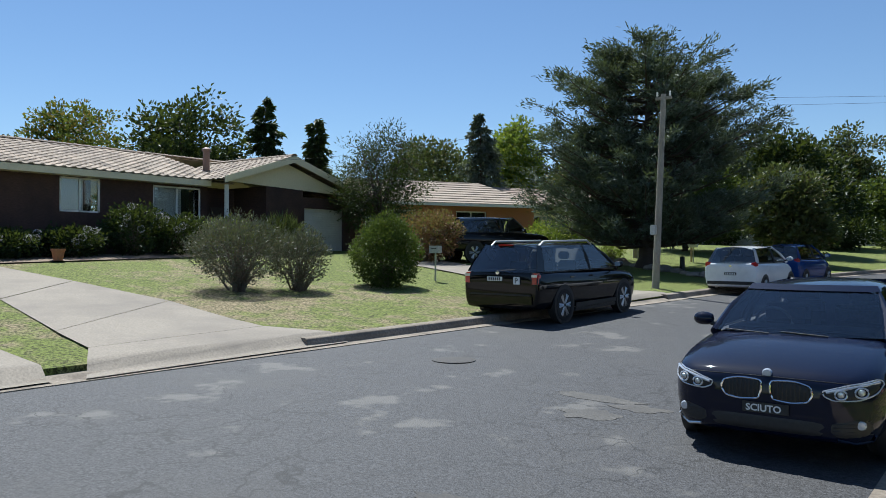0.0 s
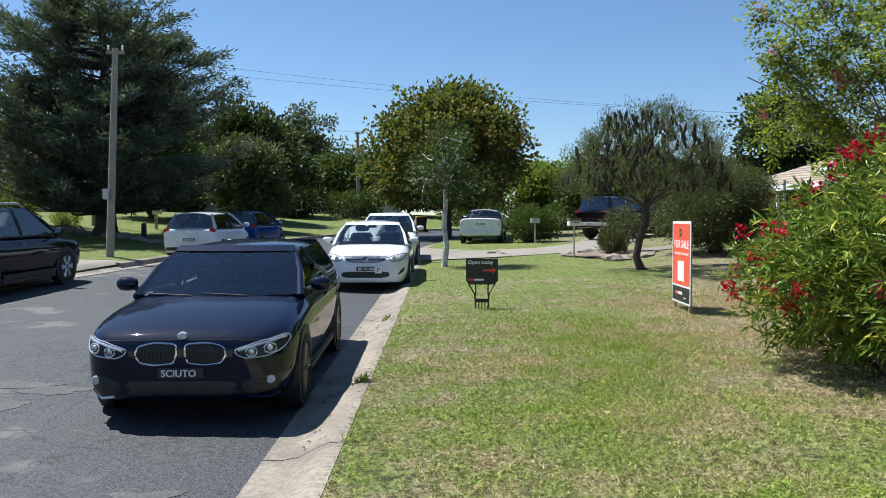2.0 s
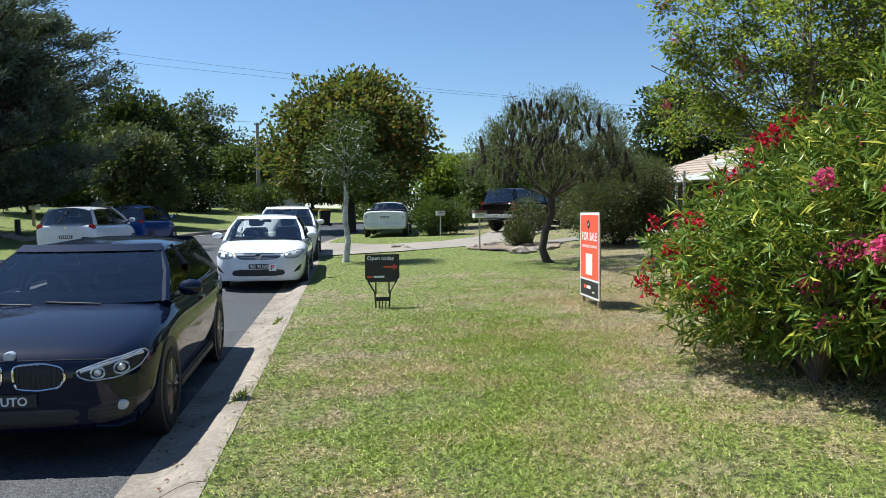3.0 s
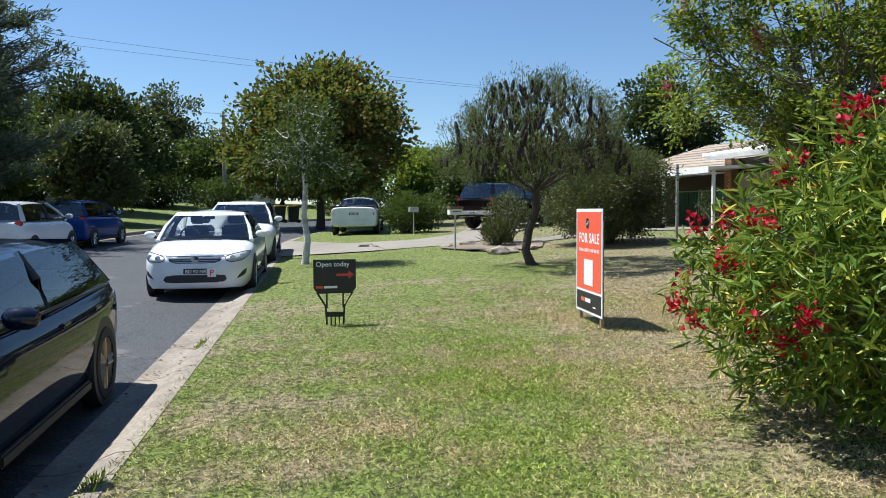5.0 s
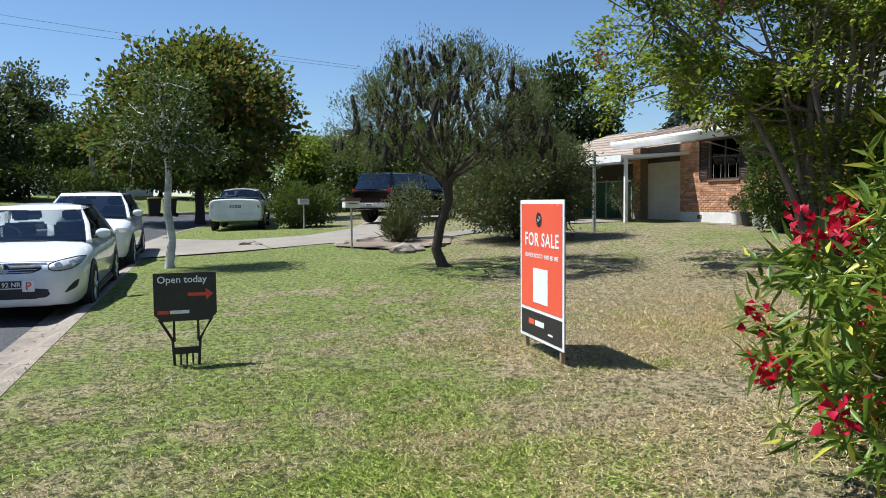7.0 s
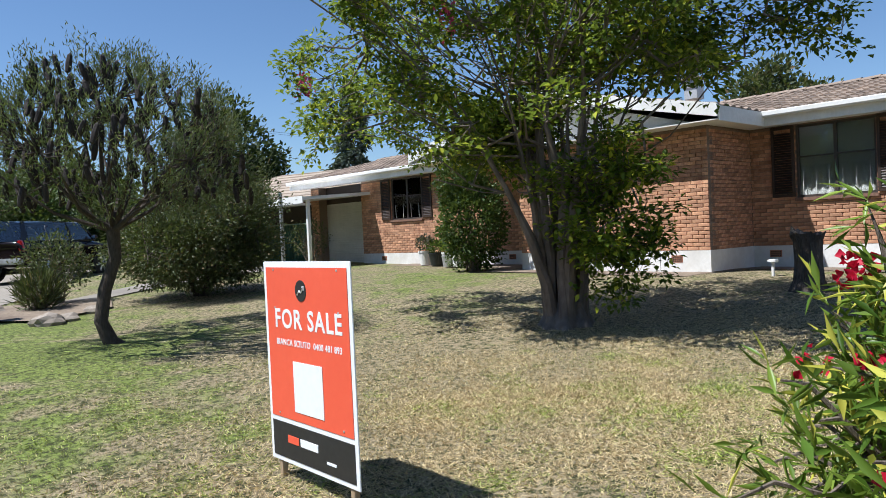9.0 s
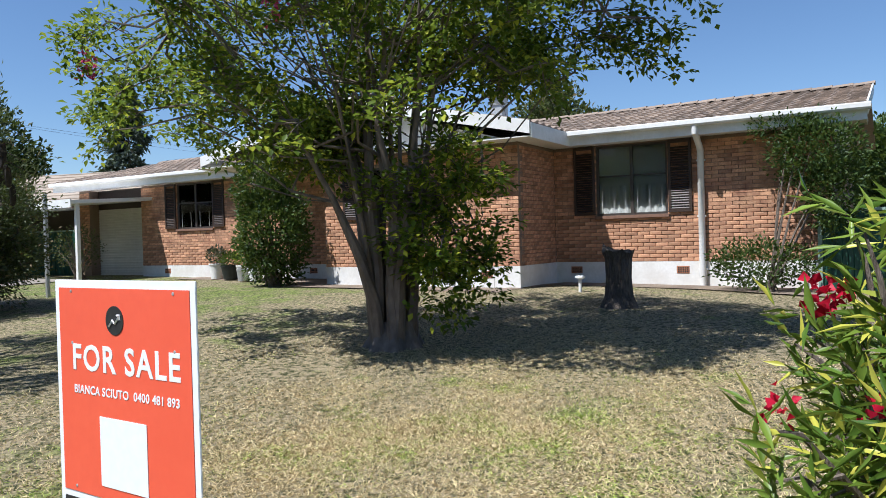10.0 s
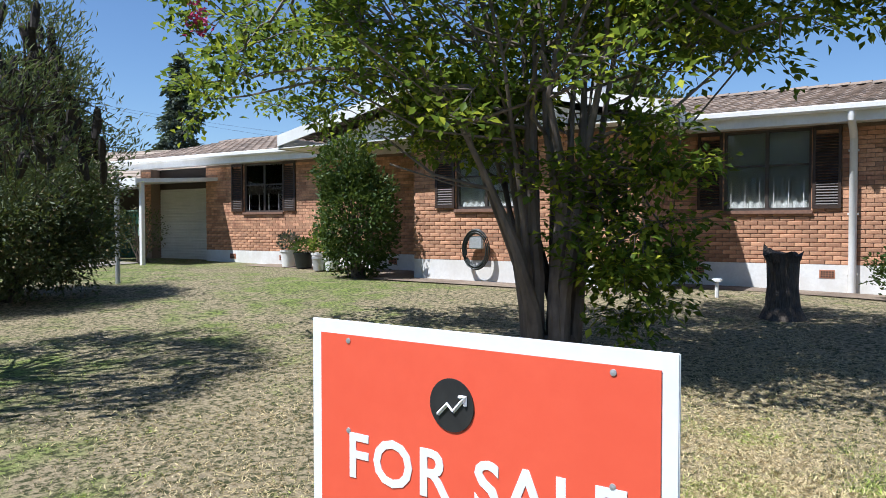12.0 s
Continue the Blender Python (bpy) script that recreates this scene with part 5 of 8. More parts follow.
number_plate(car2, -2.435, 0.93, -1, "", x=-0.12)
pp = part("p_plate", Build().box((0.42, -2.44, 0.90), (0.15, 0.006, 0.15)), "signwhite", car2, "white square with a dark letter")
text_part("letter", "P", 0.15, pose(0.375, -2.446, 0.85, 90), "signblack", pp, 0.002)
part("high_brake_light", Build().box((-0.05, -2.10, 1.62), (0.36, 0.06, 0.03)), "redlens", car2, bevel=0.008)
part("rear_wiper", Build().tube([(0.02, -2.44, 1.10), (0.36, -2.40, 1.12)], 0.012, 5), "plastic", car2)
part("badge", Build().lathe([(0.0, -0.012), (0.045, -0.01), (0.05, 0)], 16, "y", (-0.05, -2.43, 1.06)), "chrome", car2)

# small white hatchback and blue hatchback beyond
SH = dict(paint="carwhite", half=0.833, r=0.285, tyre=0.18, track=0.82, axles=(-1.2, 1.25), spokes=6,
          rows=[(-1.86, 0.70, 0.42, 0.72), (-1.83, 0.80, 0.27, 0.98), (-1.5, 0.825, 0.22, 1.01), (-0.8, 0.833, 0.21, 0.99), (0.2, 0.833, 0.21, 0.97), (0.9, 0.83, 0.21, 0.96), (1.4, 0.80, 0.22, 0.86), (1.72, 0.70, 0.25, 0.74), (1.85, 0.5, 0.32, 0.60)],
          glass=dict(zb=0.975, zr=1.505, wb=0.755, wr=0.58, ya=1.1, yb=0.25, yc=-1.52, yd=-1.78, yp=-0.12))
def tail(car, s_w, y, z, paint_lamp="redlens", size=(0.2, 0.10, 0.16)):
    for s in (-1, 1):
        part("tail_light", Build().box((s * s_w, y, z), size, Matrix.Rotation(radians(-12 * s), 3, "Y")), paint_lamp, car, "red tail light", bevel=0.03)
car3 = base_car("hatchback", car_pose(-6.95, 25.75, -4), "small white hatchback parked at the far kerb", SH)
tail(car3, 0.70, -1.80, 0.93)
number_plate(car3, -1.87, 0.66, -1, "", "plate")
car3.children[-1].data.materials[0] = M["signblack"]
part("rear_bumper", Build().box((0, -1.82, 0.38), (1.5, 0.10, 0.16)), "plastic", car3, bevel=0.03)
part("badge", Build().box((0, -1.875, 0.90), (0.08, 0.01, 0.06)), "chrome", car3)
BH = dict(SH, paint="blue", rim="alloy")
car4 = base_car("hatchback", car_pose(-6.75, 30.6, -6), "blue hatchback parked under the trees", BH)
tail(car4, 0.70, -1.80, 0.93)
number_plate(car4, -1.87, 0.66, -1)

# white sedan facing the walker
SD = dict(paint="carwhite", half=0.91, r=0.325, tyre=0.21, track=0.895, axles=(-1.37, 1.40), spokes=5, trim="chrome",
          rows=[(-2.40, 0.65, 0.45, 0.80), (-2.34, 0.80, 0.27, 0.98), (-1.9, 0.88, 0.22, 1.02), (-1.3, 0.91, 0.21, 1.0), (-0.3, 0.91, 0.20, 0.97), (0.5, 0.91, 0.20, 0.96), (1.1, 0.91, 0.20, 0.955), (1.5, 0.90, 0.20, 0.91), (1.95, 0.865, 0.19, 0.84), (2.20, 0.81, 0.19, 0.785), (2.32, 0.73, 0.20, 0.745), (2.38, 0.64, 0.22, 0.71), (2.41, 0.52, 0.27, 0.66)],
          glass=dict(zb=0.955, zr=1.47, wb=0.84, wr=0.65, ya=1.15, yb=0.35, yc=-0.95, yd=-1.75, yp=-0.2))
car5 = base_car("sedan", car_pose(-1.08, 19.0, 180), "white sedan parked facing the dark hatchback", SD)
on5 = hugger(car5)
gl5 = smooth_loop([(-0.47, 0.735), (0.47, 0.735), (0.40, 0.665), (0.30, 0.632), (-0.30, 0.632), (-0.40, 0.665)], 5)
gr = part("grille", skin_patch(on5, gl5, 0.006), "plastic", car5, "dark slatted grille", smooth=True)
part("chrome_edge", skin_line(on5, [(-0.47, 0.742), (-0.25, 0.745), (0, 0.747), (0.25, 0.745), (0.47, 0.742)], 0.011, 0.008), "chrome", gr, smooth=True)
for i in range(3):
    w5 = 0.33 + 0.045 * i
    part("grille_slat", skin_line(on5, [(-w5, 0.652 + 0.026 * i), (0, 0.650 + 0.026 * i), (w5, 0.652 + 0.026 * i)], 0.006, 0.008), "chrome", gr, smooth=True)
part("badge", Build().lathe([(0.0, 0.016), (0.060, 0.012), (0.068, 0.0), (0.068, -0.03)], 20, "y", on5(0, 0.695, 0.006)), "chrome", car5, smooth=True)
part("bonnet_gap", skin_line(on5, [(0.66 * u, 0.772 - 0.012 * u * u) for u in np.linspace(-1, 1, 15)], 0.004), "plastic", car5, "dark gap at the edge of the bonnet")
for s in (-1, 1):
    lamp = smooth_loop([(s * 0.49, 0.735), (s * 0.62, 0.775), (s * 0.80, 0.80), (s * 0.855, 0.785), (s * 0.83, 0.72), (s * 0.74, 0.665), (s * 0.58, 0.650), (s * 0.50, 0.675)], 4)
    h = part("headlight", skin_patch(on5, lamp, 0.012), "metalgrey", car5, "clear swept-back headlight", smooth=True)
    part("lamp_edge", skin_line(on5, lamp, 0.006, 0.006, True), "plastic", h, smooth=True)
    for px, pz in ((0.60, 0.708), (0.74, 0.728)):
        part("projector", Build().lathe([(0.0, 0.012), (0.034, 0.010), (0.045, 0.0), (0.045, -0.04)], 16, "y", on5(s * px, pz, 0.014)), "lens", h, smooth=True)
    fog = smooth_loop([(s * 0.66, 0.36), (s * 0.80, 0.42), (s * 0.825, 0.53), (s * 0.77, 0.50), (s * 0.70, 0.42)], 4)
    part("fog_recess", skin_patch(on5, fog, 0.004), "plastic", car5, "black fog lamp recess", smooth=True)
low = smooth_loop([(-0.60, 0.44), (0.60, 0.44), (0.66, 0.36), (0.58, 0.31), (-0.58, 0.31), (-0.66, 0.36)], 5)
part("lower_intake", skin_patch(on5, low, 0.005), "signblack", car5, "black lower intake", smooth=True)
number_plate(car5, on5(0, 0.50).y + 0.012, 0.50, 1, "BD 92 NR", dark="plate")
pp = part("p_plate", Build().box((-0.27, 2.43, 0.475), (0.14, 0.006, 0.14)), "signwhite", car5, "white square with a red letter")
text_part("letter", "P", 0.14, pose(-0.235, 2.436, 0.43, 90, 0, 180), "signred", pp, 0.002)

# white crossover behind the sedan
CX = dict(paint="carwhite", half=0.90, r=0.345, tyre=0.22, track=0.885, axles=(-1.32, 1.32), spokes=5,
          rows=[(-2.15, 0.72, 0.50, 0.85), (-2.1, 0.85, 0.33, 1.10), (-1.6, 0.89, 0.28, 1.14), (-0.6, 0.90, 0.26, 1.10), (0.4, 0.90, 0.26, 1.08), (1.1, 0.90, 0.26, 1.06), (1.6, 0.87, 0.27, 0.98), (1.98, 0.76, 0.28, 0.88), (2.12, 0.56, 0.36, 0.74)],
          glass=dict(zb=1.075, zr=1.62, wb=0.82, wr=0.63, ya=1.15, yb=0.40, yc=-1.75, yd=-2.05, yp=-0.12))
car6 = base_car("crossover", car_pose(-1.0, 24.6, 180), "white crossover with dark glass parked behind the sedan", CX)
for s in (-1, 1):
    part("headlight", Build().box((s * 0.70, 1.96, 0.84), (0.26, 0.16, 0.10), Matrix.Rotation(radians(-25 * s), 3, "Z")), "lens", car6, bevel=0.03)
part("grille", Build().box((0, 2.08, 0.66), (0.9, 0.08, 0.18)), "plastic", car6, bevel=0.03)
number_plate(car6, 2.135, 0.52, 1)

# utility parked on the grass
UT = dict(paint="carwhite", half=0.93, r=0.34, tyre=0.23, track=0.91, axles=(-1.45, 1.5), spokes=5, load=True,
          rows=[(-2.46, 0.82, 0.48, 0.95), (-2.43, 0.90, 0.34, 1.10), (-1.8, 0.93, 0.28, 1.12), (-0.9, 0.93, 0.26, 1.08), (0.0, 0.93, 0.25, 1.02), (0.9, 0.93, 0.25, 0.99), (1.6, 0.91, 0.26, 0.93), (2.1, 0.83, 0.27, 0.84), (2.4, 0.60, 0.36, 0.68)],
          glass=dict(zb=1.0, zr=1.49, wb=0.85, wr=0.62, ya=1.2, yb=0.45, yc=-0.45, yd=-0.85, yp=-0.02))
car7 = base_car("utility_truck", pose(2.75, 36.0, ground_z(2.75, 36.0), 1, 0, -8), "white utility parked on the grass verge", UT)
part("tonneau_cover", Build().box((0, -1.65, 1.13), (1.66, 1.55, 0.05)), "plastic", car7, "dark tray cover", bevel=0.02)
tail(car7, 0.80, -2.40, 0.92, size=(0.18, 0.12, 0.30))
part("tailgate", Build().box((0, -2.45, 0.85), (1.35, 0.05, 0.42)), "carwhite", car7, bevel=0.02)
part("rear_bumper", Build().box((0, -2.45, 0.50), (1.6, 0.12, 0.20)), "carwhite", car7, bevel=0.04)
number_plate(car7, -2.485, 0.85, -1, "", "plate")
car7.children[-1].data.materials[0] = M["signblack"]

# four-wheel drives in the driveways
FW = dict(paint="maroon", half=0.94, r=0.39, tyre=0.25, track=0.925, axles=(-1.38, 1.42), spokes=6,
          rows=[(-2.35, 0.86, 0.58, 1.0), (-2.32, 0.92, 0.46, 1.20), (-1.5, 0.94, 0.40, 1.22), (-0.4, 0.94, 0.38, 1.20), (0.6, 0.94, 0.38, 1.18), (1.3, 0.93, 0.38, 1.16), (1.9, 0.91, 0.40, 1.10), (2.25, 0.84, 0.44, 1.02), (2.36, 0.72, 0.52, 0.92)],
          glass=dict(zb=1.19, zr=1.84, wb=0.87, wr=0.70, ya=1.15, yb=0.62, yc=-2.08, yd=-2.30, yp=-0.05))
car8 = base_car("four_wheel_drive", pose(9.0, 34.6, ground_z(9.0, 34.6), 0, 0, -52), "dark four-wheel drive standing on the driveway", FW)
tail(car8, 0.84, -2.30, 1.05, size=(0.16, 0.12, 0.36))
part("rear_bumper", Build().box((0, -2.36, 0.62), (1.8, 0.16, 0.18)), "metalgrey", car8, bevel=0.04)
number_plate(car8, -2.45, 0.64, -1)
car9 = base_car("four_wheel_drive", pose(-17.6, 26.6, ground_z(-17.6, 26.6), 1, 0, -25), "black four-wheel drive with a spare wheel on its tail", dict(FW, paint="black"))
part("spare_wheel", Build().lathe([(0.0, -0.20), (0.30, -0.19), (0.36, -0.12), (0.37, 0.0)], 24, "y", (0.1, -2.40, 0.98)), "rubber", car9, "covered spare wheel", smooth=True)
tail(car9, 0.84, -2.30, 1.0, size=(0.14, 0.10, 0.3))
number_plate(car9, -2.40, 0.62, -1, "", x=-0.5)

# ---------------------------------------------------------------- signs
sg = ground_z(3.95, 11.6)
sign = thing("sale_sign", pose(3.965, 11.66, sg, 0, 0, 0), "orange and white for-sale board with a black foot on timber stakes", "sign")
SW, SH_, S0 = 0.985, 1.22, 0.14
sign.matrix_basis = pose(4.03, 11.868, sg - 0.02, 0, 0, -93.0)
# local x runs along the board (to the viewer's right), local y away from the viewer
def sb(name, x0, x1, z0, z1, d0, d1, mat, label="", parent=None):
    return part(name, Build().span(x0, x1, d0, d1, z0, z1), mat, parent or sign, label)
board = part("board", Build().span(-SW / 2, SW / 2, 0.0, 0.008, S0, S0 + SH_), "signwhite", sign, "white corrugated board", bevel=0.002)
sb("orange_panel", -SW / 2 + 0.035, SW / 2 - 0.035, S0 + 0.275, S0 + SH_ - 0.035, -0.003, 0.001, "orange", "orange printed panel", board)
sb("black_panel", -SW / 2 + 0.035, SW / 2 - 0.035, S0 + 0.03, S0 + 0.245, -0.003, 0.001, "signblack", "black printed panel", board)
zt = S0 + SH_
disc = part("disc", Build().lathe([(0.0, -0.006), (0.062, -0.006), (0.062, 0.0)], 32, "y", (-0.035, 0, zt - 0.17)), "signblack", board, "black disc with a white zigzag arrow")
part("arrow", Build().tube([(-0.072, -0.008, zt - 0.195), (-0.045, -0.008, zt - 0.168), (-0.028, -0.008, zt - 0.183), (0.004, -0.008, zt - 0.148)], 0.005, 4).tube([(-0.012, -0.008, zt - 0.148), (0.006, -0.008, zt - 0.146), (0.005, -0.008, zt - 0.166)], 0.005, 4), "signwhite", disc)
text_part("lettering", "FOR SALE", 0.160, pose(-0.365, -0.0041, zt - 0.395, 90), "signwhite", board, 0.003, spacing=1.13)
text_part("lettering", "BIANCA SCIUTO  0400 481 893", 0.052, pose(-0.355, -0.0041, zt - 0.50, 90), "signwhite", board, 0.0008, spacing=1.05)
sb("blank_square", -0.165, 0.165, S0 + 0.33, S0 + 0.63, -0.006, -0.002, "signwhite", "blank white printed square", board)
for k, w in enumerate((0.13, 0.20)):
    sb("brand_bar", -0.27 + k * 0.15, -0.27 + k * 0.15 + w, S0 + 0.13, S0 + 0.175, -0.006, -0.002, ("orange", "signwhite")[k], "", board)
sb("brand_bar", 0.17, 0.27, S0 + 0.085, S0 + 0.10, -0.006, -0.002, "signwhite", "", board)
for x in (-0.40, 0.40):
    part("stake", Build().span(x - 0.02, x + 0.02, 0.009, 0.045, -0.25, S0 + SH_ - 0.15), "stake", sign, "timber stake", bevel=0.003)
for x in (-0.36, 0.36):
    for z in (S0 + 0.3, zt - 0.28, zt - 0.05):
        part("screw", Build().lathe([(0.0, -0.006), (0.007, -0.005), (0.008, 0.0)], 10, "y", (x, 0, z)), "metalgrey", board)

og = ground_z(1.13, 12.9)
osn = thing("arrow_sign", pose(1.13, 12.9, og, 0, 0, 2), "small black open-today board with a red arrow on a steel frame", "sign")
ob_ = part("board", Build().plate([(-0.26, 0, 0.44), (-0.20, 0, 0.38), (0.20, 0, 0.38), (0.26, 0, 0.44), (0.26, 0, 0.80), (-0.26, 0, 0.80)], (0, 0.02, 0)), "signblack", osn, "black board", bevel=0.003)
text_part("lettering", "Open today", 0.085, pose(-0.23, -0.002, 0.715, 90), "signwhite", ob_, 0.0012)
part("arrow", Build().plate([(0.02, 0, 0.595), (0.17, 0, 0.595), (0.17, 0, 0.56), (0.235, 0, 0.61), (0.17, 0, 0.66), (0.17, 0, 0.625), (0.02, 0, 0.625)], (0, -0.003, 0)), "signred", ob_, "red arrow")
part("brand_bar", Build().span(-0.23, -0.14, -0.003, 0.0, 0.445, 0.475), "signred", ob_)
part("brand_bar", Build().span(-0.13, 0.03, -0.003, 0.0, 0.445, 0.475), "signwhite", ob_)
for s in (-1, 1):
    part("leg", Build().tube([(s * 0.22, 0.01, 0.40), (s * 0.115, 0.01, 0.22), (s * 0.10, 0.01, -0.02)], 0.014, 6), "plastic", osn)
    part("brace", Build().tube([(s * 0.10, 0.01, 0.38), (s * 0.10, 0.01, 0.20)], 0.012, 6), "plastic", osn)
part("crossbar", Build().span(-0.11, 0.11, 0.0, 0.02, 0.09, 0.15), "plastic", osn)
for x in (-0.05, 0.0, 0.05):
    part("spike", Build().tube([(x, 0.01, 0.12), (x, 0.01, -0.03)], 0.009, 6), "plastic", osn)

# ---------------------------------------------------------------- plants
def unit(v):
    return v / (np.linalg.norm(v, axis=-1, keepdims=True) + 1e-9)


def in_blobs(rng, blobs, n, shell=0.55):
    """Points in a union of ellipsoids (cx, cy, cz, rx, ry, rz), thicker near the skin."""
    vol = np.array([b[3] * b[4] * b[5] for b in blobs])
    pick = rng.choice(len(blobs), n, p=vol / vol.sum())
    d = unit(rng.normal(size=(n, 3)))
    r = shell + (1 - shell) * rng.uniform(0, 1, n) ** 0.6
    inner = rng.uniform(0, 1, n) < 0.2
    r[inner] *= rng.uniform(0.4, 1.0, inner.sum())
    bl = np.array(blobs)[pick]
    wob = 1 + 0.16 * np.sin(d[:, 0] * 5 + pick) * np.cos(d[:, 2] * 6 + d[:, 1] * 4)
    return bl[:, :3] + d * bl[:, 3:] * (r * wob)[:, None], d


def tree(name, x, y, blobs, leaf, label, cat, clusters=160, per=60, size=0.12, aspect=0.5, spread=0.35, trunk_r=0.15, bark="bark", stems=1, seed=1,
         fork=0.35, limbs=26, flat=0.4, z=None, shell=0.55, droop=0.0, lean=(0, 0), skirt=0.15, twigs=True, group=""):
    """A tapered trunk with limbs, and a crown of leaf clusters. blobs are given from the tree's foot."""
    rng = np.random.default_rng(seed)
    z = ground_z(x, y) - 0.05 if z is None else z
    t = thing(name, pose(x, y, z), label, cat, group)
    centres, outward = in_blobs(rng, blobs, clusters, shell)
    low, high = min(b[2] - b[5] for b in blobs), max(b[2] + b[5] for b in blobs)
    fz = low + (high - low) * fork
    tb = Build()
    heads = []
    for s in range(stems):
        a = 2 * math.pi * s / stems + 0.4
        f = Vector((0.25 * trunk_r * 3 * math.cos(a) if stems > 1 else 0, 0.25 * trunk_r * 3 * math.sin(a) if stems > 1 else 0, 0))
        cx, cy = blobs[0][0], blobs[0][1]
        sp = 0.0 if stems == 1 else 0.32 * blobs[0][3] * rng.uniform(0.5, 1.0)
        h = fz * rng.uniform(0.85, 1.1)
        top = Vector((cx * 0.6 + sp * math.cos(a), cy * 0.6 + sp * math.sin(a), h))
        r = trunk_r if stems == 1 else trunk_r * 0.5
        pts = [f + (top - f) * u + Vector((lean[0] * math.sin(math.pi * u), lean[1] * math.sin(math.pi * u), 0)) + Vector(rng.normal(size=3)) * 0.25 * r * (1 if 0 < u < 1 else 0) for u in (0, 0.06, 0.25, 0.5, 0.75, 1)]
        tb.tube(pts, [r * 1.45, r * 1.08, r * 0.92, r * 0.85, r * 0.78, r * 0.68], 10)
        heads.append((top, r * 0.68))
    part("trunk", tb, bark, t, smooth=True)
    order = rng.permutation(clusters)
    lb = Build()
    ends = []
    for k in order[:limbs]:
        c = Vector(centres[k])
        head, r = min(heads, key=lambda q: (q[0] - c).length)
        mid = head.lerp(c, 0.5) + Vector((rng.normal() * 0.12, rng.normal() * 0.12, 0.10 * (c - head).length))
        q1 = head.lerp(mid, 0.5) + Vector(rng.normal(size=3)) * 0.05
        lb.tube([head - Vector((0, 0, r)), q1, mid, mid.lerp(c, 0.55) + Vector(rng.normal(size=3)) * 0.05, c], [r * 0.62, r * 0.48, r * 0.34, r * 0.2, 0.008], 6, False)
        ends += [mid, c, mid.lerp(c, 0.5), q1.lerp(mid, 0.6)]
    tagged(part("branchwork", lb, bark, t, smooth=True), kind="stuff")
    if twigs:
        wb = Build()
        for k in order[limbs:limbs + 220]:
            c = Vector(centres[k])
            e = min(ends, key=lambda q: (q - c).length)
            wb.tube([e, e.lerp(c, 0.5) + Vector(rng.normal(size=3)) * 0.06, c], [0.016, 0.011, 0.004], 4, False)
        tagged(part("fine_branchwork", wb, bark, t), kind="stuff")
    n = clusters * per
    ci = np.repeat(np.arange(clusters), per)
    off = np.clip(rng.normal(size=(n, 3)), -1.7, 1.7) * spread * np.array([1, 1, 0.75])
    pos = centres[ci] + off
    along = unit(off) * 0.7 + outward[ci] * 0.5 + rng.normal(size=(n, 3)) * 0.5 + np.array([0, 0, 0.15 - droop])
    cut = pos[:, 2] > low - skirt
    ob = part("crown", leaves_mesh("crown", pos[cut], along[cut], size, size * aspect, rng, flat=flat), leaf, t)
    ob["kind"] = "stuff"
    return t


def conifer(name, x, y, h, w, leaf, label, seed=1, z=None, tiers=16, bare=0.1, size=0.28, per=520, droop=0.25, cat="conifer"):
    rng = np.random.default_rng(seed)
    z = ground_z(x, y) - 0.05 if z is None else z
    t = thing(name, pose(x, y, z), label, cat)
    part("trunk", Build().tube([(0, 0, 0), (0.03, 0.02, h * 0.5), (0, 0, h * 0.98)], [0.03 * h * 0.5, 0.016 * h * 0.5, 0.012], 8), "barkdark", t, smooth=True)
    br, ps, al = Build(), [], []
    for k in range(tiers):
        u = bare + (1 - bare) * k / tiers
        rad = w / 2 * (1 - u) ** 0.8 * rng.uniform(0.8, 1.15) + 0.08
        for q in range(7 if u < 0.8 else 4):
            a = rng.uniform(0, 2 * math.pi)
            L = rad * rng.uniform(0.6, 1.1)
            tip = np.array([math.cos(a) * L, math.sin(a) * L, h * u - droop * L + rng.normal() * 0.1])
            root = np.array([0, 0, h * u + 0.1])
            br.tube([root, (root + tip) / 2 + np.array([0, 0, 0.05]), tip], [0.03, 0.02, 0.006], 4, False)
            m = per // 7
            s = rng.uniform(0.25, 1.05, m)[:, None]
            p = root + (tip - root) * s + rng.normal(size=(m, 3)) * np.array([0.14, 0.14, 0.12]) * (0.4 + L * 0.35)
            ps.append(p)
            al.append(unit(tip - root) + rng.normal(size=(m, 3)) * 0.45 + np.array([0, 0, -0.15]))
    tagged(part("branchwork", br, "barkdark", t), kind="stuff")
    ob = part("crown", leaves_mesh("crown", np.concatenate(ps), np.concatenate(al), size, size * 0.42, rng, flat=0.5), leaf, t)
    ob["kind"] = "stuff"
    return t


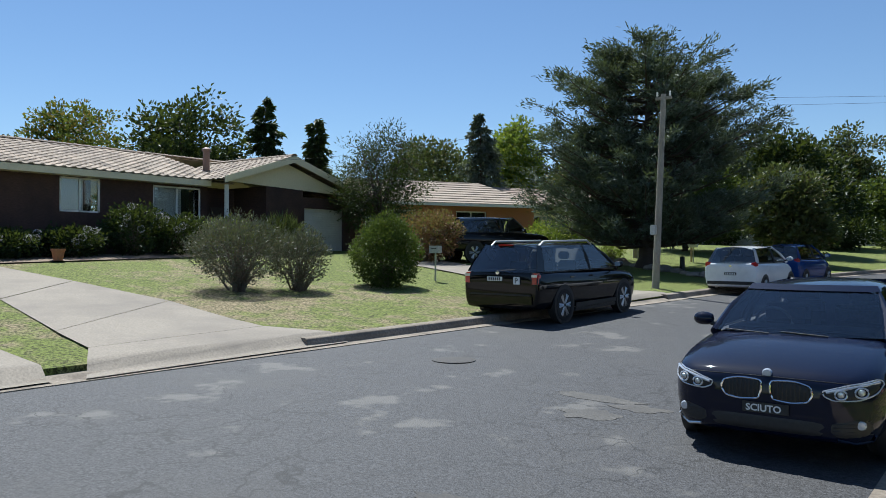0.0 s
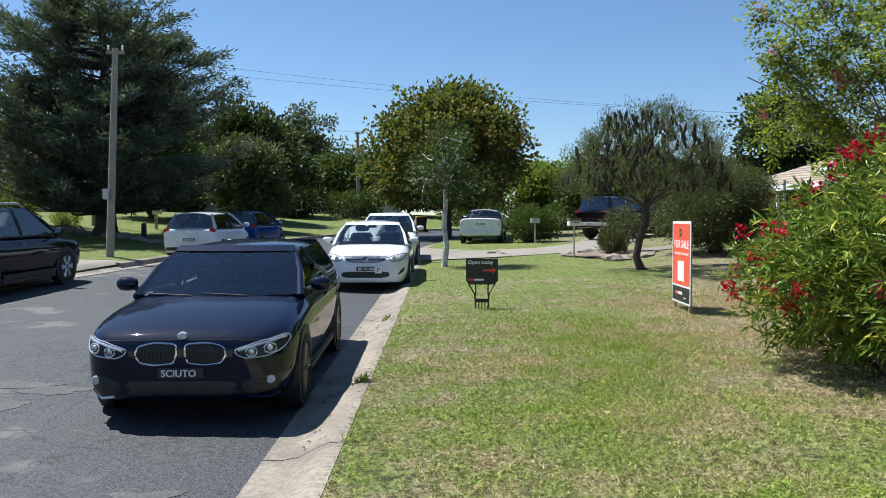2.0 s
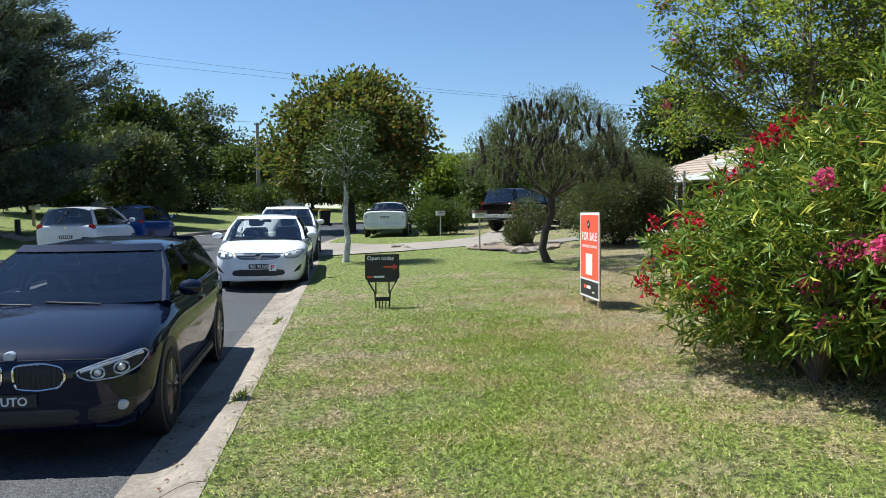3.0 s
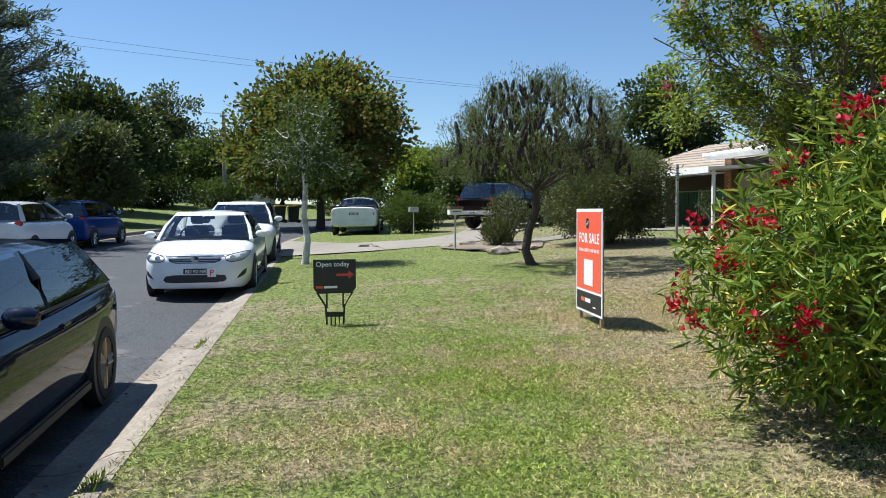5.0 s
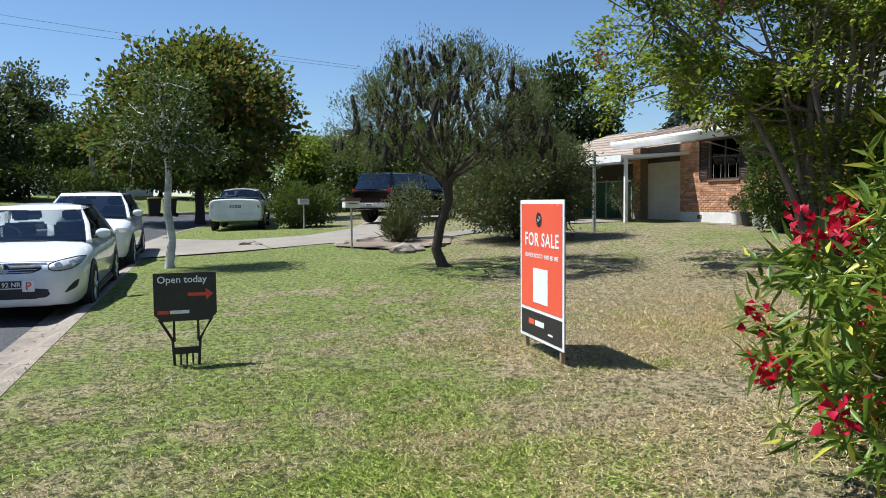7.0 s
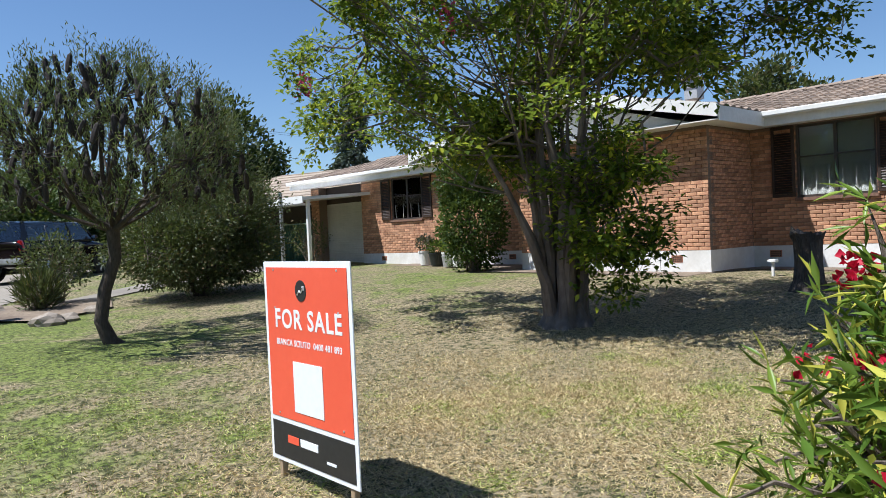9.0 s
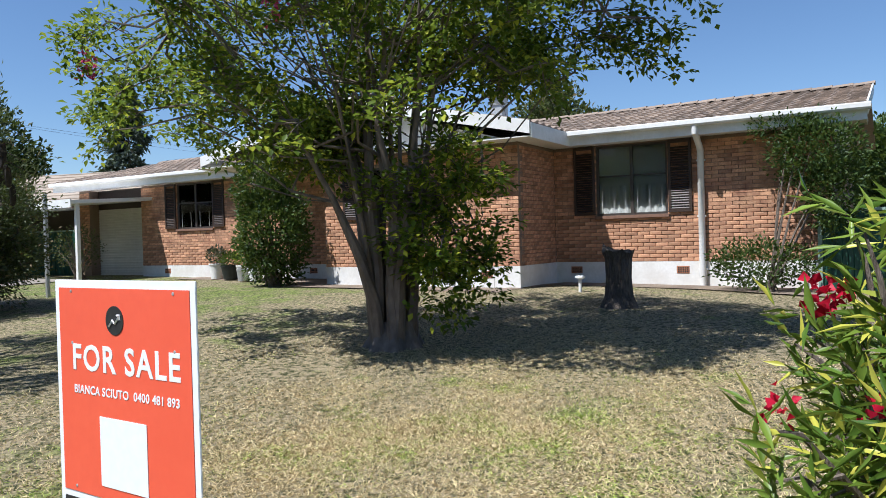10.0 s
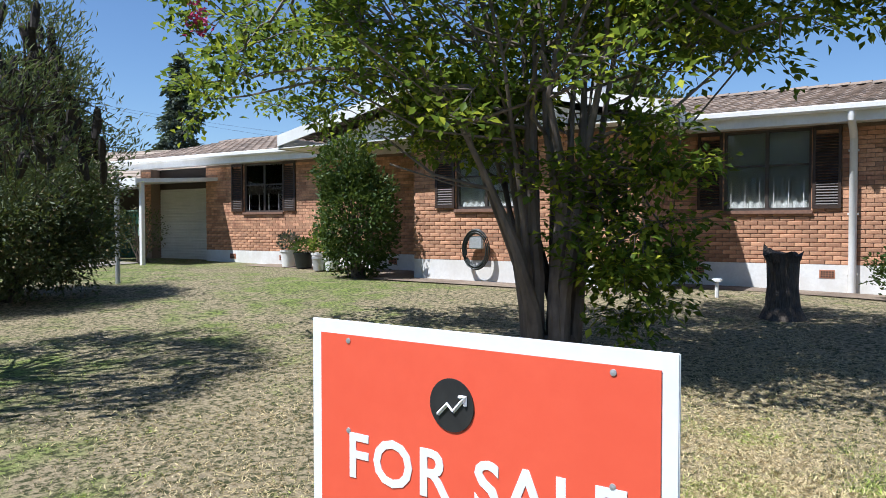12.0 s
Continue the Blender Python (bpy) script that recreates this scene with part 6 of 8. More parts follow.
def cedar_tree(x, y, h, w, seed=3):
    """A broad blue-green cedar: heavy low limbs, level sprays with rising tips."""
    rng = np.random.default_rng(seed)
    z = ground_z(x, y) - 0.05
    t = thing("cedar_tree", pose(x, y, z), "broad blue-green cedar with heavy low limbs beside the road", "tree")
    part("trunk", Build().tube([(0, 0, 0), (0.05, 0, 0.5), (-0.1, 0.1, h * 0.35), (0.1, 0, h * 0.7), (0.0, 0, h * 0.97)], [0.55, 0.40, 0.30, 0.16, 0.03], 12), "barkdark", t, smooth=True)
    limb, ps, al = Build(), [], []
    for k in range(260):
        u = rng.uniform(0.12, 0.96)
        env = np.interp(u, [0.1, 0.25, 0.42, 0.6, 0.78, 0.9, 1.0], [0.75, 0.98, 1.04, 0.96, 0.80, 0.66, 0.42])
        a = rng.uniform(0, 2 * math.pi)
        L = w / 2 * env * rng.uniform(0.45, 1.12)
        rise = L * rng.uniform(0.12, 0.42)
        root = np.array([0, 0, max(h * u - rise, h * 0.10)])
        tip = root + np.array([math.cos(a) * L, math.sin(a) * L, rise])
        mid = (root + tip) / 2 + np.array([0, 0, -0.10 * L])
        limb.tube([root, mid, tip], [0.035 + 0.012 * L, 0.03 + 0.004 * L, 0.008], 5, False)
        for q in range(9):
            s = rng.uniform(0.35, 1.0)
            c = (root * (1 - s) ** 2 + 2 * mid * s * (1 - s) + tip * s * s)
            d = np.array([math.cos(a + rng.normal() * 0.8), math.sin(a + rng.normal() * 0.8), rng.uniform(0.1, 0.5)])
            ln = rng.uniform(0.35, 0.95)
            m = 46
            v = rng.uniform(0, 1, m)[:, None]
            p = c + d * ln * v + rng.normal(size=(m, 3)) * np.array([0.14, 0.14, 0.09])
            ps.append(p)
            al.append(d + rng.normal(size=(m, 3)) * 0.6 + np.array([0, 0, 0.2]))
    tagged(part("branchwork", limb, "barkdark", t, smooth=True), kind="stuff")
    ob = part("crown", leaves_mesh("crown", np.concatenate(ps), np.concatenate(al), 0.24, 0.055, rng, flat=0.3), "cedar", t)
    ob["kind"] = "stuff"
    return t


def clump(name, x, y, blobs, leaf, label, n, size, aspect, seed, z=None, cat="shrub", stems=9, bark="bark", flat=0.35, up=0.3):
    """A shrub: stems from the foot into a leafy mound."""
    rng = np.random.default_rng(seed)
    z = ground_z(x, y) - 0.03 if z is None else z
    t = thing(name, pose(x, y, z), label, cat)
    sb_ = Build()
    c, d = in_blobs(rng, blobs, stems * 3, 0.5)
    for k in range(stems * 3):
        e = Vector(c[k])
        f = Vector((rng.normal() * 0.08, rng.normal() * 0.08, 0))
        sb_.tube([f, f.lerp(e, 0.5) + Vector((0, 0, 0.12)), e], [0.03, 0.018, 0.005], 5, False)
    tagged(part("stemwork", sb_, bark, t, smooth=True), kind="stuff")
    p, o = in_blobs(rng, blobs, n, 0.62)
    p += rng.normal(size=(n, 3)) * 0.05
    al = o * 0.8 + rng.normal(size=(n, 3)) * 0.55 + np.array([0, 0, up])
    keep = p[:, 2] > 0.02
    ob = part("foliage", leaves_mesh("foliage", p[keep], al[keep], size, size * aspect, rng, flat=flat), leaf, t)
    ob["kind"] = "stuff"
    return t


# crape myrtle on the front lawn: many smooth stems fanning from one foot
def crape_myrtle(x, y):
    rng = np.random.default_rng(21)
    z = ground_z(x, y) - 0.05
    t = thing("crape_myrtle", pose(x, y, z) @ Matrix.Diagonal((1.1, 1.1, 1.1, 1)), "large multi-stemmed crape myrtle with a few pink flower heads", "tree")
    ends = []
    limb, tops = Build(), []
    for s in range(24):
        a = 2 * math.pi * s / 24 * 2.6 + rng.normal() * 0.2
        lean_ = rng.uniform(0.05, 0.95)
        r = rng.uniform(0.026, 0.066)
        h = rng.uniform(4.2, 6.0) - 0.8 * lean_
        d, side = Vector((math.cos(a), math.sin(a), 0)), Vector((-math.sin(a), math.cos(a), 0))
        pts, rad = [], []
        for k in range(8):
            u = k / 7
            out = 0.16 + 0.30 * u * (0.4 + lean_) + 1.75 * lean_ * u * u
            pts.append(d * out + side * (0.10 * math.sin(3.1 * u + s) + rng.normal() * 0.035 * (k > 0)) + Vector((0, 0, h * u)))
            rad.append(max(r * (1.35 - 0.55 * min(1, u * 3) - 0.70 * u * (u > 0.33)), 0.010))
        part("stem", Build().tube(pts, rad, 8), "smoothbark", t, smooth=True)
        ends += pts[3:]
        tops.append(tuple(pts[-1]))
        for k in (3, 4, 4, 5, 5, 6):
            b_a = a + rng.normal() * 0.9
            L = rng.uniform(0.6, 1.5)
            q0 = pts[k]
            q2 = q0 + Vector((math.cos(b_a) * L, math.sin(b_a) * L, L * rng.uniform(0.25, 0.9)))
            q1 = q0.lerp(q2, 0.5) + Vector((rng.normal() * 0.09, rng.normal() * 0.09, -0.10 * L))
            limb.tube([q0, q1, q2], [rad[k] * 0.62, rad[k] * 0.45, 0.010], 6, False)
            ends += [q1, q2]
    tagged(part("branchwork", limb, "smoothbark", t, smooth=True), kind="stuff")
    part("root_flare", Build().grid(lambda i, j: (lambda w: (w * math.cos(2 * math.pi * i), w * math.sin(2 * math.pi * i), -0.05 + 0.36 * j))((0.40 - 0.22 * j ** 0.6) * (1 + 0.14 * math.sin(2 * math.pi * i * 7))), 42, 5), "smoothbark", t, smooth=True)
    # boughs of leaf sprays: rounded masses with gaps between, shoots low on one side
    crown = [(0, 0, 4.6, 2.5, 2.7, 1.9), (-0.4, 1.6, 3.3, 1.9, 1.9, 1.1), (-0.2, -1.2, 3.5, 1.7, 1.5, 1.0), (-0.9, 0.3, 2.75, 1.2, 1.5, 0.6), (-0.2, 2.6, 2.9, 1.3, 1.2, 0.8), (0.3, -2.1, 3.9, 1.4, 1.3, 0.95)]
    bough, bo = in_blobs(rng, crown, 168, 0.62)
    shoots, so = in_blobs(rng, [(0.0, -0.72, 1.30, 0.36, 0.36, 1.05), (-0.25, 0.75, 2.3, 0.6, 0.7, 0.4)], 40, 0.2)
    tops = np.array(tops)
    bough, bo = np.concatenate([bough, shoots, tops]), np.concatenate([bo, so, unit(tops * np.array([1, 1, 0.2]))])
    per = 6
    bi = np.repeat(np.arange(len(bough)), per)
    c = bough[bi] + np.clip(rng.normal(size=(len(bi), 3)), -1.6, 1.6) * np.array([0.24, 0.24, 0.15])
    o = unit(bo[bi] * np.array([1, 1, 0.4]) + rng.normal(size=c.shape) * 0.5)
    keep = c[:, 2] > 0.25
    c, o, bi = c[keep], o[keep], bi[keep]
    tw = Build()
    for k in range(len(bough)):
        v = Vector(bough[k])
        e = min(ends, key=lambda q: (q - v).length)
        tw.tube([e, e.lerp(v, 0.4) + Vector(rng.normal(size=3)) * 0.09 - Vector((0, 0, 0.05)), e.lerp(v, 0.75) + Vector(rng.normal(size=3)) * 0.06, v], [0.018, 0.014, 0.010, 0.006], 5, False)
    for k in range(len(c)):
        v, e = Vector(c[k]), Vector(bough[bi[k]])
        tw.tube([e, e.lerp(v, 0.5) + Vector(rng.normal(size=3)) * 0.03, v, v + Vector(o[k]) * 0.20], [0.007, 0.005, 0.004, 0.002], 4, False)
    tagged(part("fine_branchwork", tw, "smoothbark", t, smooth=True), kind="stuff")
    per = 38
    ci = np.repeat(np.arange(len(c)), per)
    off = np.clip(rng.normal(size=(len(ci), 3)), -1.7, 1.7) * np.array([0.085, 0.085, 0.045])
    pos = c[ci] + o[ci] * rng.uniform(-0.16, 0.22, (len(ci), 1)) + off
    al = unit(off) + o[ci] * 0.5 + rng.normal(size=off.shape) * 0.35
    ob = part("crown", leaves_mesh("crown", pos, al, 0.086, 0.056, rng, flat=0.8), "crape", t)
    ob["kind"] = "stuff"
    for q in ((-2.0, 2.1, 3.75), (-1.6, 2.5, 3.05), (-1.3, 0.2, 3.0), (-2.3, 1.0, 4.6), (0.3, -2.3, 4.4)):
        e = Vector(c[np.argmin(np.linalg.norm(c - np.array(q), axis=1))])
        m = 80
        pts = np.array(e) + np.array([0, 0, 0.12]) + rng.normal(size=(m, 3)) * np.array([0.055, 0.055, 0.085])
        tagged(part("flower_head", leaves_mesh("flower_head", pts, rng.normal(size=(m, 3)), 0.05, 0.045, rng, flat=0.2), "pinkflower", t, "crinkled pink flower head"), kind="stuff")
    return t


crape_myrtle(9.30, 14.12)


def oleander(x, y, blobs, flower, label, seed, stems, tufts, flowers, other=None):
    """Leaves stand in tufts along arching canes, flowers in heads near the skin."""
    rng = np.random.default_rng(seed)
    z = ground_z(x, y) - 0.03
    t = thing("oleander", pose(x, y, z), label, "shrub")
    c, o = in_blobs(rng, blobs, tufts, 0.5)
    c[:, 2] = np.maximum(c[:, 2], 0.22)
    cane = Build()
    roots = [Vector((rng.uniform(-0.4, 0.4) * blobs[0][3] + blobs[0][0], rng.uniform(-0.4, 0.4) * blobs[0][4] + blobs[0][1], 0)) for k in range(stems)]
    for k in range(min(tufts, 260)):
        e = Vector(c[k])
        f = min(roots, key=lambda q: (q - Vector((e.x, e.y, 0))).length)
        cane.tube([f, f.lerp(e, 0.4) + Vector((0, 0, 0.25)), f.lerp(e, 0.8) + Vector((0, 0, 0.16)), e], [0.022, 0.017, 0.010, 0.005], 5, False)
    tagged(part("canework", cane, "bark", t, smooth=True), kind="stuff")
    per = 15
    ci = np.repeat(np.arange(tufts), per)
    v = rng.uniform(0, 1, len(ci))[:, None]
    axis = unit(o * 0.75 + rng.normal(size=o.shape) * 0.35 + np.array([0, 0, 0.35]))[ci]
    pos = c[ci] - axis * 0.18 + axis * 0.36 * v
    al = axis * rng.uniform(0.3, 1.1, len(ci))[:, None] + rng.normal(size=axis.shape) * 0.62 - np.array([0, 0, 0.12])
    ob = part("foliage", leaves_mesh("foliage", pos, al, 0.142, 0.027, rng, fold=0.1, flat=0.5), "oleander", t, "long narrow green leaves")
    ob["kind"] = "stuff"
    skin = [k for k in range(tufts) if np.linalg.norm((c[k] - np.array(blobs[0][:3])) / np.array(blobs[0][3:])) > 0.8 and c[k][2] > 0.5 and c[k][0] < 0.4]
    rng.shuffle(skin)
    for k in skin[:flowers]:
        q = c[k] + o[k] * 0.10 + np.array([0, 0, 0.06])
        m = int(rng.integers(14, 40))
        p = q + np.clip(rng.normal(size=(m, 3)), -1.6, 1.6) * 0.042
        part("flower_head", leaves_mesh("flower_head", p, rng.normal(size=(m, 3)) + o[k] * 0.6, 0.046, 0.046, rng, fold=0.3, flat=0.2), other if other and c[k][1] < -0.3 else flower, t, "five-petalled flowers in a loose head")["kind"] = "stuff"
    return t


oleander(4.95, 7.25, [(0, 0, 1.15, 1.45, 1.75, 1.15), (-0.65, 0.6, 0.85, 1.0, 1.2, 0.75), (0.1, -1.0, 1.4, 1.3, 1.2, 1.2)], "redflower", "tall oleander with red flowers and pink ones at one end", 31, 12, 2400, 66, "pinkflower")
oleander(5.0, 4.55, [(0, 0, 1.55, 1.5, 1.5, 1.45), (-0.5, 0.2, 1.9, 1.1, 1.2, 1.0)], "pinkflower", "tall oleander with bright pink flowers", 32, 12, 1500, 44)
oleander(5.15, 8.8, [(0, 0, 0.7, 0.78, 0.66, 0.66), (0.0, 0.05, 1.0, 0.6, 0.55, 0.55), (-0.45, 0.45, 0.5, 0.45, 0.4, 0.4), (0.45, -0.3, 1.65, 0.5, 0.5, 0.5), (-0.1, 0.1, 1.55, 0.45, 0.4, 0.3)], "redflower", "straggling end of the oleander hedge with red flowers", 33, 8, 300, 10)


# bottlebrush: crooked dark trunk, spoke-like boughs, an umbrella of pale tufts and hanging seed cones
def bottlebrush(x, y):
    rng = np.random.default_rng(7)
    t = thing("bottlebrush_tree", pose(x, y, ground_z(x, y) - 0.05) @ Matrix.Diagonal((1.06, 1.06, 1.06, 1)), "spreading bottlebrush tree with a crooked dark trunk and hanging seed cones", "tree")
    fork = Vector((0.10, 0.0, 1.55))
    part("trunk", Build().tube([(0.10, 0, -0.05), (0.0, 0, 0.08), (-0.10, 0.02, 0.35), (-0.02, 0.05, 0.75), (0.12, 0.02, 1.15), fork], [0.15, 0.10, 0.085, 0.082, 0.078, 0.085], 10), "barkdark", t, smooth=True)
    limb, knots, tips = Build(), [], []
    for k in range(17):
        a = 2 * math.pi * k / 17 + rng.normal() * 0.12
        u = rng.uniform(0.05, 1.0) ** 0.7
        tip = Vector((0.1 + 1.72 * u * math.cos(a), 1.72 * u * math.sin(a), 3.55 - 1.15 * u ** 2.2 + rng.normal() * 0.08))
        q1 = fork.lerp(tip, 0.35) + Vector((rng.normal() * 0.09, rng.normal() * 0.09, -0.16 * u))
        q2 = fork.lerp(tip, 0.7) + Vector((rng.normal() * 0.09, rng.normal() * 0.09, -0.04))
        limb.tube([fork - Vector((0, 0, 0.05)), q1, q2, tip], [0.036, 0.023, 0.014, 0.005], 6, False)
        knots += [q1.lerp(q2, 0.5), q2, q2.lerp(tip, 0.5)]
    c, o = in_blobs(rng, [(0.12, 0.0, 2.3, 1.80, 1.75, 1.46)], 760, 0.86)
    ok = (c[:, 2] > 1.85 + 0.25 * np.sin(c[:, 0] * 3 + c[:, 1] * 2))
    c, o = c[ok], o[ok]
    for p_ in c:
        v = Vector(p_)
        e = min(knots, key=lambda q: (q - v).length)
        limb.tube([e, e.lerp(v, 0.5) + Vector((rng.normal() * 0.05, rng.normal() * 0.05, -0.05)), v], [0.010, 0.006, 0.003], 4, False)
    tagged(part("branchwork", limb, "barkdark", t, smooth=True), kind="stuff")
    per = 44
    ci = np.repeat(np.arange(len(c)), per)
    off = np.clip(rng.normal(size=(len(ci), 3)), -1.6, 1.6) * 0.075
    up = unit(o * 0.6 + np.array([0, 0, 0.8]))
    pos = c[ci] + up[ci] * rng.uniform(-0.14, 0.10, (len(ci), 1)) + off
    ob = part("crown", leaves_mesh("crown", pos, up[ci] + rng.normal(size=off.shape) * 0.55, 0.075, 0.016, rng, flat=0.3), "bottle", t)
    ob["kind"] = "stuff"
    cone = Build().lathe([(0.0, -0.13), (0.028, -0.11), (0.038, 0.0), (0.030, 0.09), (0.0, 0.13)], 7).mesh("seed_cone")
    cc, oo = in_blobs(rng, [(0.12, 0.0, 2.35, 1.66, 1.62, 1.28)], 420, 0.75)
    n = 0
    for p_ in cc:
        if p_[2] > 1.9 and n < 290:
            n += 1
            q = part("seed_cone", cone, "seedpod", t)
            q.matrix_basis = pose(*p_, rng.uniform(-22, 22), rng.uniform(-22, 22), 0)
    return t


bottlebrush(5.35, 18.85)

tree("birch_tree", 0.68, 21.6, [(0.0, 0, 3.0, 0.85, 0.85, 1.0), (0.6, 0.1, 2.3, 0.7, 0.6, 0.5), (-0.5, 0, 2.3, 0.6, 0.6, 0.6)], "midleaf", "slender pale-barked young tree with an open crown on the verge", "tree", clusters=110, per=40, size=0.085, aspect=0.7, spread=0.2,
     trunk_r=0.085, bark="paperbark", seed=9, fork=0.45, limbs=18, shell=0.5, droop=0.2)
tree("large_shrub", 8.85, 23.4, [(0, 0, 1.45, 1.75, 1.7, 1.2), (0.4, 0.2, 1.9, 1.3, 1.3, 0.8), (-0.4, -0.2, 0.95, 1.5, 1.5, 0.7)], "olive", "dense olive-grey shrub on a short dark trunk", "shrub", clusters=520, per=90, size=0.085, aspect=0.45, spread=0.17, trunk_r=0.13, bark="barkdark", seed=10, fork=0.15, limbs=30, stems=3)
tree("maple_tree", 1.2, 43.5, [(0, 0, 5.3, 4.2, 4.0, 3.0), (-0.5, 0, 3.8, 4.0, 4.0, 2.0), (0.8, 0, 6.5, 2.8, 2.8, 1.8)], "maple", "large round street tree with leaves turning brown", "tree", clusters=620, per=55, size=0.26, aspect=0.75, spread=0.42, trunk_r=0.24, bark="barkdark", seed=11, fork=0.12, limbs=44, skirt=0.1)
cedar_tree(-12.7, 31.1, 9.6, 10.3)

# far bank of trees, behind the houses and along the bend
FAR = [
    ("autumn_tree", -60, 30, 11.0, 8.5, "maple", "tree with reddening leaves behind the bungalow"),
    ("round_tree", -43.8, 29.5, 9.6, 8.0, "darkleaf", "round dark evergreen behind the roof"),
    ("leafy_tree", -34.5, 56, 10.6, 4.5, "bright", "bright green tree catching the sun"),
    ("leafy_tree", -39, 50, 8.6, 7.0, "olive", "hazy grey-green tree behind the houses"),
    ("leafy_tree", -28.5, 57, 7.5, 7.0, "olive", "grey-green tree behind the houses"),
    ("leafy_tree", -11.8, 50, 7.4, 5.5, "darkleaf", "dark roadside tree past the cedar"),
    ("gum_tree", -12.1, 75, 10.2, 6.5, "olive", "tall rounded gum tree on the skyline"),
    ("gum_tree", -9.6, 41.5, 4.8, 3.8, "olive", "grey-leaved young gum by the footpath"),
    ("leafy_tree", -12.5, 60, 6.6, 6.5, "darkleaf", "dense dark tree in the bend"),
    ("leafy_tree", -16, 45, 6.2, 6.0, "midleaf", "leafy tree shading the verge"),
    ("leafy_tree", -7.5, 70, 5.6, 6.0, "midleaf", "mid-green tree at the bend"),
    ("leafy_tree", -2.0, 74, 5.4, 6.5, "olive", "grey-green tree at the bend"),
    ("leafy_tree", -18.5, 66, 8.2, 8.0, "darkleaf", "dark tree behind the bend"),
    ("leafy_tree", 3.5, 72, 5.0, 6.0, "darkleaf", "dark tree closing the view"),
    ("leafy_tree", 9.4, 60, 5.4, 6.5, "bright", "sunlit hedge tree past the utility"),
    ("leafy_tree", 14.5, 64, 6.2, 6.0, "darkleaf", "dark tree past the driveway"),
    ("leafy_tree", 10.2, 44.5, 3.8, 5.0, "midleaf", "shrubby tree beside the driveway"),
    ("leafy_tree", 14.0, 48, 4.8, 5.5, "midleaf", "leafy tree behind the driveway"),
    ("dark_tree", 23.3, 50, 9.0, 6.5, "darkleaf", "dark spreading tree behind the neighbour's roof"),
    ("leafy_tree", 33, 21.6, 7.4, 4.0, "olive", "tree showing above the tiled roof"),
    ("leafy_tree", 37, 9.0, 5.2, 4.0, "midleaf", "tree behind the green fence"),
    ("leafy_tree", 31, 4.5, 4.6, 5.0, "midleaf", "shrubby tree behind the green fence"),
    ("leafy_tree", 26, 0.5, 4.4, 5.0, "olive", "tree beyond the green fence"),
    ("leafy_tree", -27, 66, 7.0, 8.0, "midleaf", "tree line behind the houses"),
    ("leafy_tree", 30, -16, 6.5, 7, "midleaf", "tree in the neighbouring garden"),
    ("leafy_tree", -30, -14, 7.5, 8, "darkleaf", "tree in the garden across the road"),
]
for k, (nm, x, y, h, w, leaf, lab) in enumerate(FAR):
    bl = [(0, 0, h * 0.60, w / 2, w / 2, h * 0.40), (w * 0.12, 0, h * 0.38, w * 0.46, w * 0.46, h * 0.28), (-w * 0.15, 0.2, h * 0.78, w * 0.3, w * 0.3, h * 0.22)]
    near = math.hypot(x, y) < 48
    tree(nm, x, y, bl, leaf, lab, "tree", clusters=260 if near else 210, per=56, size=0.24 if near else 0.34, aspect=0.6, spread=0.33 if near else 0.42, trunk_r=0.2, bark="barkdark", seed=100 + k, fork=0.12, limbs=14, twigs=False, shell=0.6, skirt=0.0)
for k, (x, y, h, w, leaf, lab) in enumerate(((-39.5, 32.7, 10.0, 5.2, "darkleaf", "dark pointed conifer behind the bungalow"), (-36.9, 34.8, 8.6, 4.2, "darkleaf", "dark pointed conifer rising behind the bungalow"), (-31.1, 45.4, 9.6, 7.0, "cedar", "tall grey-green conifer behind the second house"),
                                             (28.7, 44.6, 10.2, 5.0, "cedar", "thin conifer with a bare top"))):
    conifer("conifer", x, y, h, w, leaf, lab, 200 + k, tiers=22, size=0.34)
tree("pine_tree", -22.6, 25.2, [(0, 0, 3.0, 2.0, 2.0, 2.4), (-0.9, 0.4, 2.6, 1.5, 1.5, 1.6), (0.7, -0.3, 4.4, 1.0, 1.0, 1.2)], "darkleaf", "dark irregular pine beside the garage", "tree", clusters=260, per=60, size=0.16, aspect=0.3, spread=0.3, trunk_r=0.16, bark="barkdark", seed=55, fork=0.2, limbs=20)

# shrubs
clump("clipped_shrub", -13.9, 15.7, [(0, 0, 0.85, 0.95, 0.95, 0.95), (0.05, 0, 1.45, 0.55, 0.55, 0.55), (0.1, 0, 2.0, 0.12, 0.12, 0.25)], "hedge", "dense bright green conical shrub on the lawn", 15000, 0.08, 0.5, 61)
clump("grey_shrub", -15.1, 11.7, [(0, 0, 1.0, 1.25, 1.2, 0.8), (-0.4, 0.1, 1.2, 0.8, 0.8, 0.7)], "greyleaf", "airy silver-grey shrub with many thin stems", 9000, 0.085, 0.35, 62, stems=18, up=0.6)
clump("grey_shrub", -14.4, 13.0, [(0, 0, 0.8, 0.75, 0.75, 0.65), (0.1, 0.1, 1.1, 0.45, 0.5, 0.5)], "greyleaf", "smaller silver-grey shrub beside the first", 4500, 0.085, 0.35, 63, stems=12, up=0.6)
clump("red_shrub", -18.6, 23.4, [(0, 0, 1.0, 1.35, 1.35, 1.0), (0.2, 0.5, 1.2, 1.0, 1.0, 0.8)], "redleaf", "red-leaved shrub in front of the second house", 7000, 0.12, 0.55, 64)
clump("green_shrub", -18.5, 33.5, [(0, 0, 0.9, 1.7, 1.5, 0.85), (0.8, 0.2, 0.8, 1.1, 1.0, 0.75)], "bright", "pale green rounded shrub", 5200, 0.15, 0.5, 65)
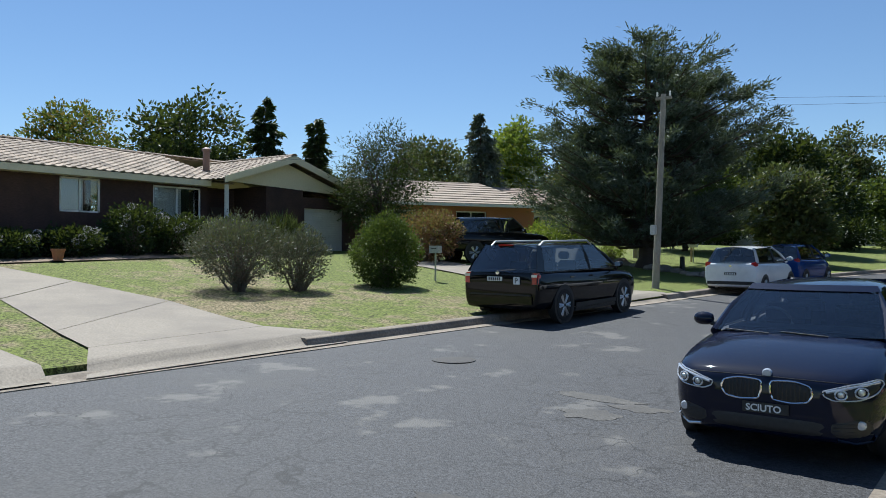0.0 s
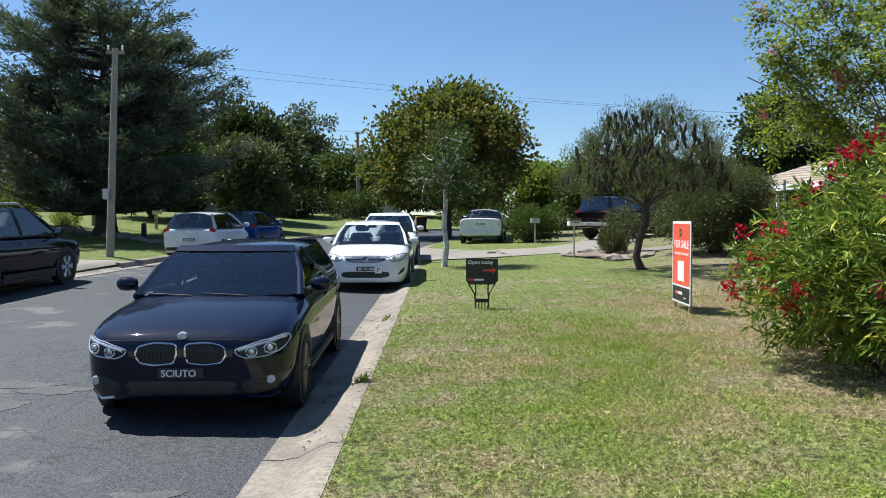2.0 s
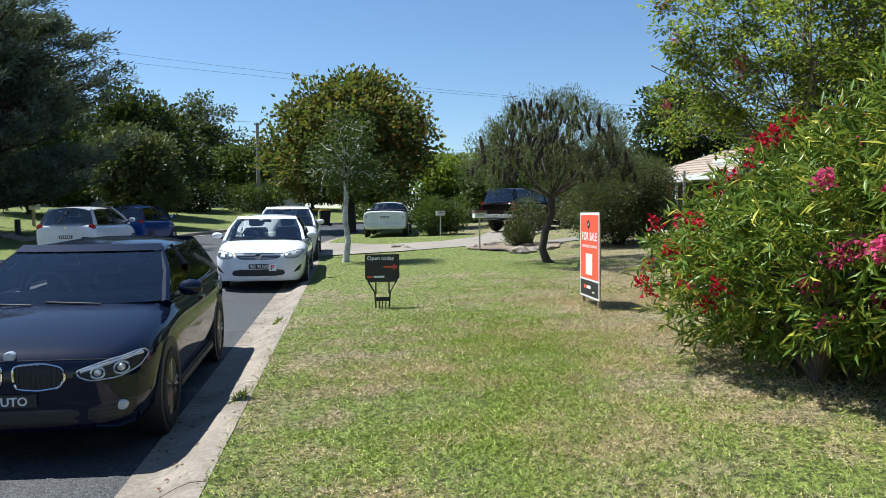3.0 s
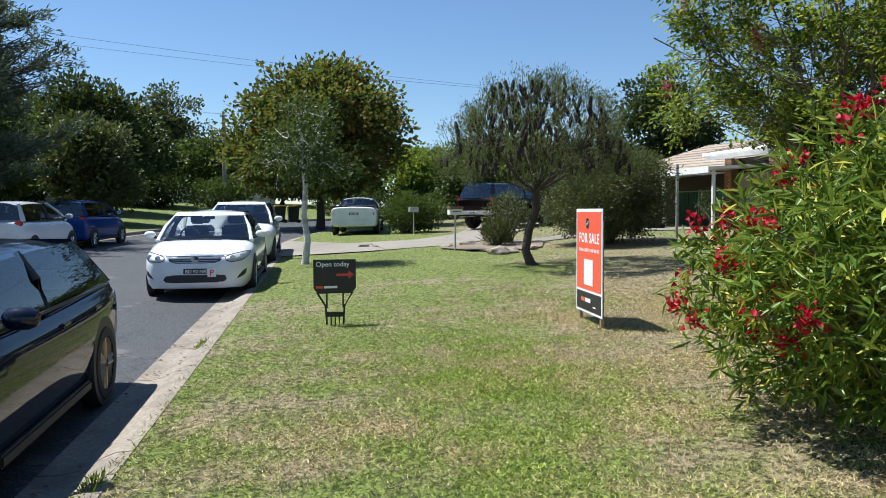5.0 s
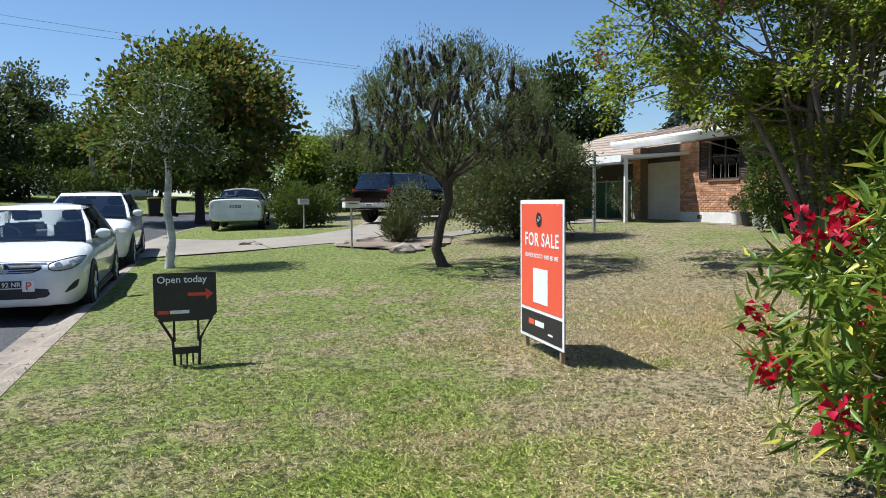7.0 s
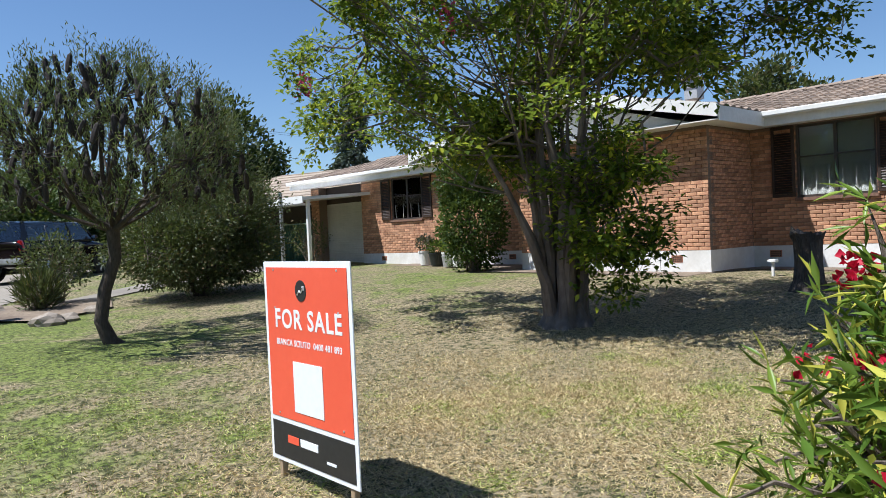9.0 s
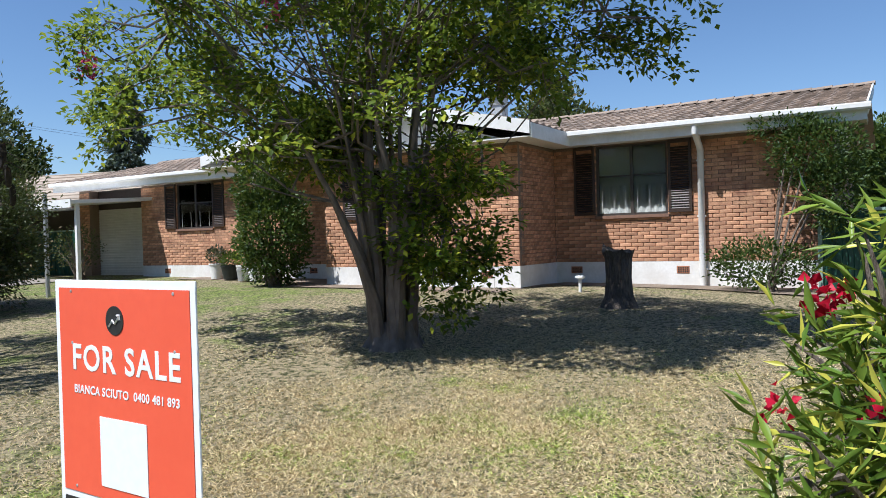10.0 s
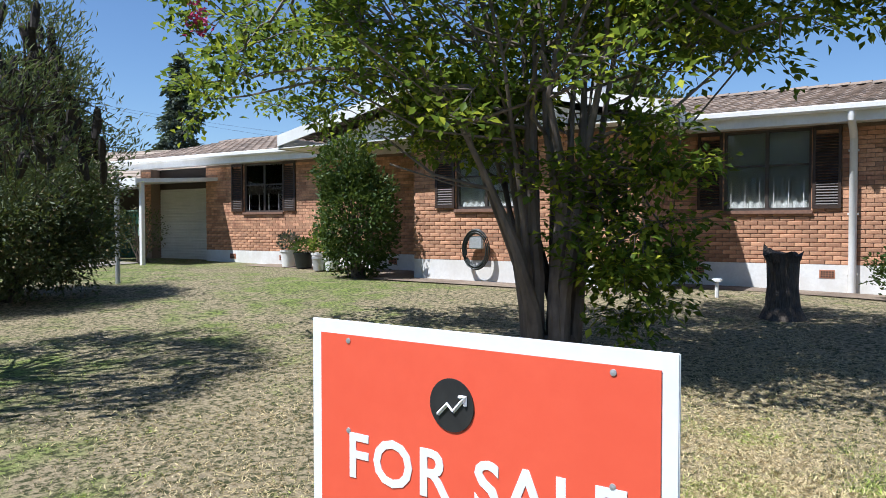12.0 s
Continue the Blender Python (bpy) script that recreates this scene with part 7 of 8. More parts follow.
clump("low_shrub", -16.0, 34.8, [(0, 0, 0.35, 0.6, 0.6, 0.4)], "bright", "low yellow-green shrub beside the rockery", 1600, 0.10, 0.4, 66)
clump("hedge_shrub", 4.5, 34.0, [(0, 0, 0.8, 0.9, 0.9, 0.85), (0.7, 0.2, 0.75, 0.8, 0.8, 0.7)], "hedge", "bright green leafy shrub beside the utility", 6500, 0.12, 0.45, 67, up=0.7)
clump("small_shrub", 6.55, 25.5, [(0, 0, 1.0, 0.65, 0.6, 0.55), (0.3, 0, 0.8, 0.5, 0.5, 0.4)], "olive", "small open shrub in the soil bed", 2200, 0.08, 0.5, 68, stems=5)
clump("grass_tussock", 6.0, 24.6, [(0, 0, 0.35, 0.35, 0.35, 0.35)], "olive", "dry tussock in the soil bed", 900, 0.3, 0.06, 69, up=1.2, cat="plant")
clump("wall_shrub", 14.45, 20.85, [(0, 0, 1.25, 0.75, 0.85, 1.2), (-0.1, 0.25, 2.2, 0.55, 0.65, 0.65)], "midleaf", "dense green bush against the house front", 9000, 0.10, 0.55, 70)
clump("thin_shrub", 15.0, 28.7, [(0, 0, 0.95, 0.6, 0.65, 0.6)], "olive", "sparse thin-stemmed shrub before the roller door", 900, 0.08, 0.5, 71, stems=8)
clump("climber", 15.9, 10.95, [(0.35, -0.75, 2.35, 0.45, 0.75, 0.6), (0.3, -1.0, 1.7, 0.4, 0.45, 0.7), (0.1, 0.1, 0.5, 0.45, 0.85, 0.4), (0.45, -0.25, 2.85, 0.3, 0.6, 0.2)], "midleaf", "climbing plant sprawling over the brick wall and fence", 7500, 0.085, 0.5, 72, cat="climber", stems=3)
clump("fence_shrub", 14.9, 7.7, [(0, 0, 0.8, 0.7, 0.9, 0.7)], "midleaf", "bushy shrub in front of the green fence", 4000, 0.08, 0.5, 73)
clump("fence_tree", 18.2, 7.6, [(0, 0, 2.0, 1.2, 1.8, 1.2), (0.3, -1.2, 2.2, 1.2, 1.6, 1.3)], "midleaf", "leafy bush rising behind the fence", 9000, 0.10, 0.5, 74)
for k, (y, x, s) in enumerate(((10.4, -24.8, 0.6), (12.4, -24.7, 0.65), (14.6, -24.6, 1.2), (16.2, -24.2, 0.95), (17.9, -23.8, 0.9))):
    clump("garden_shrub", x, y, [(0, 0, 0.75 * s, 0.95, 1.1, 0.75 * s)], "bright" if k == 4 else "darkleaf", "leafy garden shrub with pale flower heads under the window", 3600, 0.13, 0.55, 80 + k)
    rng = np.random.default_rng(300 + k)
    for q in range(5):
        a = rng.uniform(-1.2, 1.2)
        c = np.array([x + 0.85 * math.cos(a), y + 0.95 * math.sin(a), ground_z(x, y) + rng.uniform(0.6, 1.4) * s])
        pts = c + unit(rng.normal(size=(60, 3))) * 0.10
        o = part("flower_head", leaves_mesh("flower_head", pts, pts - c, 0.04, 0.04, rng, flat=0.1), "paleflower", None)
        tagged(o, "round pale flower head above dark leaves", "flower", "pale flower heads")
clump("strappy_plant", -23.2, 19.9, [(0, 0, 0.6, 0.8, 0.8, 0.65)], "olive", "clump of long strappy leaves by the garage", 1500, 0.55, 0.05, 90, up=1.0, cat="plant")
for k, (x, y) in enumerate(((-2.5, 62), (-6.5, 57), (1.0, 63), (4.5, 58), (8, 54), (12, 52), (17, 46), (-10, 66), (-14, 55))):
    clump("boundary_shrub", x - (4 if x < 0 else -2), y, [(0, 0, 1.0, 2.2, 2.0, 1.1), (1.4, 0.3, 1.2, 1.6, 1.6, 1.1)], "darkleaf" if k % 2 else "midleaf", "dense boundary shrub at the bend", 3000, 0.26, 0.55, 400 + k)

# grass blades, thickest where the walk goes
def grass(name, ax, ay, cx, cy, reach, n, seed, label):
    rng = np.random.default_rng(seed)
    u = rng.uniform(0, 1, n)
    a, d = rng.uniform(0, 2 * math.pi, n), 0.2 + np.abs(rng.normal(size=n)) * reach
    x, y = ax + (cx - ax) * u + np.cos(a) * d, ay + (cy - ay) * u + np.sin(a) * d
    ok = (x > -0.34) & (x < 13.5) & (y < 23.5)
    x, y = x[ok], y[ok]
    z = np.array([ground_z(p, q) + lumps(p, q) * (p > kerb_r(q) + 0.8) if p > kerb_r(q) + 0.48 else -5.0 for p, q in zip(x, y)])
    ok = z > -1
    p = np.stack([x, y, z - 0.004], 1)[ok]
    m = len(p)
    al = rng.normal(size=(m, 3)) * np.array([1, 1, 0.25]) + np.array([0, 0, 0.40])
    o = part(name, leaves_mesh(name, p, al, 0.045, 0.0055, rng, flat=0.6), "blade", None)
    return tagged(o, label, "grass", kind="stuff")


grass("grass", 1.6, 3.0, 2.6, 10.5, 3.3, 360000, 501, "short mown grass with straw patches along the verge")
grass("grass", 5.5, 12.5, 8.0, 11.0, 3.0, 190000, 502, "dry mown grass on the front lawn")

# ---------------------------------------------------------------- bungalow across the road
LX, LG = -26.0, 1.35
bung = tagged(new("house"), "dark brick bungalow with a pale tiled roof and cream front gable", "house", kind="structure")


def lwall(x, y0, y1, z0, z1, holes, mat="darkbrick"):
    b = Build()
    cuts = sorted({y0, y1, *[h[0] for h in holes], *[h[1] for h in holes]})
    for a0, a1 in zip(cuts, cuts[1:]):
        hs = [h for h in holes if h[0] <= a0 + 1e-6 and h[1] >= a1 - 1e-6]
        for s0, s1 in ([(z0, z1)] if not hs else [(z0, hs[0][2]), (hs[0][3], z1)]):
            if s1 - s0 > 0.01:
                b.span(x - 0.22, x, a0, a1, s0, s1)
    return part("wall", b, mat, bung)


LW = [(12.7, 14.15, 3.20, 4.40), (16.2, 18.3, 2.85, 4.35), (8.2, 10.6, 3.20, 4.40)]
lwall(LX, -2.0, 18.6, LG, 4.55, LW)
for y0, y1, z0, z1 in LW:
    w = part("window", Build().span(LX - 0.10, LX - 0.04, y0, y0 + 0.06, z0, z1).span(LX - 0.10, LX - 0.04, y1 - 0.06, y1, z0, z1).span(LX - 0.10, LX - 0.04, y0, y1, z0 - 0.002, z0 + 0.06).span(LX - 0.10, LX - 0.04, y0, y1, z1 - 0.06, z1).span(LX - 0.10, LX - 0.04, (y0 + y1) / 2 - 0.03, (y0 + y1) / 2 + 0.03, z0, z1), "white", bung, "white framed window")
    p = part("pane", Build().span(LX - 0.072, LX - 0.068, y0 + 0.06, y1 - 0.06, z0 + 0.06, z1 - 0.06), "pane", w)
    p.visible_shadow = False
    part("blind", Build().grid(lambda i, j: (LX - 0.16, y0 + (y1 - y0) * i * 0.62, z0 + (z1 - z0) * j), 2, 20), "blind", w, "half-drawn pale blind")
    # added dark sheet, its colour stands for the unlit room
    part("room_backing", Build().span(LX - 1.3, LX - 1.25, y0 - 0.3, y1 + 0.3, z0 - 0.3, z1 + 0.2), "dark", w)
# front gable wing with porch and garage
GX = -24.8
lwall(GX, 20.6, 22.6, LG, 4.55, [])
lwall(GX, 22.6, 26.2, LG, 4.2, [(22.7, 25.1, LG, 3.75)])
lwall(GX - 0.02, 20.6, 26.2, 4.19, 4.22, [])
b = Build().span(GX - 6, GX - 0.2, 20.6, 20.8, LG, 4.55).span(GX - 6, GX - 0.2, 26.0, 26.2, LG, 4.1).span(GX - 6.2, GX - 6, 18.6, 26.2, LG, 4.4)
part("wall", b, "darkbrick", bung)
gdo = part("roller_door", Build().span(GX - 0.16, GX - 0.12, 22.7, 25.1, LG, 3.75), "rolldoor", bung, "cream ribbed roller door, closed")
for k in range(24):
    part("door_rib", Build().tube([(GX - 0.12, 22.7, LG + 0.06 + 0.1 * k), (GX - 0.12, 25.1, LG + 0.06 + 0.1 * k)], 0.02, 6), "rolldoor", gdo)
part("porch_post", Build().span(GX - 0.3, GX - 0.18, 18.75, 18.87, LG, 4.5), "white", bung, "white porch post")
part("front_door", Build().span(LX - 0.9, LX - 0.85, 19.4, 20.3, 1.6, 3.7), "shutter", bung, "dark front door in the shaded porch")
part("porch_wall", Build().span(LX - 1.0, LX - 0.9, 18.6, 20.6, LG, 4.5), "darkbrick", bung)
APY, APZ = 21.7, 5.75
part("gable_panel", Build().plate([(GX + 0.02, 18.8, 4.62), (GX + 0.02, 25.4, 4.42), (GX + 0.02, APY, APZ - 0.18)], (-0.08, 0, 0)), "cream", bung, "cream gable infill")
for ya, za in ((18.2, 4.60), (27.1, 4.08)):
    part("barge_board", Build().plate([(GX + 0.45, ya, za - 0.1), (GX + 0.45, ya, za + 0.16), (GX + 0.45, APY, APZ + 0.12), (GX + 0.45, APY, APZ - 0.16)], (0.05, 0, 0)), "cream", bung, "cream barge board")
lr = part("roof", Build().plate([(LX + 0.5, -3, 4.60), (LX + 0.5, 19.5, 4.60), (LX - 4.6, 19.5, 6.1), (LX - 4.6, -3, 6.1)], (0, 0, -0.03)).plate([(LX - 4.6, -3, 6.1), (LX - 4.6, 27, 6.1), (LX - 10, 27, 4.6), (LX - 10, -3, 4.6)], (0, 0, -0.03)), "tile_pale", bung, "pale weathered tiled roof")
tiled("roof_tiles", (LX + 0.55, -3, 4.66), (0, 22.5, 0), (-5.15, 0, 1.46), 64, 15, "tile_pale", lr)
tiled("roof_tiles", (GX + 0.5, 18.2, 4.66), (-6.2, 0, 0), (0, APY - 18.2, APZ - 4.52), 19, 11, "tile_pale", lr)
tiled("roof_tiles", (GX + 0.5, 27.15, 4.12), (-6.2, 0, 0), (0, APY - 27.15, APZ - 3.98), 19, 17, "tile_pale", lr)
ridge_caps((LX - 4.6, -3, 6.18), (LX - 4.6, 24, 6.18), 60, "tile_pale", lr)
ridge_caps((GX + 0.5, APY, APZ + 0.18), (LX - 4.6, APY, APZ + 0.22), 14, "tile_pale", lr)
part("fascia", Build().span(LX + 0.5, LX + 0.54, -3, 18.4, 4.42, 4.64).span(LX - 0.3, LX + 0.5, -3, 18.4, 4.42, 4.44), "cream", bung, "cream fascia and eave")
part("flue", Build().tube([(LX - 1.9, 19.9, 5.0), (LX - 1.9, 19.9, 6.15)], 0.14, 12).lathe([(0.19, 6.15), (0.19, 6.25), (0.05, 6.33)], 12, at=(LX - 1.9, 19.9, 0)), "mailbrown", bung, "metal flue with a cap", smooth=True)
part("roof_cowl", Build().box((LX - 4.2, 23.6, 6.1), (0.4, 0.4, 0.5)), "metalgrey", bung, bevel=0.02)
fb = tagged(new("fence"), "weathered timber paling fence beside the bungalow", "fence", kind="structure")
pal = Build().box((0, 0, 0.75), (0.02, 0.095, 1.5)).mesh("paling")
for k in range(26):
    o = part("paling", pal, "timberfence", fb)
    o.location = (-24.3, 26.35 + 0.105 * k, 1.55 + 0.01 * ((k * 7) % 5))
part("rail", Build().span(-24.34, -24.31, 26.3, 29.0, 2.6, 2.68).span(-24.34, -24.31, 26.3, 29.0, 1.8, 1.88), "timberfence", fb)
# terracotta pot and edging in the bed
single("plant_pot", Build().lathe([(0.0, 0.0), (0.13, 0.0), (0.19, 0.30), (0.21, 0.30), (0.21, 0.36), (0.18, 0.36), (0.16, 0.1)], 18, at=(-23.4, 11.4, ground_z(-23.4, 11.4) + 0.03)), "terracotta", "terracotta pot at the edge of the bed", "pot", smooth=True)


def small_house(name, x, y, heading, w, d, wall_h, roof_h, wallmat, roofmat, label, openings):
    """A gabled or hipped cottage: front faces local -y."""
    z = ground_z(x, y) - 0.2
    h = tagged(new(name), label, "house", kind="structure")
    h.matrix_basis = pose(x, y, z, 0, 0, heading)
    b = Build()
    cuts = sorted({-w / 2, w / 2, *[o[0] for o in openings], *[o[1] for o in openings]})
    for a0, a1 in zip(cuts, cuts[1:]):
        hs = [o for o in openings if o[0] <= a0 + 1e-6 and o[1] >= a1 - 1e-6]
        for s0, s1 in ([(0, wall_h)] if not hs else [(0, hs[0][2]), (hs[0][3], wall_h)]):
            if s1 - s0 > 0.01:
                b.span(a0, a1, 0, 0.2, s0, s1)
    b.span(-w / 2, -w / 2 + 0.2, 0.2, d, 0, wall_h).span(w / 2 - 0.2, w / 2, 0.2, d, 0, wall_h).span(-w / 2 + 0.2, w / 2 - 0.2, d - 0.2, d, 0, wall_h)
    part("wall", b, wallmat, h)
    for a0, a1, z0, z1 in openings:
        wd = part("window", Build().span(a0, a1, 0.08, 0.13, z0, z0 + 0.06).span(a0, a1, 0.08, 0.13, z1 - 0.06, z1).span(a0, a0 + 0.06, 0.08, 0.13, z0, z1).span(a1 - 0.06, a1, 0.08, 0.13, z0, z1).span((a0 + a1) / 2 - 0.03, (a0 + a1) / 2 + 0.03, 0.08, 0.13, z0, z1), "white", h, "white framed window")
        part("pane", Build().span(a0 + 0.05, a1 - 0.05, 0.10, 0.104, z0 + 0.05, z1 - 0.05), "pane", wd)
        # dark sheet added as painted shade behind the pane
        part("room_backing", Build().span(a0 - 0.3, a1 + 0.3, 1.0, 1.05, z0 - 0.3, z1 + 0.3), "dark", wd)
    o = 0.5
    part("roof", Build().plate([(-w / 2 - o, -o, wall_h), (w / 2 + o, -o, wall_h), (w / 2 - 1.5, d / 2, wall_h + roof_h), (-w / 2 + 1.5, d / 2, wall_h + roof_h)], (0, 0, 0.06)).plate([(-w / 2 - o, d + o, wall_h), (-w / 2 + 1.5, d / 2, wall_h + roof_h), (w / 2 - 1.5, d / 2, wall_h + roof_h), (w / 2 + o, d + o, wall_h)], (0, 0, 0.06))
         .plate([(-w / 2 - o, -o, wall_h), (-w / 2 + 1.5, d / 2, wall_h + roof_h), (-w / 2 - o, d + o, wall_h)], (0, 0, 0.06)).plate([(w / 2 + o, -o, wall_h), (w / 2 + o, d + o, wall_h), (w / 2 - 1.5, d / 2, wall_h + roof_h)], (0, 0, 0.06)), roofmat, h, "tiled roof")
    part("gutter", Build().span(-w / 2 - o, w / 2 + o, -o - 0.06, -o, wall_h - 0.12, wall_h + 0.02).span(-w / 2 - o, w / 2 + o, -o, 0, wall_h - 0.03, wall_h - 0.01), "white", h)
    rows = 9
    for k in range(rows):
        u = (k + 0.5) / rows
        part("tile_course", Build().plate([(-w / 2 - o + (2.0) * u, -o + (d / 2 + o) * u, wall_h + 0.065 + roof_h * u), (w / 2 + o - 2.0 * u, -o + (d / 2 + o) * u, wall_h + 0.065 + roof_h * u), (w / 2 + o - 2.0 * u, -o + (d / 2 + o) * u + 0.2, wall_h + 0.08 + roof_h * u), (-w / 2 - o + 2.0 * u, -o + (d / 2 + o) * u + 0.2, wall_h + 0.08 + roof_h * u)], (0, 0, 0.03)), roofmat, h)
    return h


small_house("house", -24.2, 31.8, 60, 11, 8, 2.55, 1.5, "terracotta", "tile_pale", "second brick house with a low tiled roof behind the red shrub", [(-4.2, -1.6, 0.1, 2.2), (0.8, 2.6, 1.0, 2.2)])
small_house("house", -24.0, 44.5, 62, 11, 8, 2.55, 1.6, "cream", "tile", "cream house with a brown roof behind the cedar", [(-3.5, -1.5, 0.9, 2.1), (1.2, 3.6, 0.9, 2.1)])
small_house("house", -17.5, 55, 25, 10, 8, 2.5, 1.3, "plinth", "tile_pale", "pale house among the trees at the bend", [(-3.2, -1.4, 0.9, 2.1), (1.0, 2.8, 0.9, 2.1)])
small_house("house", -8, 82, 5, 10, 8, 2.5, 1.4, "plinth", "metalgrey", "pale house with a grey roof at the end of the street", [(-3, -1, 0.9, 2.1), (1, 3, 0.9, 2.1)])
small_house("house", 19.0, 36.0, -75, 12, 8, 2.7, 1.5, "terracotta", "tile_pale", "neighbouring brick house with a pale tiled roof", [(-4, -2, 1.0, 2.1), (2, 4, 1.0, 2.1)])
small_house("house", 18.0, -14.0, -90, 12, 8, 2.7, 1.5, "terracotta", "tile", "brick house behind the walker", [(-4, -2, 1.0, 2.1), (2, 4, 1.0, 2.1)])
small_house("house", -26.0, -14.0, 90, 12, 8, 2.7, 1.5, "darkbrick", "tile", "brick house across the road behind the walker", [(-4, -2, 1.0, 2.1), (2, 4, 1.0, 2.1)])
# neighbour's lean-to beside the canopy
lt = tagged(new("lean_to"), "low shaded lean-to with a pale iron roof and steel posts", "carport", kind="structure")
part("roof", Build().plate([(13.2, 32.2, 3.0), (17.5, 32.2, 3.2), (17.5, 38, 3.2), (13.2, 38, 3.0)], (0, 0, 0.08)), "white", lt)
for q in ((13.4, 32.3), (13.4, 37.6), (11.2, 24.0)):
    part("post", Build().tube([(q[0], q[1], 0.8), (q[0], q[1], 3.05)], 0.045, 8), "metalgrey", lt)
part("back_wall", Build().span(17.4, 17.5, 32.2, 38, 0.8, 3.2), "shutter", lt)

# ---------------------------------------------------------------- street furniture
def pole(x, y, h, lean, label, r=0.13):
    t = thing("power_pole", pose(x, y, ground_z(x, y) - 0.1), label, "power pole")
    part("shaft", Build().tube([(0, 0, 0), (lean * 0.5, 0, h * 0.5), (lean, 0, h)], [r, r * 0.85, r * 0.7], 12), "pole", t, smooth=True)
    part("crossarm", Build().box((lean, 0, h - 0.12), (0.5, 0.09, 0.09)), "pole", t, bevel=0.01)
    for s in (-0.2, 0.2):
        part("insulator", Build().lathe([(0.0, 0.16), (0.035, 0.14), (0.025, 0.08), (0.04, 0.05), (0.02, 0.0)], 10, at=(lean + s, 0, h - 0.07)), "plinth", t, smooth=True)
    part("meter_box", Build().box((0.0, -r - 0.05, 1.9), (0.18, 0.12, 0.3)), "metalgrey", t, bevel=0.015)
    return Vector((x + lean, y, ground_z(x, y) - 0.1 + h - 0.03))


p1 = pole(-8.95, 22.6, 6.05, 0.25, "weathered timber power pole leaning slightly at the verge", 0.115)
p2 = pole(-5.6, 61.5, 7.0, 0.0, "distant timber power pole at the bend", 0.16)

p3 = pole(-15.5, 36.5, 7.9, 0.0, "timber power pole hidden behind the cedar")
p4 = pole(46, 52, 7.6, 0.0, "distant timber power pole beyond the houses")


def wire(a, c, sag, label="thin black overhead cable"):
    a, c = Vector(a), Vector(c)
    pts = [a.lerp(c, k / 24) - Vector((0, 0, sag * 4 * (k / 24) * (1 - k / 24))) for k in range(25)]
    single("overhead_cable", Build().tube(pts, 0.006, 5), "plastic", label, "cable", "overhead cables", smooth=True)


for d in (-0.2, 0.2):
    wire(p1 + Vector((d, 0, 0.1)), p2 + Vector((d, 0, 0.1)), 0.7)
    wire(p3 + Vector((d, 0, 0.1 + d)), p4 + Vector((d, 0, 0.1 - d)), 1.0)
wire(p1, (-24.5, 20, 5.5), 0.4)
wire(p2, (30, 75, 7.6), 0.9)


def letterbox(x, y, h, size, mat, label, top=None):
    t = thing("letterbox", pose(x, y, ground_z(x, y), 0, 0, 8), label, "letterbox")
    part("post", Build().span(-0.02, 0.02, -0.02, 0.02, -0.1, h - size[2]), "metalgrey" if mat != "mailbrown" else "white", t)
    bx = part("box", Build().box((0, 0, h - size[2] / 2), size), mat, t, bevel=0.012)
    part("slot", Build().box((0, -size[1] / 2 - 0.002, h - size[2] * 0.4), (size[0] * 0.6, 0.006, 0.02)), "signblack", bx)
    if top:
        part("lid", Build().box((0, 0, h + 0.035), (size[0] + 0.04, size[1] + 0.06, 0.07)), top, t, "brown lid", bevel=0.02)


letterbox(-14.1, 18.2, 1.05, (0.32, 0.24, 0.22), "metalgrey", "grey metal letterbox on a thin post by the drive")
letterbox(4.6, 23.5, 1.12, (0.36, 0.26, 0.16), "white", "pale letterbox with a brown lid on a thin white post", "mailbrown")
letterbox(4.65, 32.6, 1.05, (0.34, 0.26, 0.2), "metalgrey", "grey letterbox in front of the leafy shrub")
letterbox(-12.6, 36.6, 1.0, (0.4, 0.3, 0.25), "white", "small white letterbox near the garden lamp")
gl = thing("garden_lamp", pose(-12.9, 37.2, ground_z(-12.9, 37.2)), "garden lamp post with a pale conical shade", "lamp")
part("post", Build().tube([(0, 0, 0), (0, 0, 1.75)], 0.05, 8), "stake", gl)
part("shade", Build().lathe([(0.42, 1.75), (0.10, 1.95), (0.0, 1.97)], 16), "plinth", gl, smooth=True)
single("bollard", Build().lathe([(0.0, 0.62), (0.10, 0.6), (0.11, 0.0)], 10, at=(-11.2, 31.2, ground_z(-11.2, 31.2))), "binblack", "short dark timber bollard on the verge", "bollard")


def rock(x, y, s, seed, label="weathered garden rock in the soil bed"):
    bm = bmesh.new()
    bmesh.ops.create_icosphere(bm, subdivisions=2, radius=1)
    for v in bm.verts:
        q = 1 + 0.35 * noise.noise(v.co * 1.5 + Vector((seed, 0, 0)))
        v.co = Vector((v.co.x * s * 1.25, v.co.y * s, v.co.z * s * 0.55)) * q
    me = bpy.data.meshes.new("rock")
    bm.to_mesh(me)
    bm.free()
    o = part("rock", me, "rock", None)
    o.matrix_basis = pose(x, y, ground_z(x, y) + s * 0.15, 0, 0, seed * 40)
    tagged(o, label, "rock", "garden rocks")


for k, (x, y, s) in enumerate(((5.3, 25.2, 0.24), (5.5, 22.2, 0.26), (5.9, 22.5, 0.2), (6.6, 23.2, 0.2), (4.6, 24.6, 0.16), (2.4, 26.2, 0.22), (2.6, 25.9, 0.15))):
    rock(x, y, s, k)
for k in range(14):
    rock(-16.6 + 0.55 * k, 33.2 - 0.32 * k + 0.2 * math.sin(k * 2), 0.28 + 0.08 * math.sin(k * 5), 20 + k, "stone in the low rockery by the cedar")

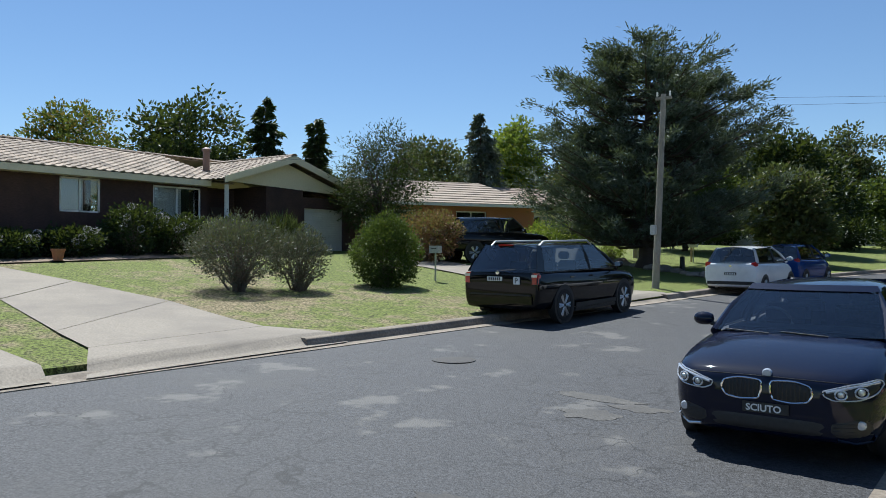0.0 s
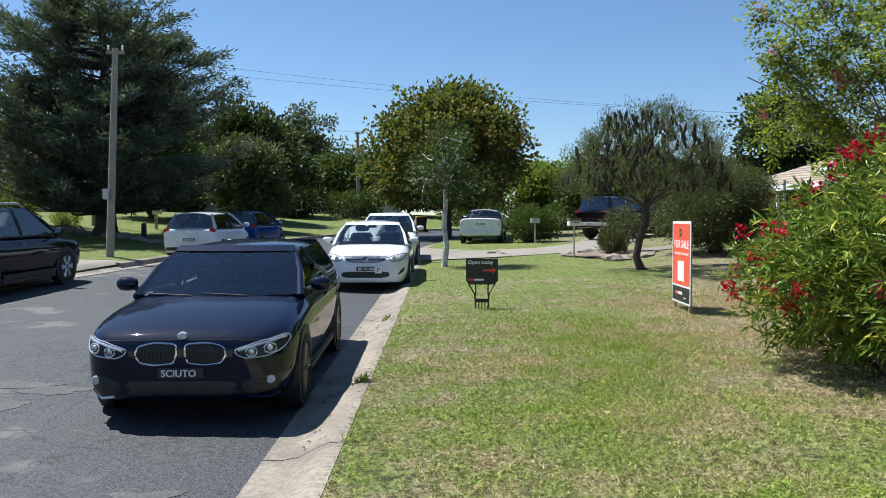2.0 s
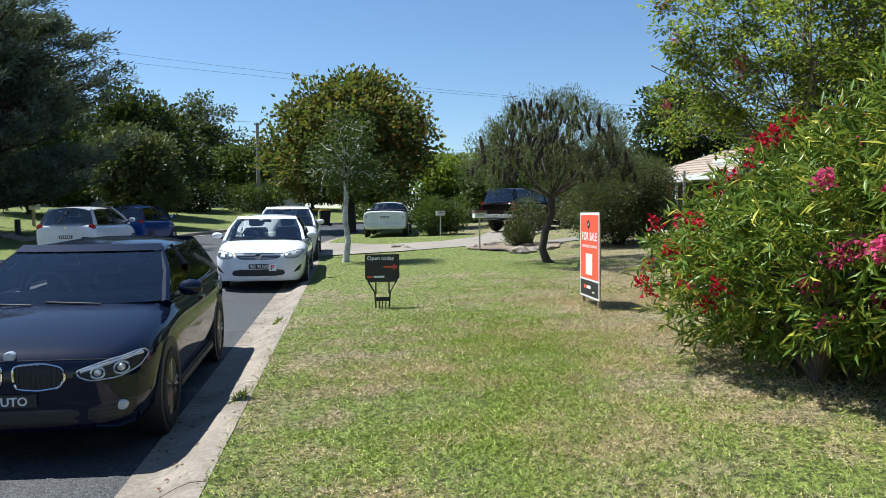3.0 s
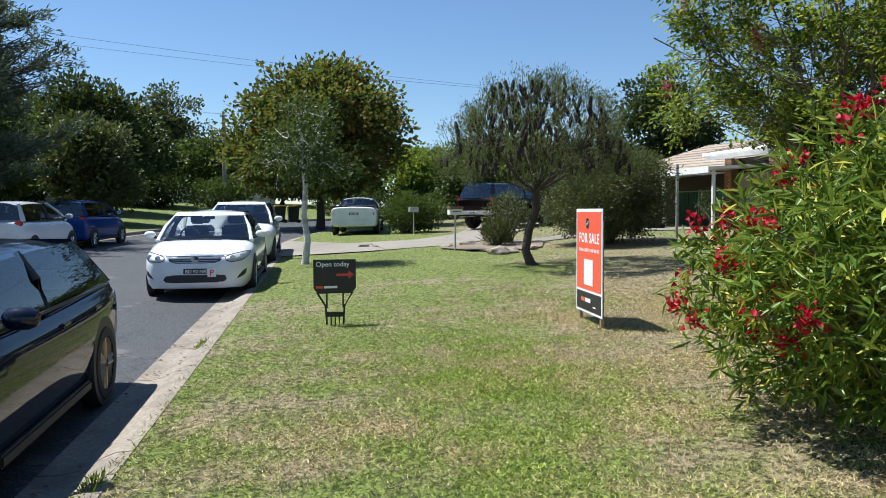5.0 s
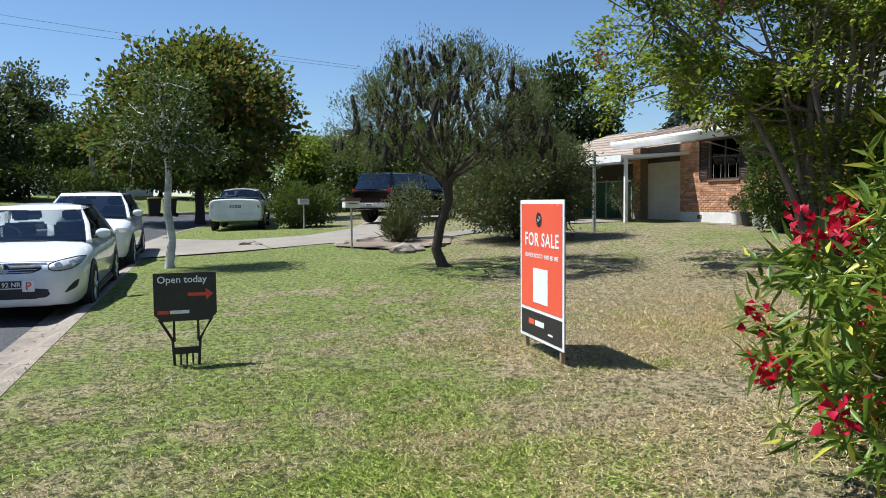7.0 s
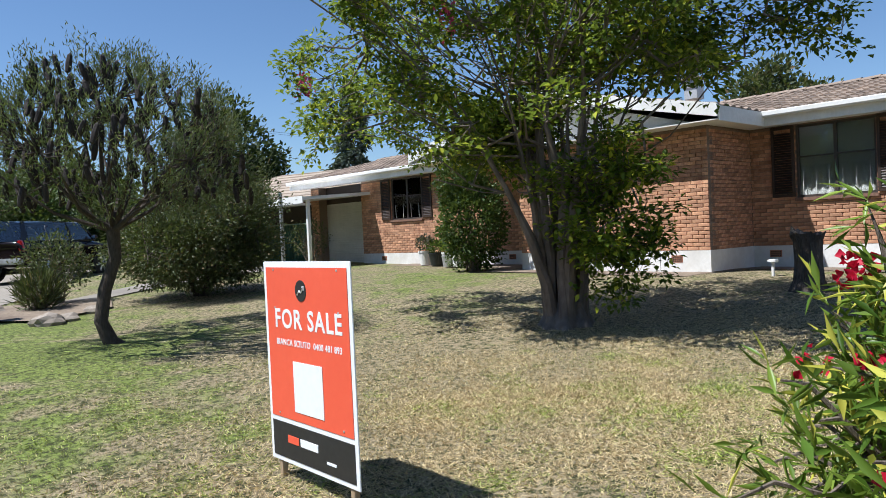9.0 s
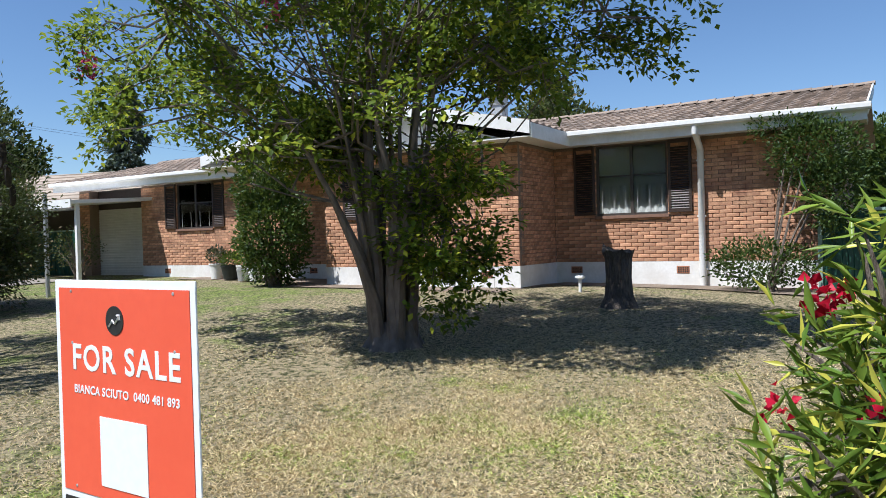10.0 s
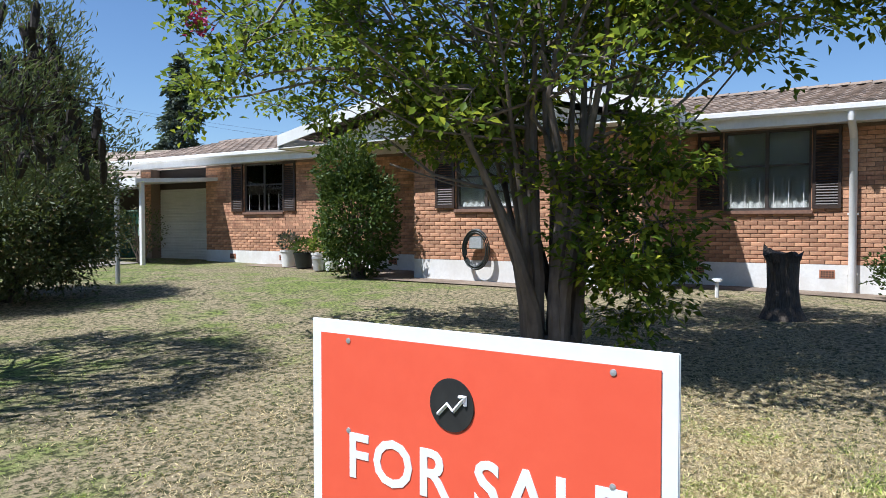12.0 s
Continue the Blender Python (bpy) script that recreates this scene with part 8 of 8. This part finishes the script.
# tree stump with a ragged top
sx, sy = 13.25, 12.7
b = Build()
n = 22
for i, (h, r) in enumerate(((-0.05, 0.42), (0.05, 0.34), (0.2, 0.27), (0.5, 0.235), (0.85, 0.245), (0.98, 0.30))):
    for k in range(n):
        a = 2 * math.pi * k / n
        q = r * (1 + 0.16 * noise.noise((math.cos(a) * 2.2, math.sin(a) * 2.2, h * 0.6)) + 0.05 * math.sin(a * 9))
        z = h + (0.09 * noise.noise((math.cos(a) * 3, math.sin(a) * 3, 5)) + (0.09 if 0.8 < a < 1.7 else 0) if i == 5 else 0)
        b.v.append((q * math.cos(a), q * math.sin(a), z))
for i in range(5):
    for k in range(n):
        b.f.append((i * n + k, i * n + (k + 1) % n, (i + 1) * n + (k + 1) % n, (i + 1) * n + k))
b.v.append((0, 0, 0.84))
b.f += [(5 * n + k, 5 * n + (k + 1) % n, len(b.v) - 1) for k in range(n)]
st = single("tree_stump", b, "stump", "tall dark weathered tree stump with a ragged top", "stump")
st.matrix_basis = pose(sx, sy, ground_z(sx, sy) - 0.02) @ Matrix.Diagonal((0.8, 0.8, 0.88, 1))
tap = thing("garden_tap", pose(14.8, 13.9, ground_z(14.8, 13.9)), "small white garden tap post near the wall", "tap")
part("riser", Build().tube([(0, 0, -0.05), (0, 0, 0.25)], 0.03, 8), "plinth", tap)
part("cap", Build().box((0, 0, 0.27), (0.14, 0.14, 0.05)), "plinth", tap, bevel=0.01)


def pot(x, y, r, h, mat, label, leaf=None, lh=0.35, seed=0):
    z = ground_z(x, y) + 0.03
    t = thing("plant_pot", pose(x, y, z), label, "pot", "pots by the wall")
    part("tub", Build().lathe([(0.0, 0.0), (r * 0.78, 0.0), (r, h - 0.04), (r * 1.06, h - 0.04), (r * 1.06, h), (r * 0.92, h), (r * 0.8, h * 0.5)], 18), mat, t, smooth=True)
    part("soil", Build().lathe([(0.0, h - 0.04), (r * 0.93, h - 0.04)], 18), "soil", t)
    if leaf:
        rng = np.random.default_rng(seed)
        p, o = in_blobs(rng, [(0, 0, h + lh * 0.5, r * 1.3, r * 1.3, lh * 0.6)], 420, 0.3)
        q = part("plant", leaves_mesh("plant", p, o + np.array([0, 0, 0.7]), 0.09, 0.045, rng), leaf, t, "leafy plant")
        q["kind"] = "stuff"


pot(15.9, 23.7, 0.24, 0.36, "binblack", "black plastic tub beside the wall", "midleaf", 0.3, 1)
pot(15.6, 22.9, 0.20, 0.38, "plinth", "white tub with a bushy plant", "bright", 0.55, 2)
pot(15.5, 22.45, 0.18, 0.34, "plinth", "white tub with a bushy plant", "bright", 0.35, 3)
pot(16.0, 24.3, 0.20, 0.40, "plinth", "white bucket with pale foliage", "greyleaf", 0.4, 4)
pot(15.4, 22.75, 0.16, 0.30, "metalgrey", "grey bucket among the tubs", None, 0, 5)
hose = thing("hose_reel", pose(15.0, 18.35, ground_z(15.0, 18.35), 0, 0, 90), "green garden hose coiled on a wall reel", "hose reel")
for k in range(7):
    part("coil", Build().tube([((0.22 + 0.012 * k) * math.cos(a), 0.06 + 0.018 * (k % 3), 0.62 + (0.30 + 0.014 * k) * math.sin(a)) for a in [2 * math.pi * i / 20 for i in range(21)]], 0.012, 6), "binblack", hose, smooth=True)
part("reel", Build().box((0, 0.03, 0.75), (0.3, 0.10, 0.25)), "metalgrey", hose, bevel=0.02)


def bin_(x, y, lid, label):
    t = thing("wheelie_bin", pose(x, y, ground_z(x, y), 0, 0, -80), label, "bin", "wheelie bins")
    part("body", Build().add([(-0.24, -0.27, 0.04), (0.24, -0.27, 0.04), (0.24, 0.27, 0.04), (-0.24, 0.27, 0.04), (-0.29, -0.33, 0.98), (0.29, -0.33, 0.98), (0.29, 0.35, 0.98), (-0.29, 0.35, 0.98)], [(3, 2, 1, 0), (4, 5, 6, 7), (0, 1, 5, 4), (1, 2, 6, 5), (2, 3, 7, 6), (3, 0, 4, 7)]), "binblack", t, "dark plastic body", bevel=0.02)
    part("lid", Build().add([(-0.30, -0.36, 0.98), (0.30, -0.36, 0.98), (0.30, 0.37, 1.0), (-0.30, 0.37, 1.0), (-0.27, -0.30, 1.04), (0.27, -0.30, 1.04), (0.27, 0.33, 1.08), (-0.27, 0.33, 1.08)], [(3, 2, 1, 0), (4, 5, 6, 7), (0, 1, 5, 4), (1, 2, 6, 5), (2, 3, 7, 6), (3, 0, 4, 7)]), lid, t, "coloured lid", bevel=0.015)
    for s in (-0.24, 0.24):
        part("wheel", Build().lathe([(0.0, -0.02), (0.10, -0.02), (0.10, 0.02), (0.0, 0.02)], 16, "x", (s, 0.32, 0.10)), "rubber", t)


bin_(13.0, 29.6, "bingreen", "dark wheelie bin with a green lid beside the canopy")
bin_(13.0, 30.4, "binblack", "dark wheelie bin beside the green one")
bin_(-1.2, 50.5, "binyellow", "wheelie bin with a yellow lid at the far kerb")
bin_(-0.4, 50.8, "binyellow", "wheelie bin with a yellow lid at the far kerb")

# fallen leaves in the gutter and on the lawn
rng = np.random.default_rng(77)
lx, ly = rng.uniform(-0.85, -0.35, 160), rng.uniform(6, 22, 160)
lp = np.stack([lx, ly, np.array([ground_z(a, c) + 0.012 for a, c in zip(lx, ly)])], 1)
tagged(part("fallen_leaves", leaves_mesh("fallen_leaves", lp, rng.normal(size=(160, 3)) * np.array([1, 1, 0.1]), 0.05, 0.03, rng, flat=0.9), "redleaf", None), "dry brown leaves lying in the gutter", "fallen leaves", kind="stuff")
tuft = rng.uniform(0, 1, (260, 3))
tp = np.stack([-0.42 + 0.10 * tuft[:, 0], np.where(tuft[:, 1] < 0.5, 11.9 + 0.5 * tuft[:, 2], 7.8 + 0.3 * tuft[:, 2]), np.zeros(260)], 1)
tp[:, 2] = [ground_z(a, c) for a, c in tp[:, :2]]
tagged(part("weeds", leaves_mesh("weeds", tp, rng.normal(size=(260, 3)) * 0.5 + np.array([0, 0, 0.7]), 0.065, 0.010, rng, flat=0.2), "bright", None), "tuft of weeds growing from the kerb joint", "weeds", kind="stuff")

# ---------------------------------------------------------------- bricks of the house front, laid course by course
def lay_bricks(wall, x, y0, y1, holes, singles, along, flip, limit):
    joined, made = Build(), 0
    course, z, k = 0.0742, PZ + 0.037, 0
    step = 0.240
    while z + 0.032 < WZ + 0.002:
        a = y0 - (step / 2 if k % 2 else 0)
        while a < y1 - 0.02:
            b0, b1 = max(a, y0 + 0.002), min(a + step - 0.010, y1 - 0.002)
            a += step
            for h0, h1, hz0, hz1 in holes:
                if hz0 - 0.03 < z < hz1 + 0.03:
                    if b0 < h0 < b1:
                        b1 = h0 if h0 - b0 > b1 - h1 else b1
                    if b0 < h1 < b1:
                        b0 = h1
                    if b0 >= h0 - 1e-6 and b1 <= h1 + 1e-6:
                        b1 = b0
            if b1 - b0 < 0.03:
                continue
            mid, full = (b0 + b1) / 2, (b1 - b0) / 0.230
            proud = 0.05 - 0.002 * ((k * 7 + int(a * 13)) % 4)
            if singles and made < limit:
                o = new("brick", BRICK if along == "y" else BRICK_X)
                o.parent = wall
                o.location = (x + proud, mid, z) if along == "y" else (mid, x + proud, z)
                o.scale = (1, full, 1) if along == "y" else (full, 1, 1)
                made += 1
            elif along == "y":
                joined.box((x + proud, mid, z), (0.10, b1 - b0, 0.0645))
            else:
                joined.box((mid, x + proud, z), (b1 - b0, 0.10, 0.0645))
        z += course
        k += 1
    if joined.v:
        me = bpy.data.meshes.new("bricks")
        me.from_pydata(joined.v, [], joined.f)
        me.materials.append(M["brick_i"])
        o = new("bricks", me)
        o.parent = wall
        o["kind"] = "stuff"


for job in brick_jobs:
    lay_bricks(*job, 300)
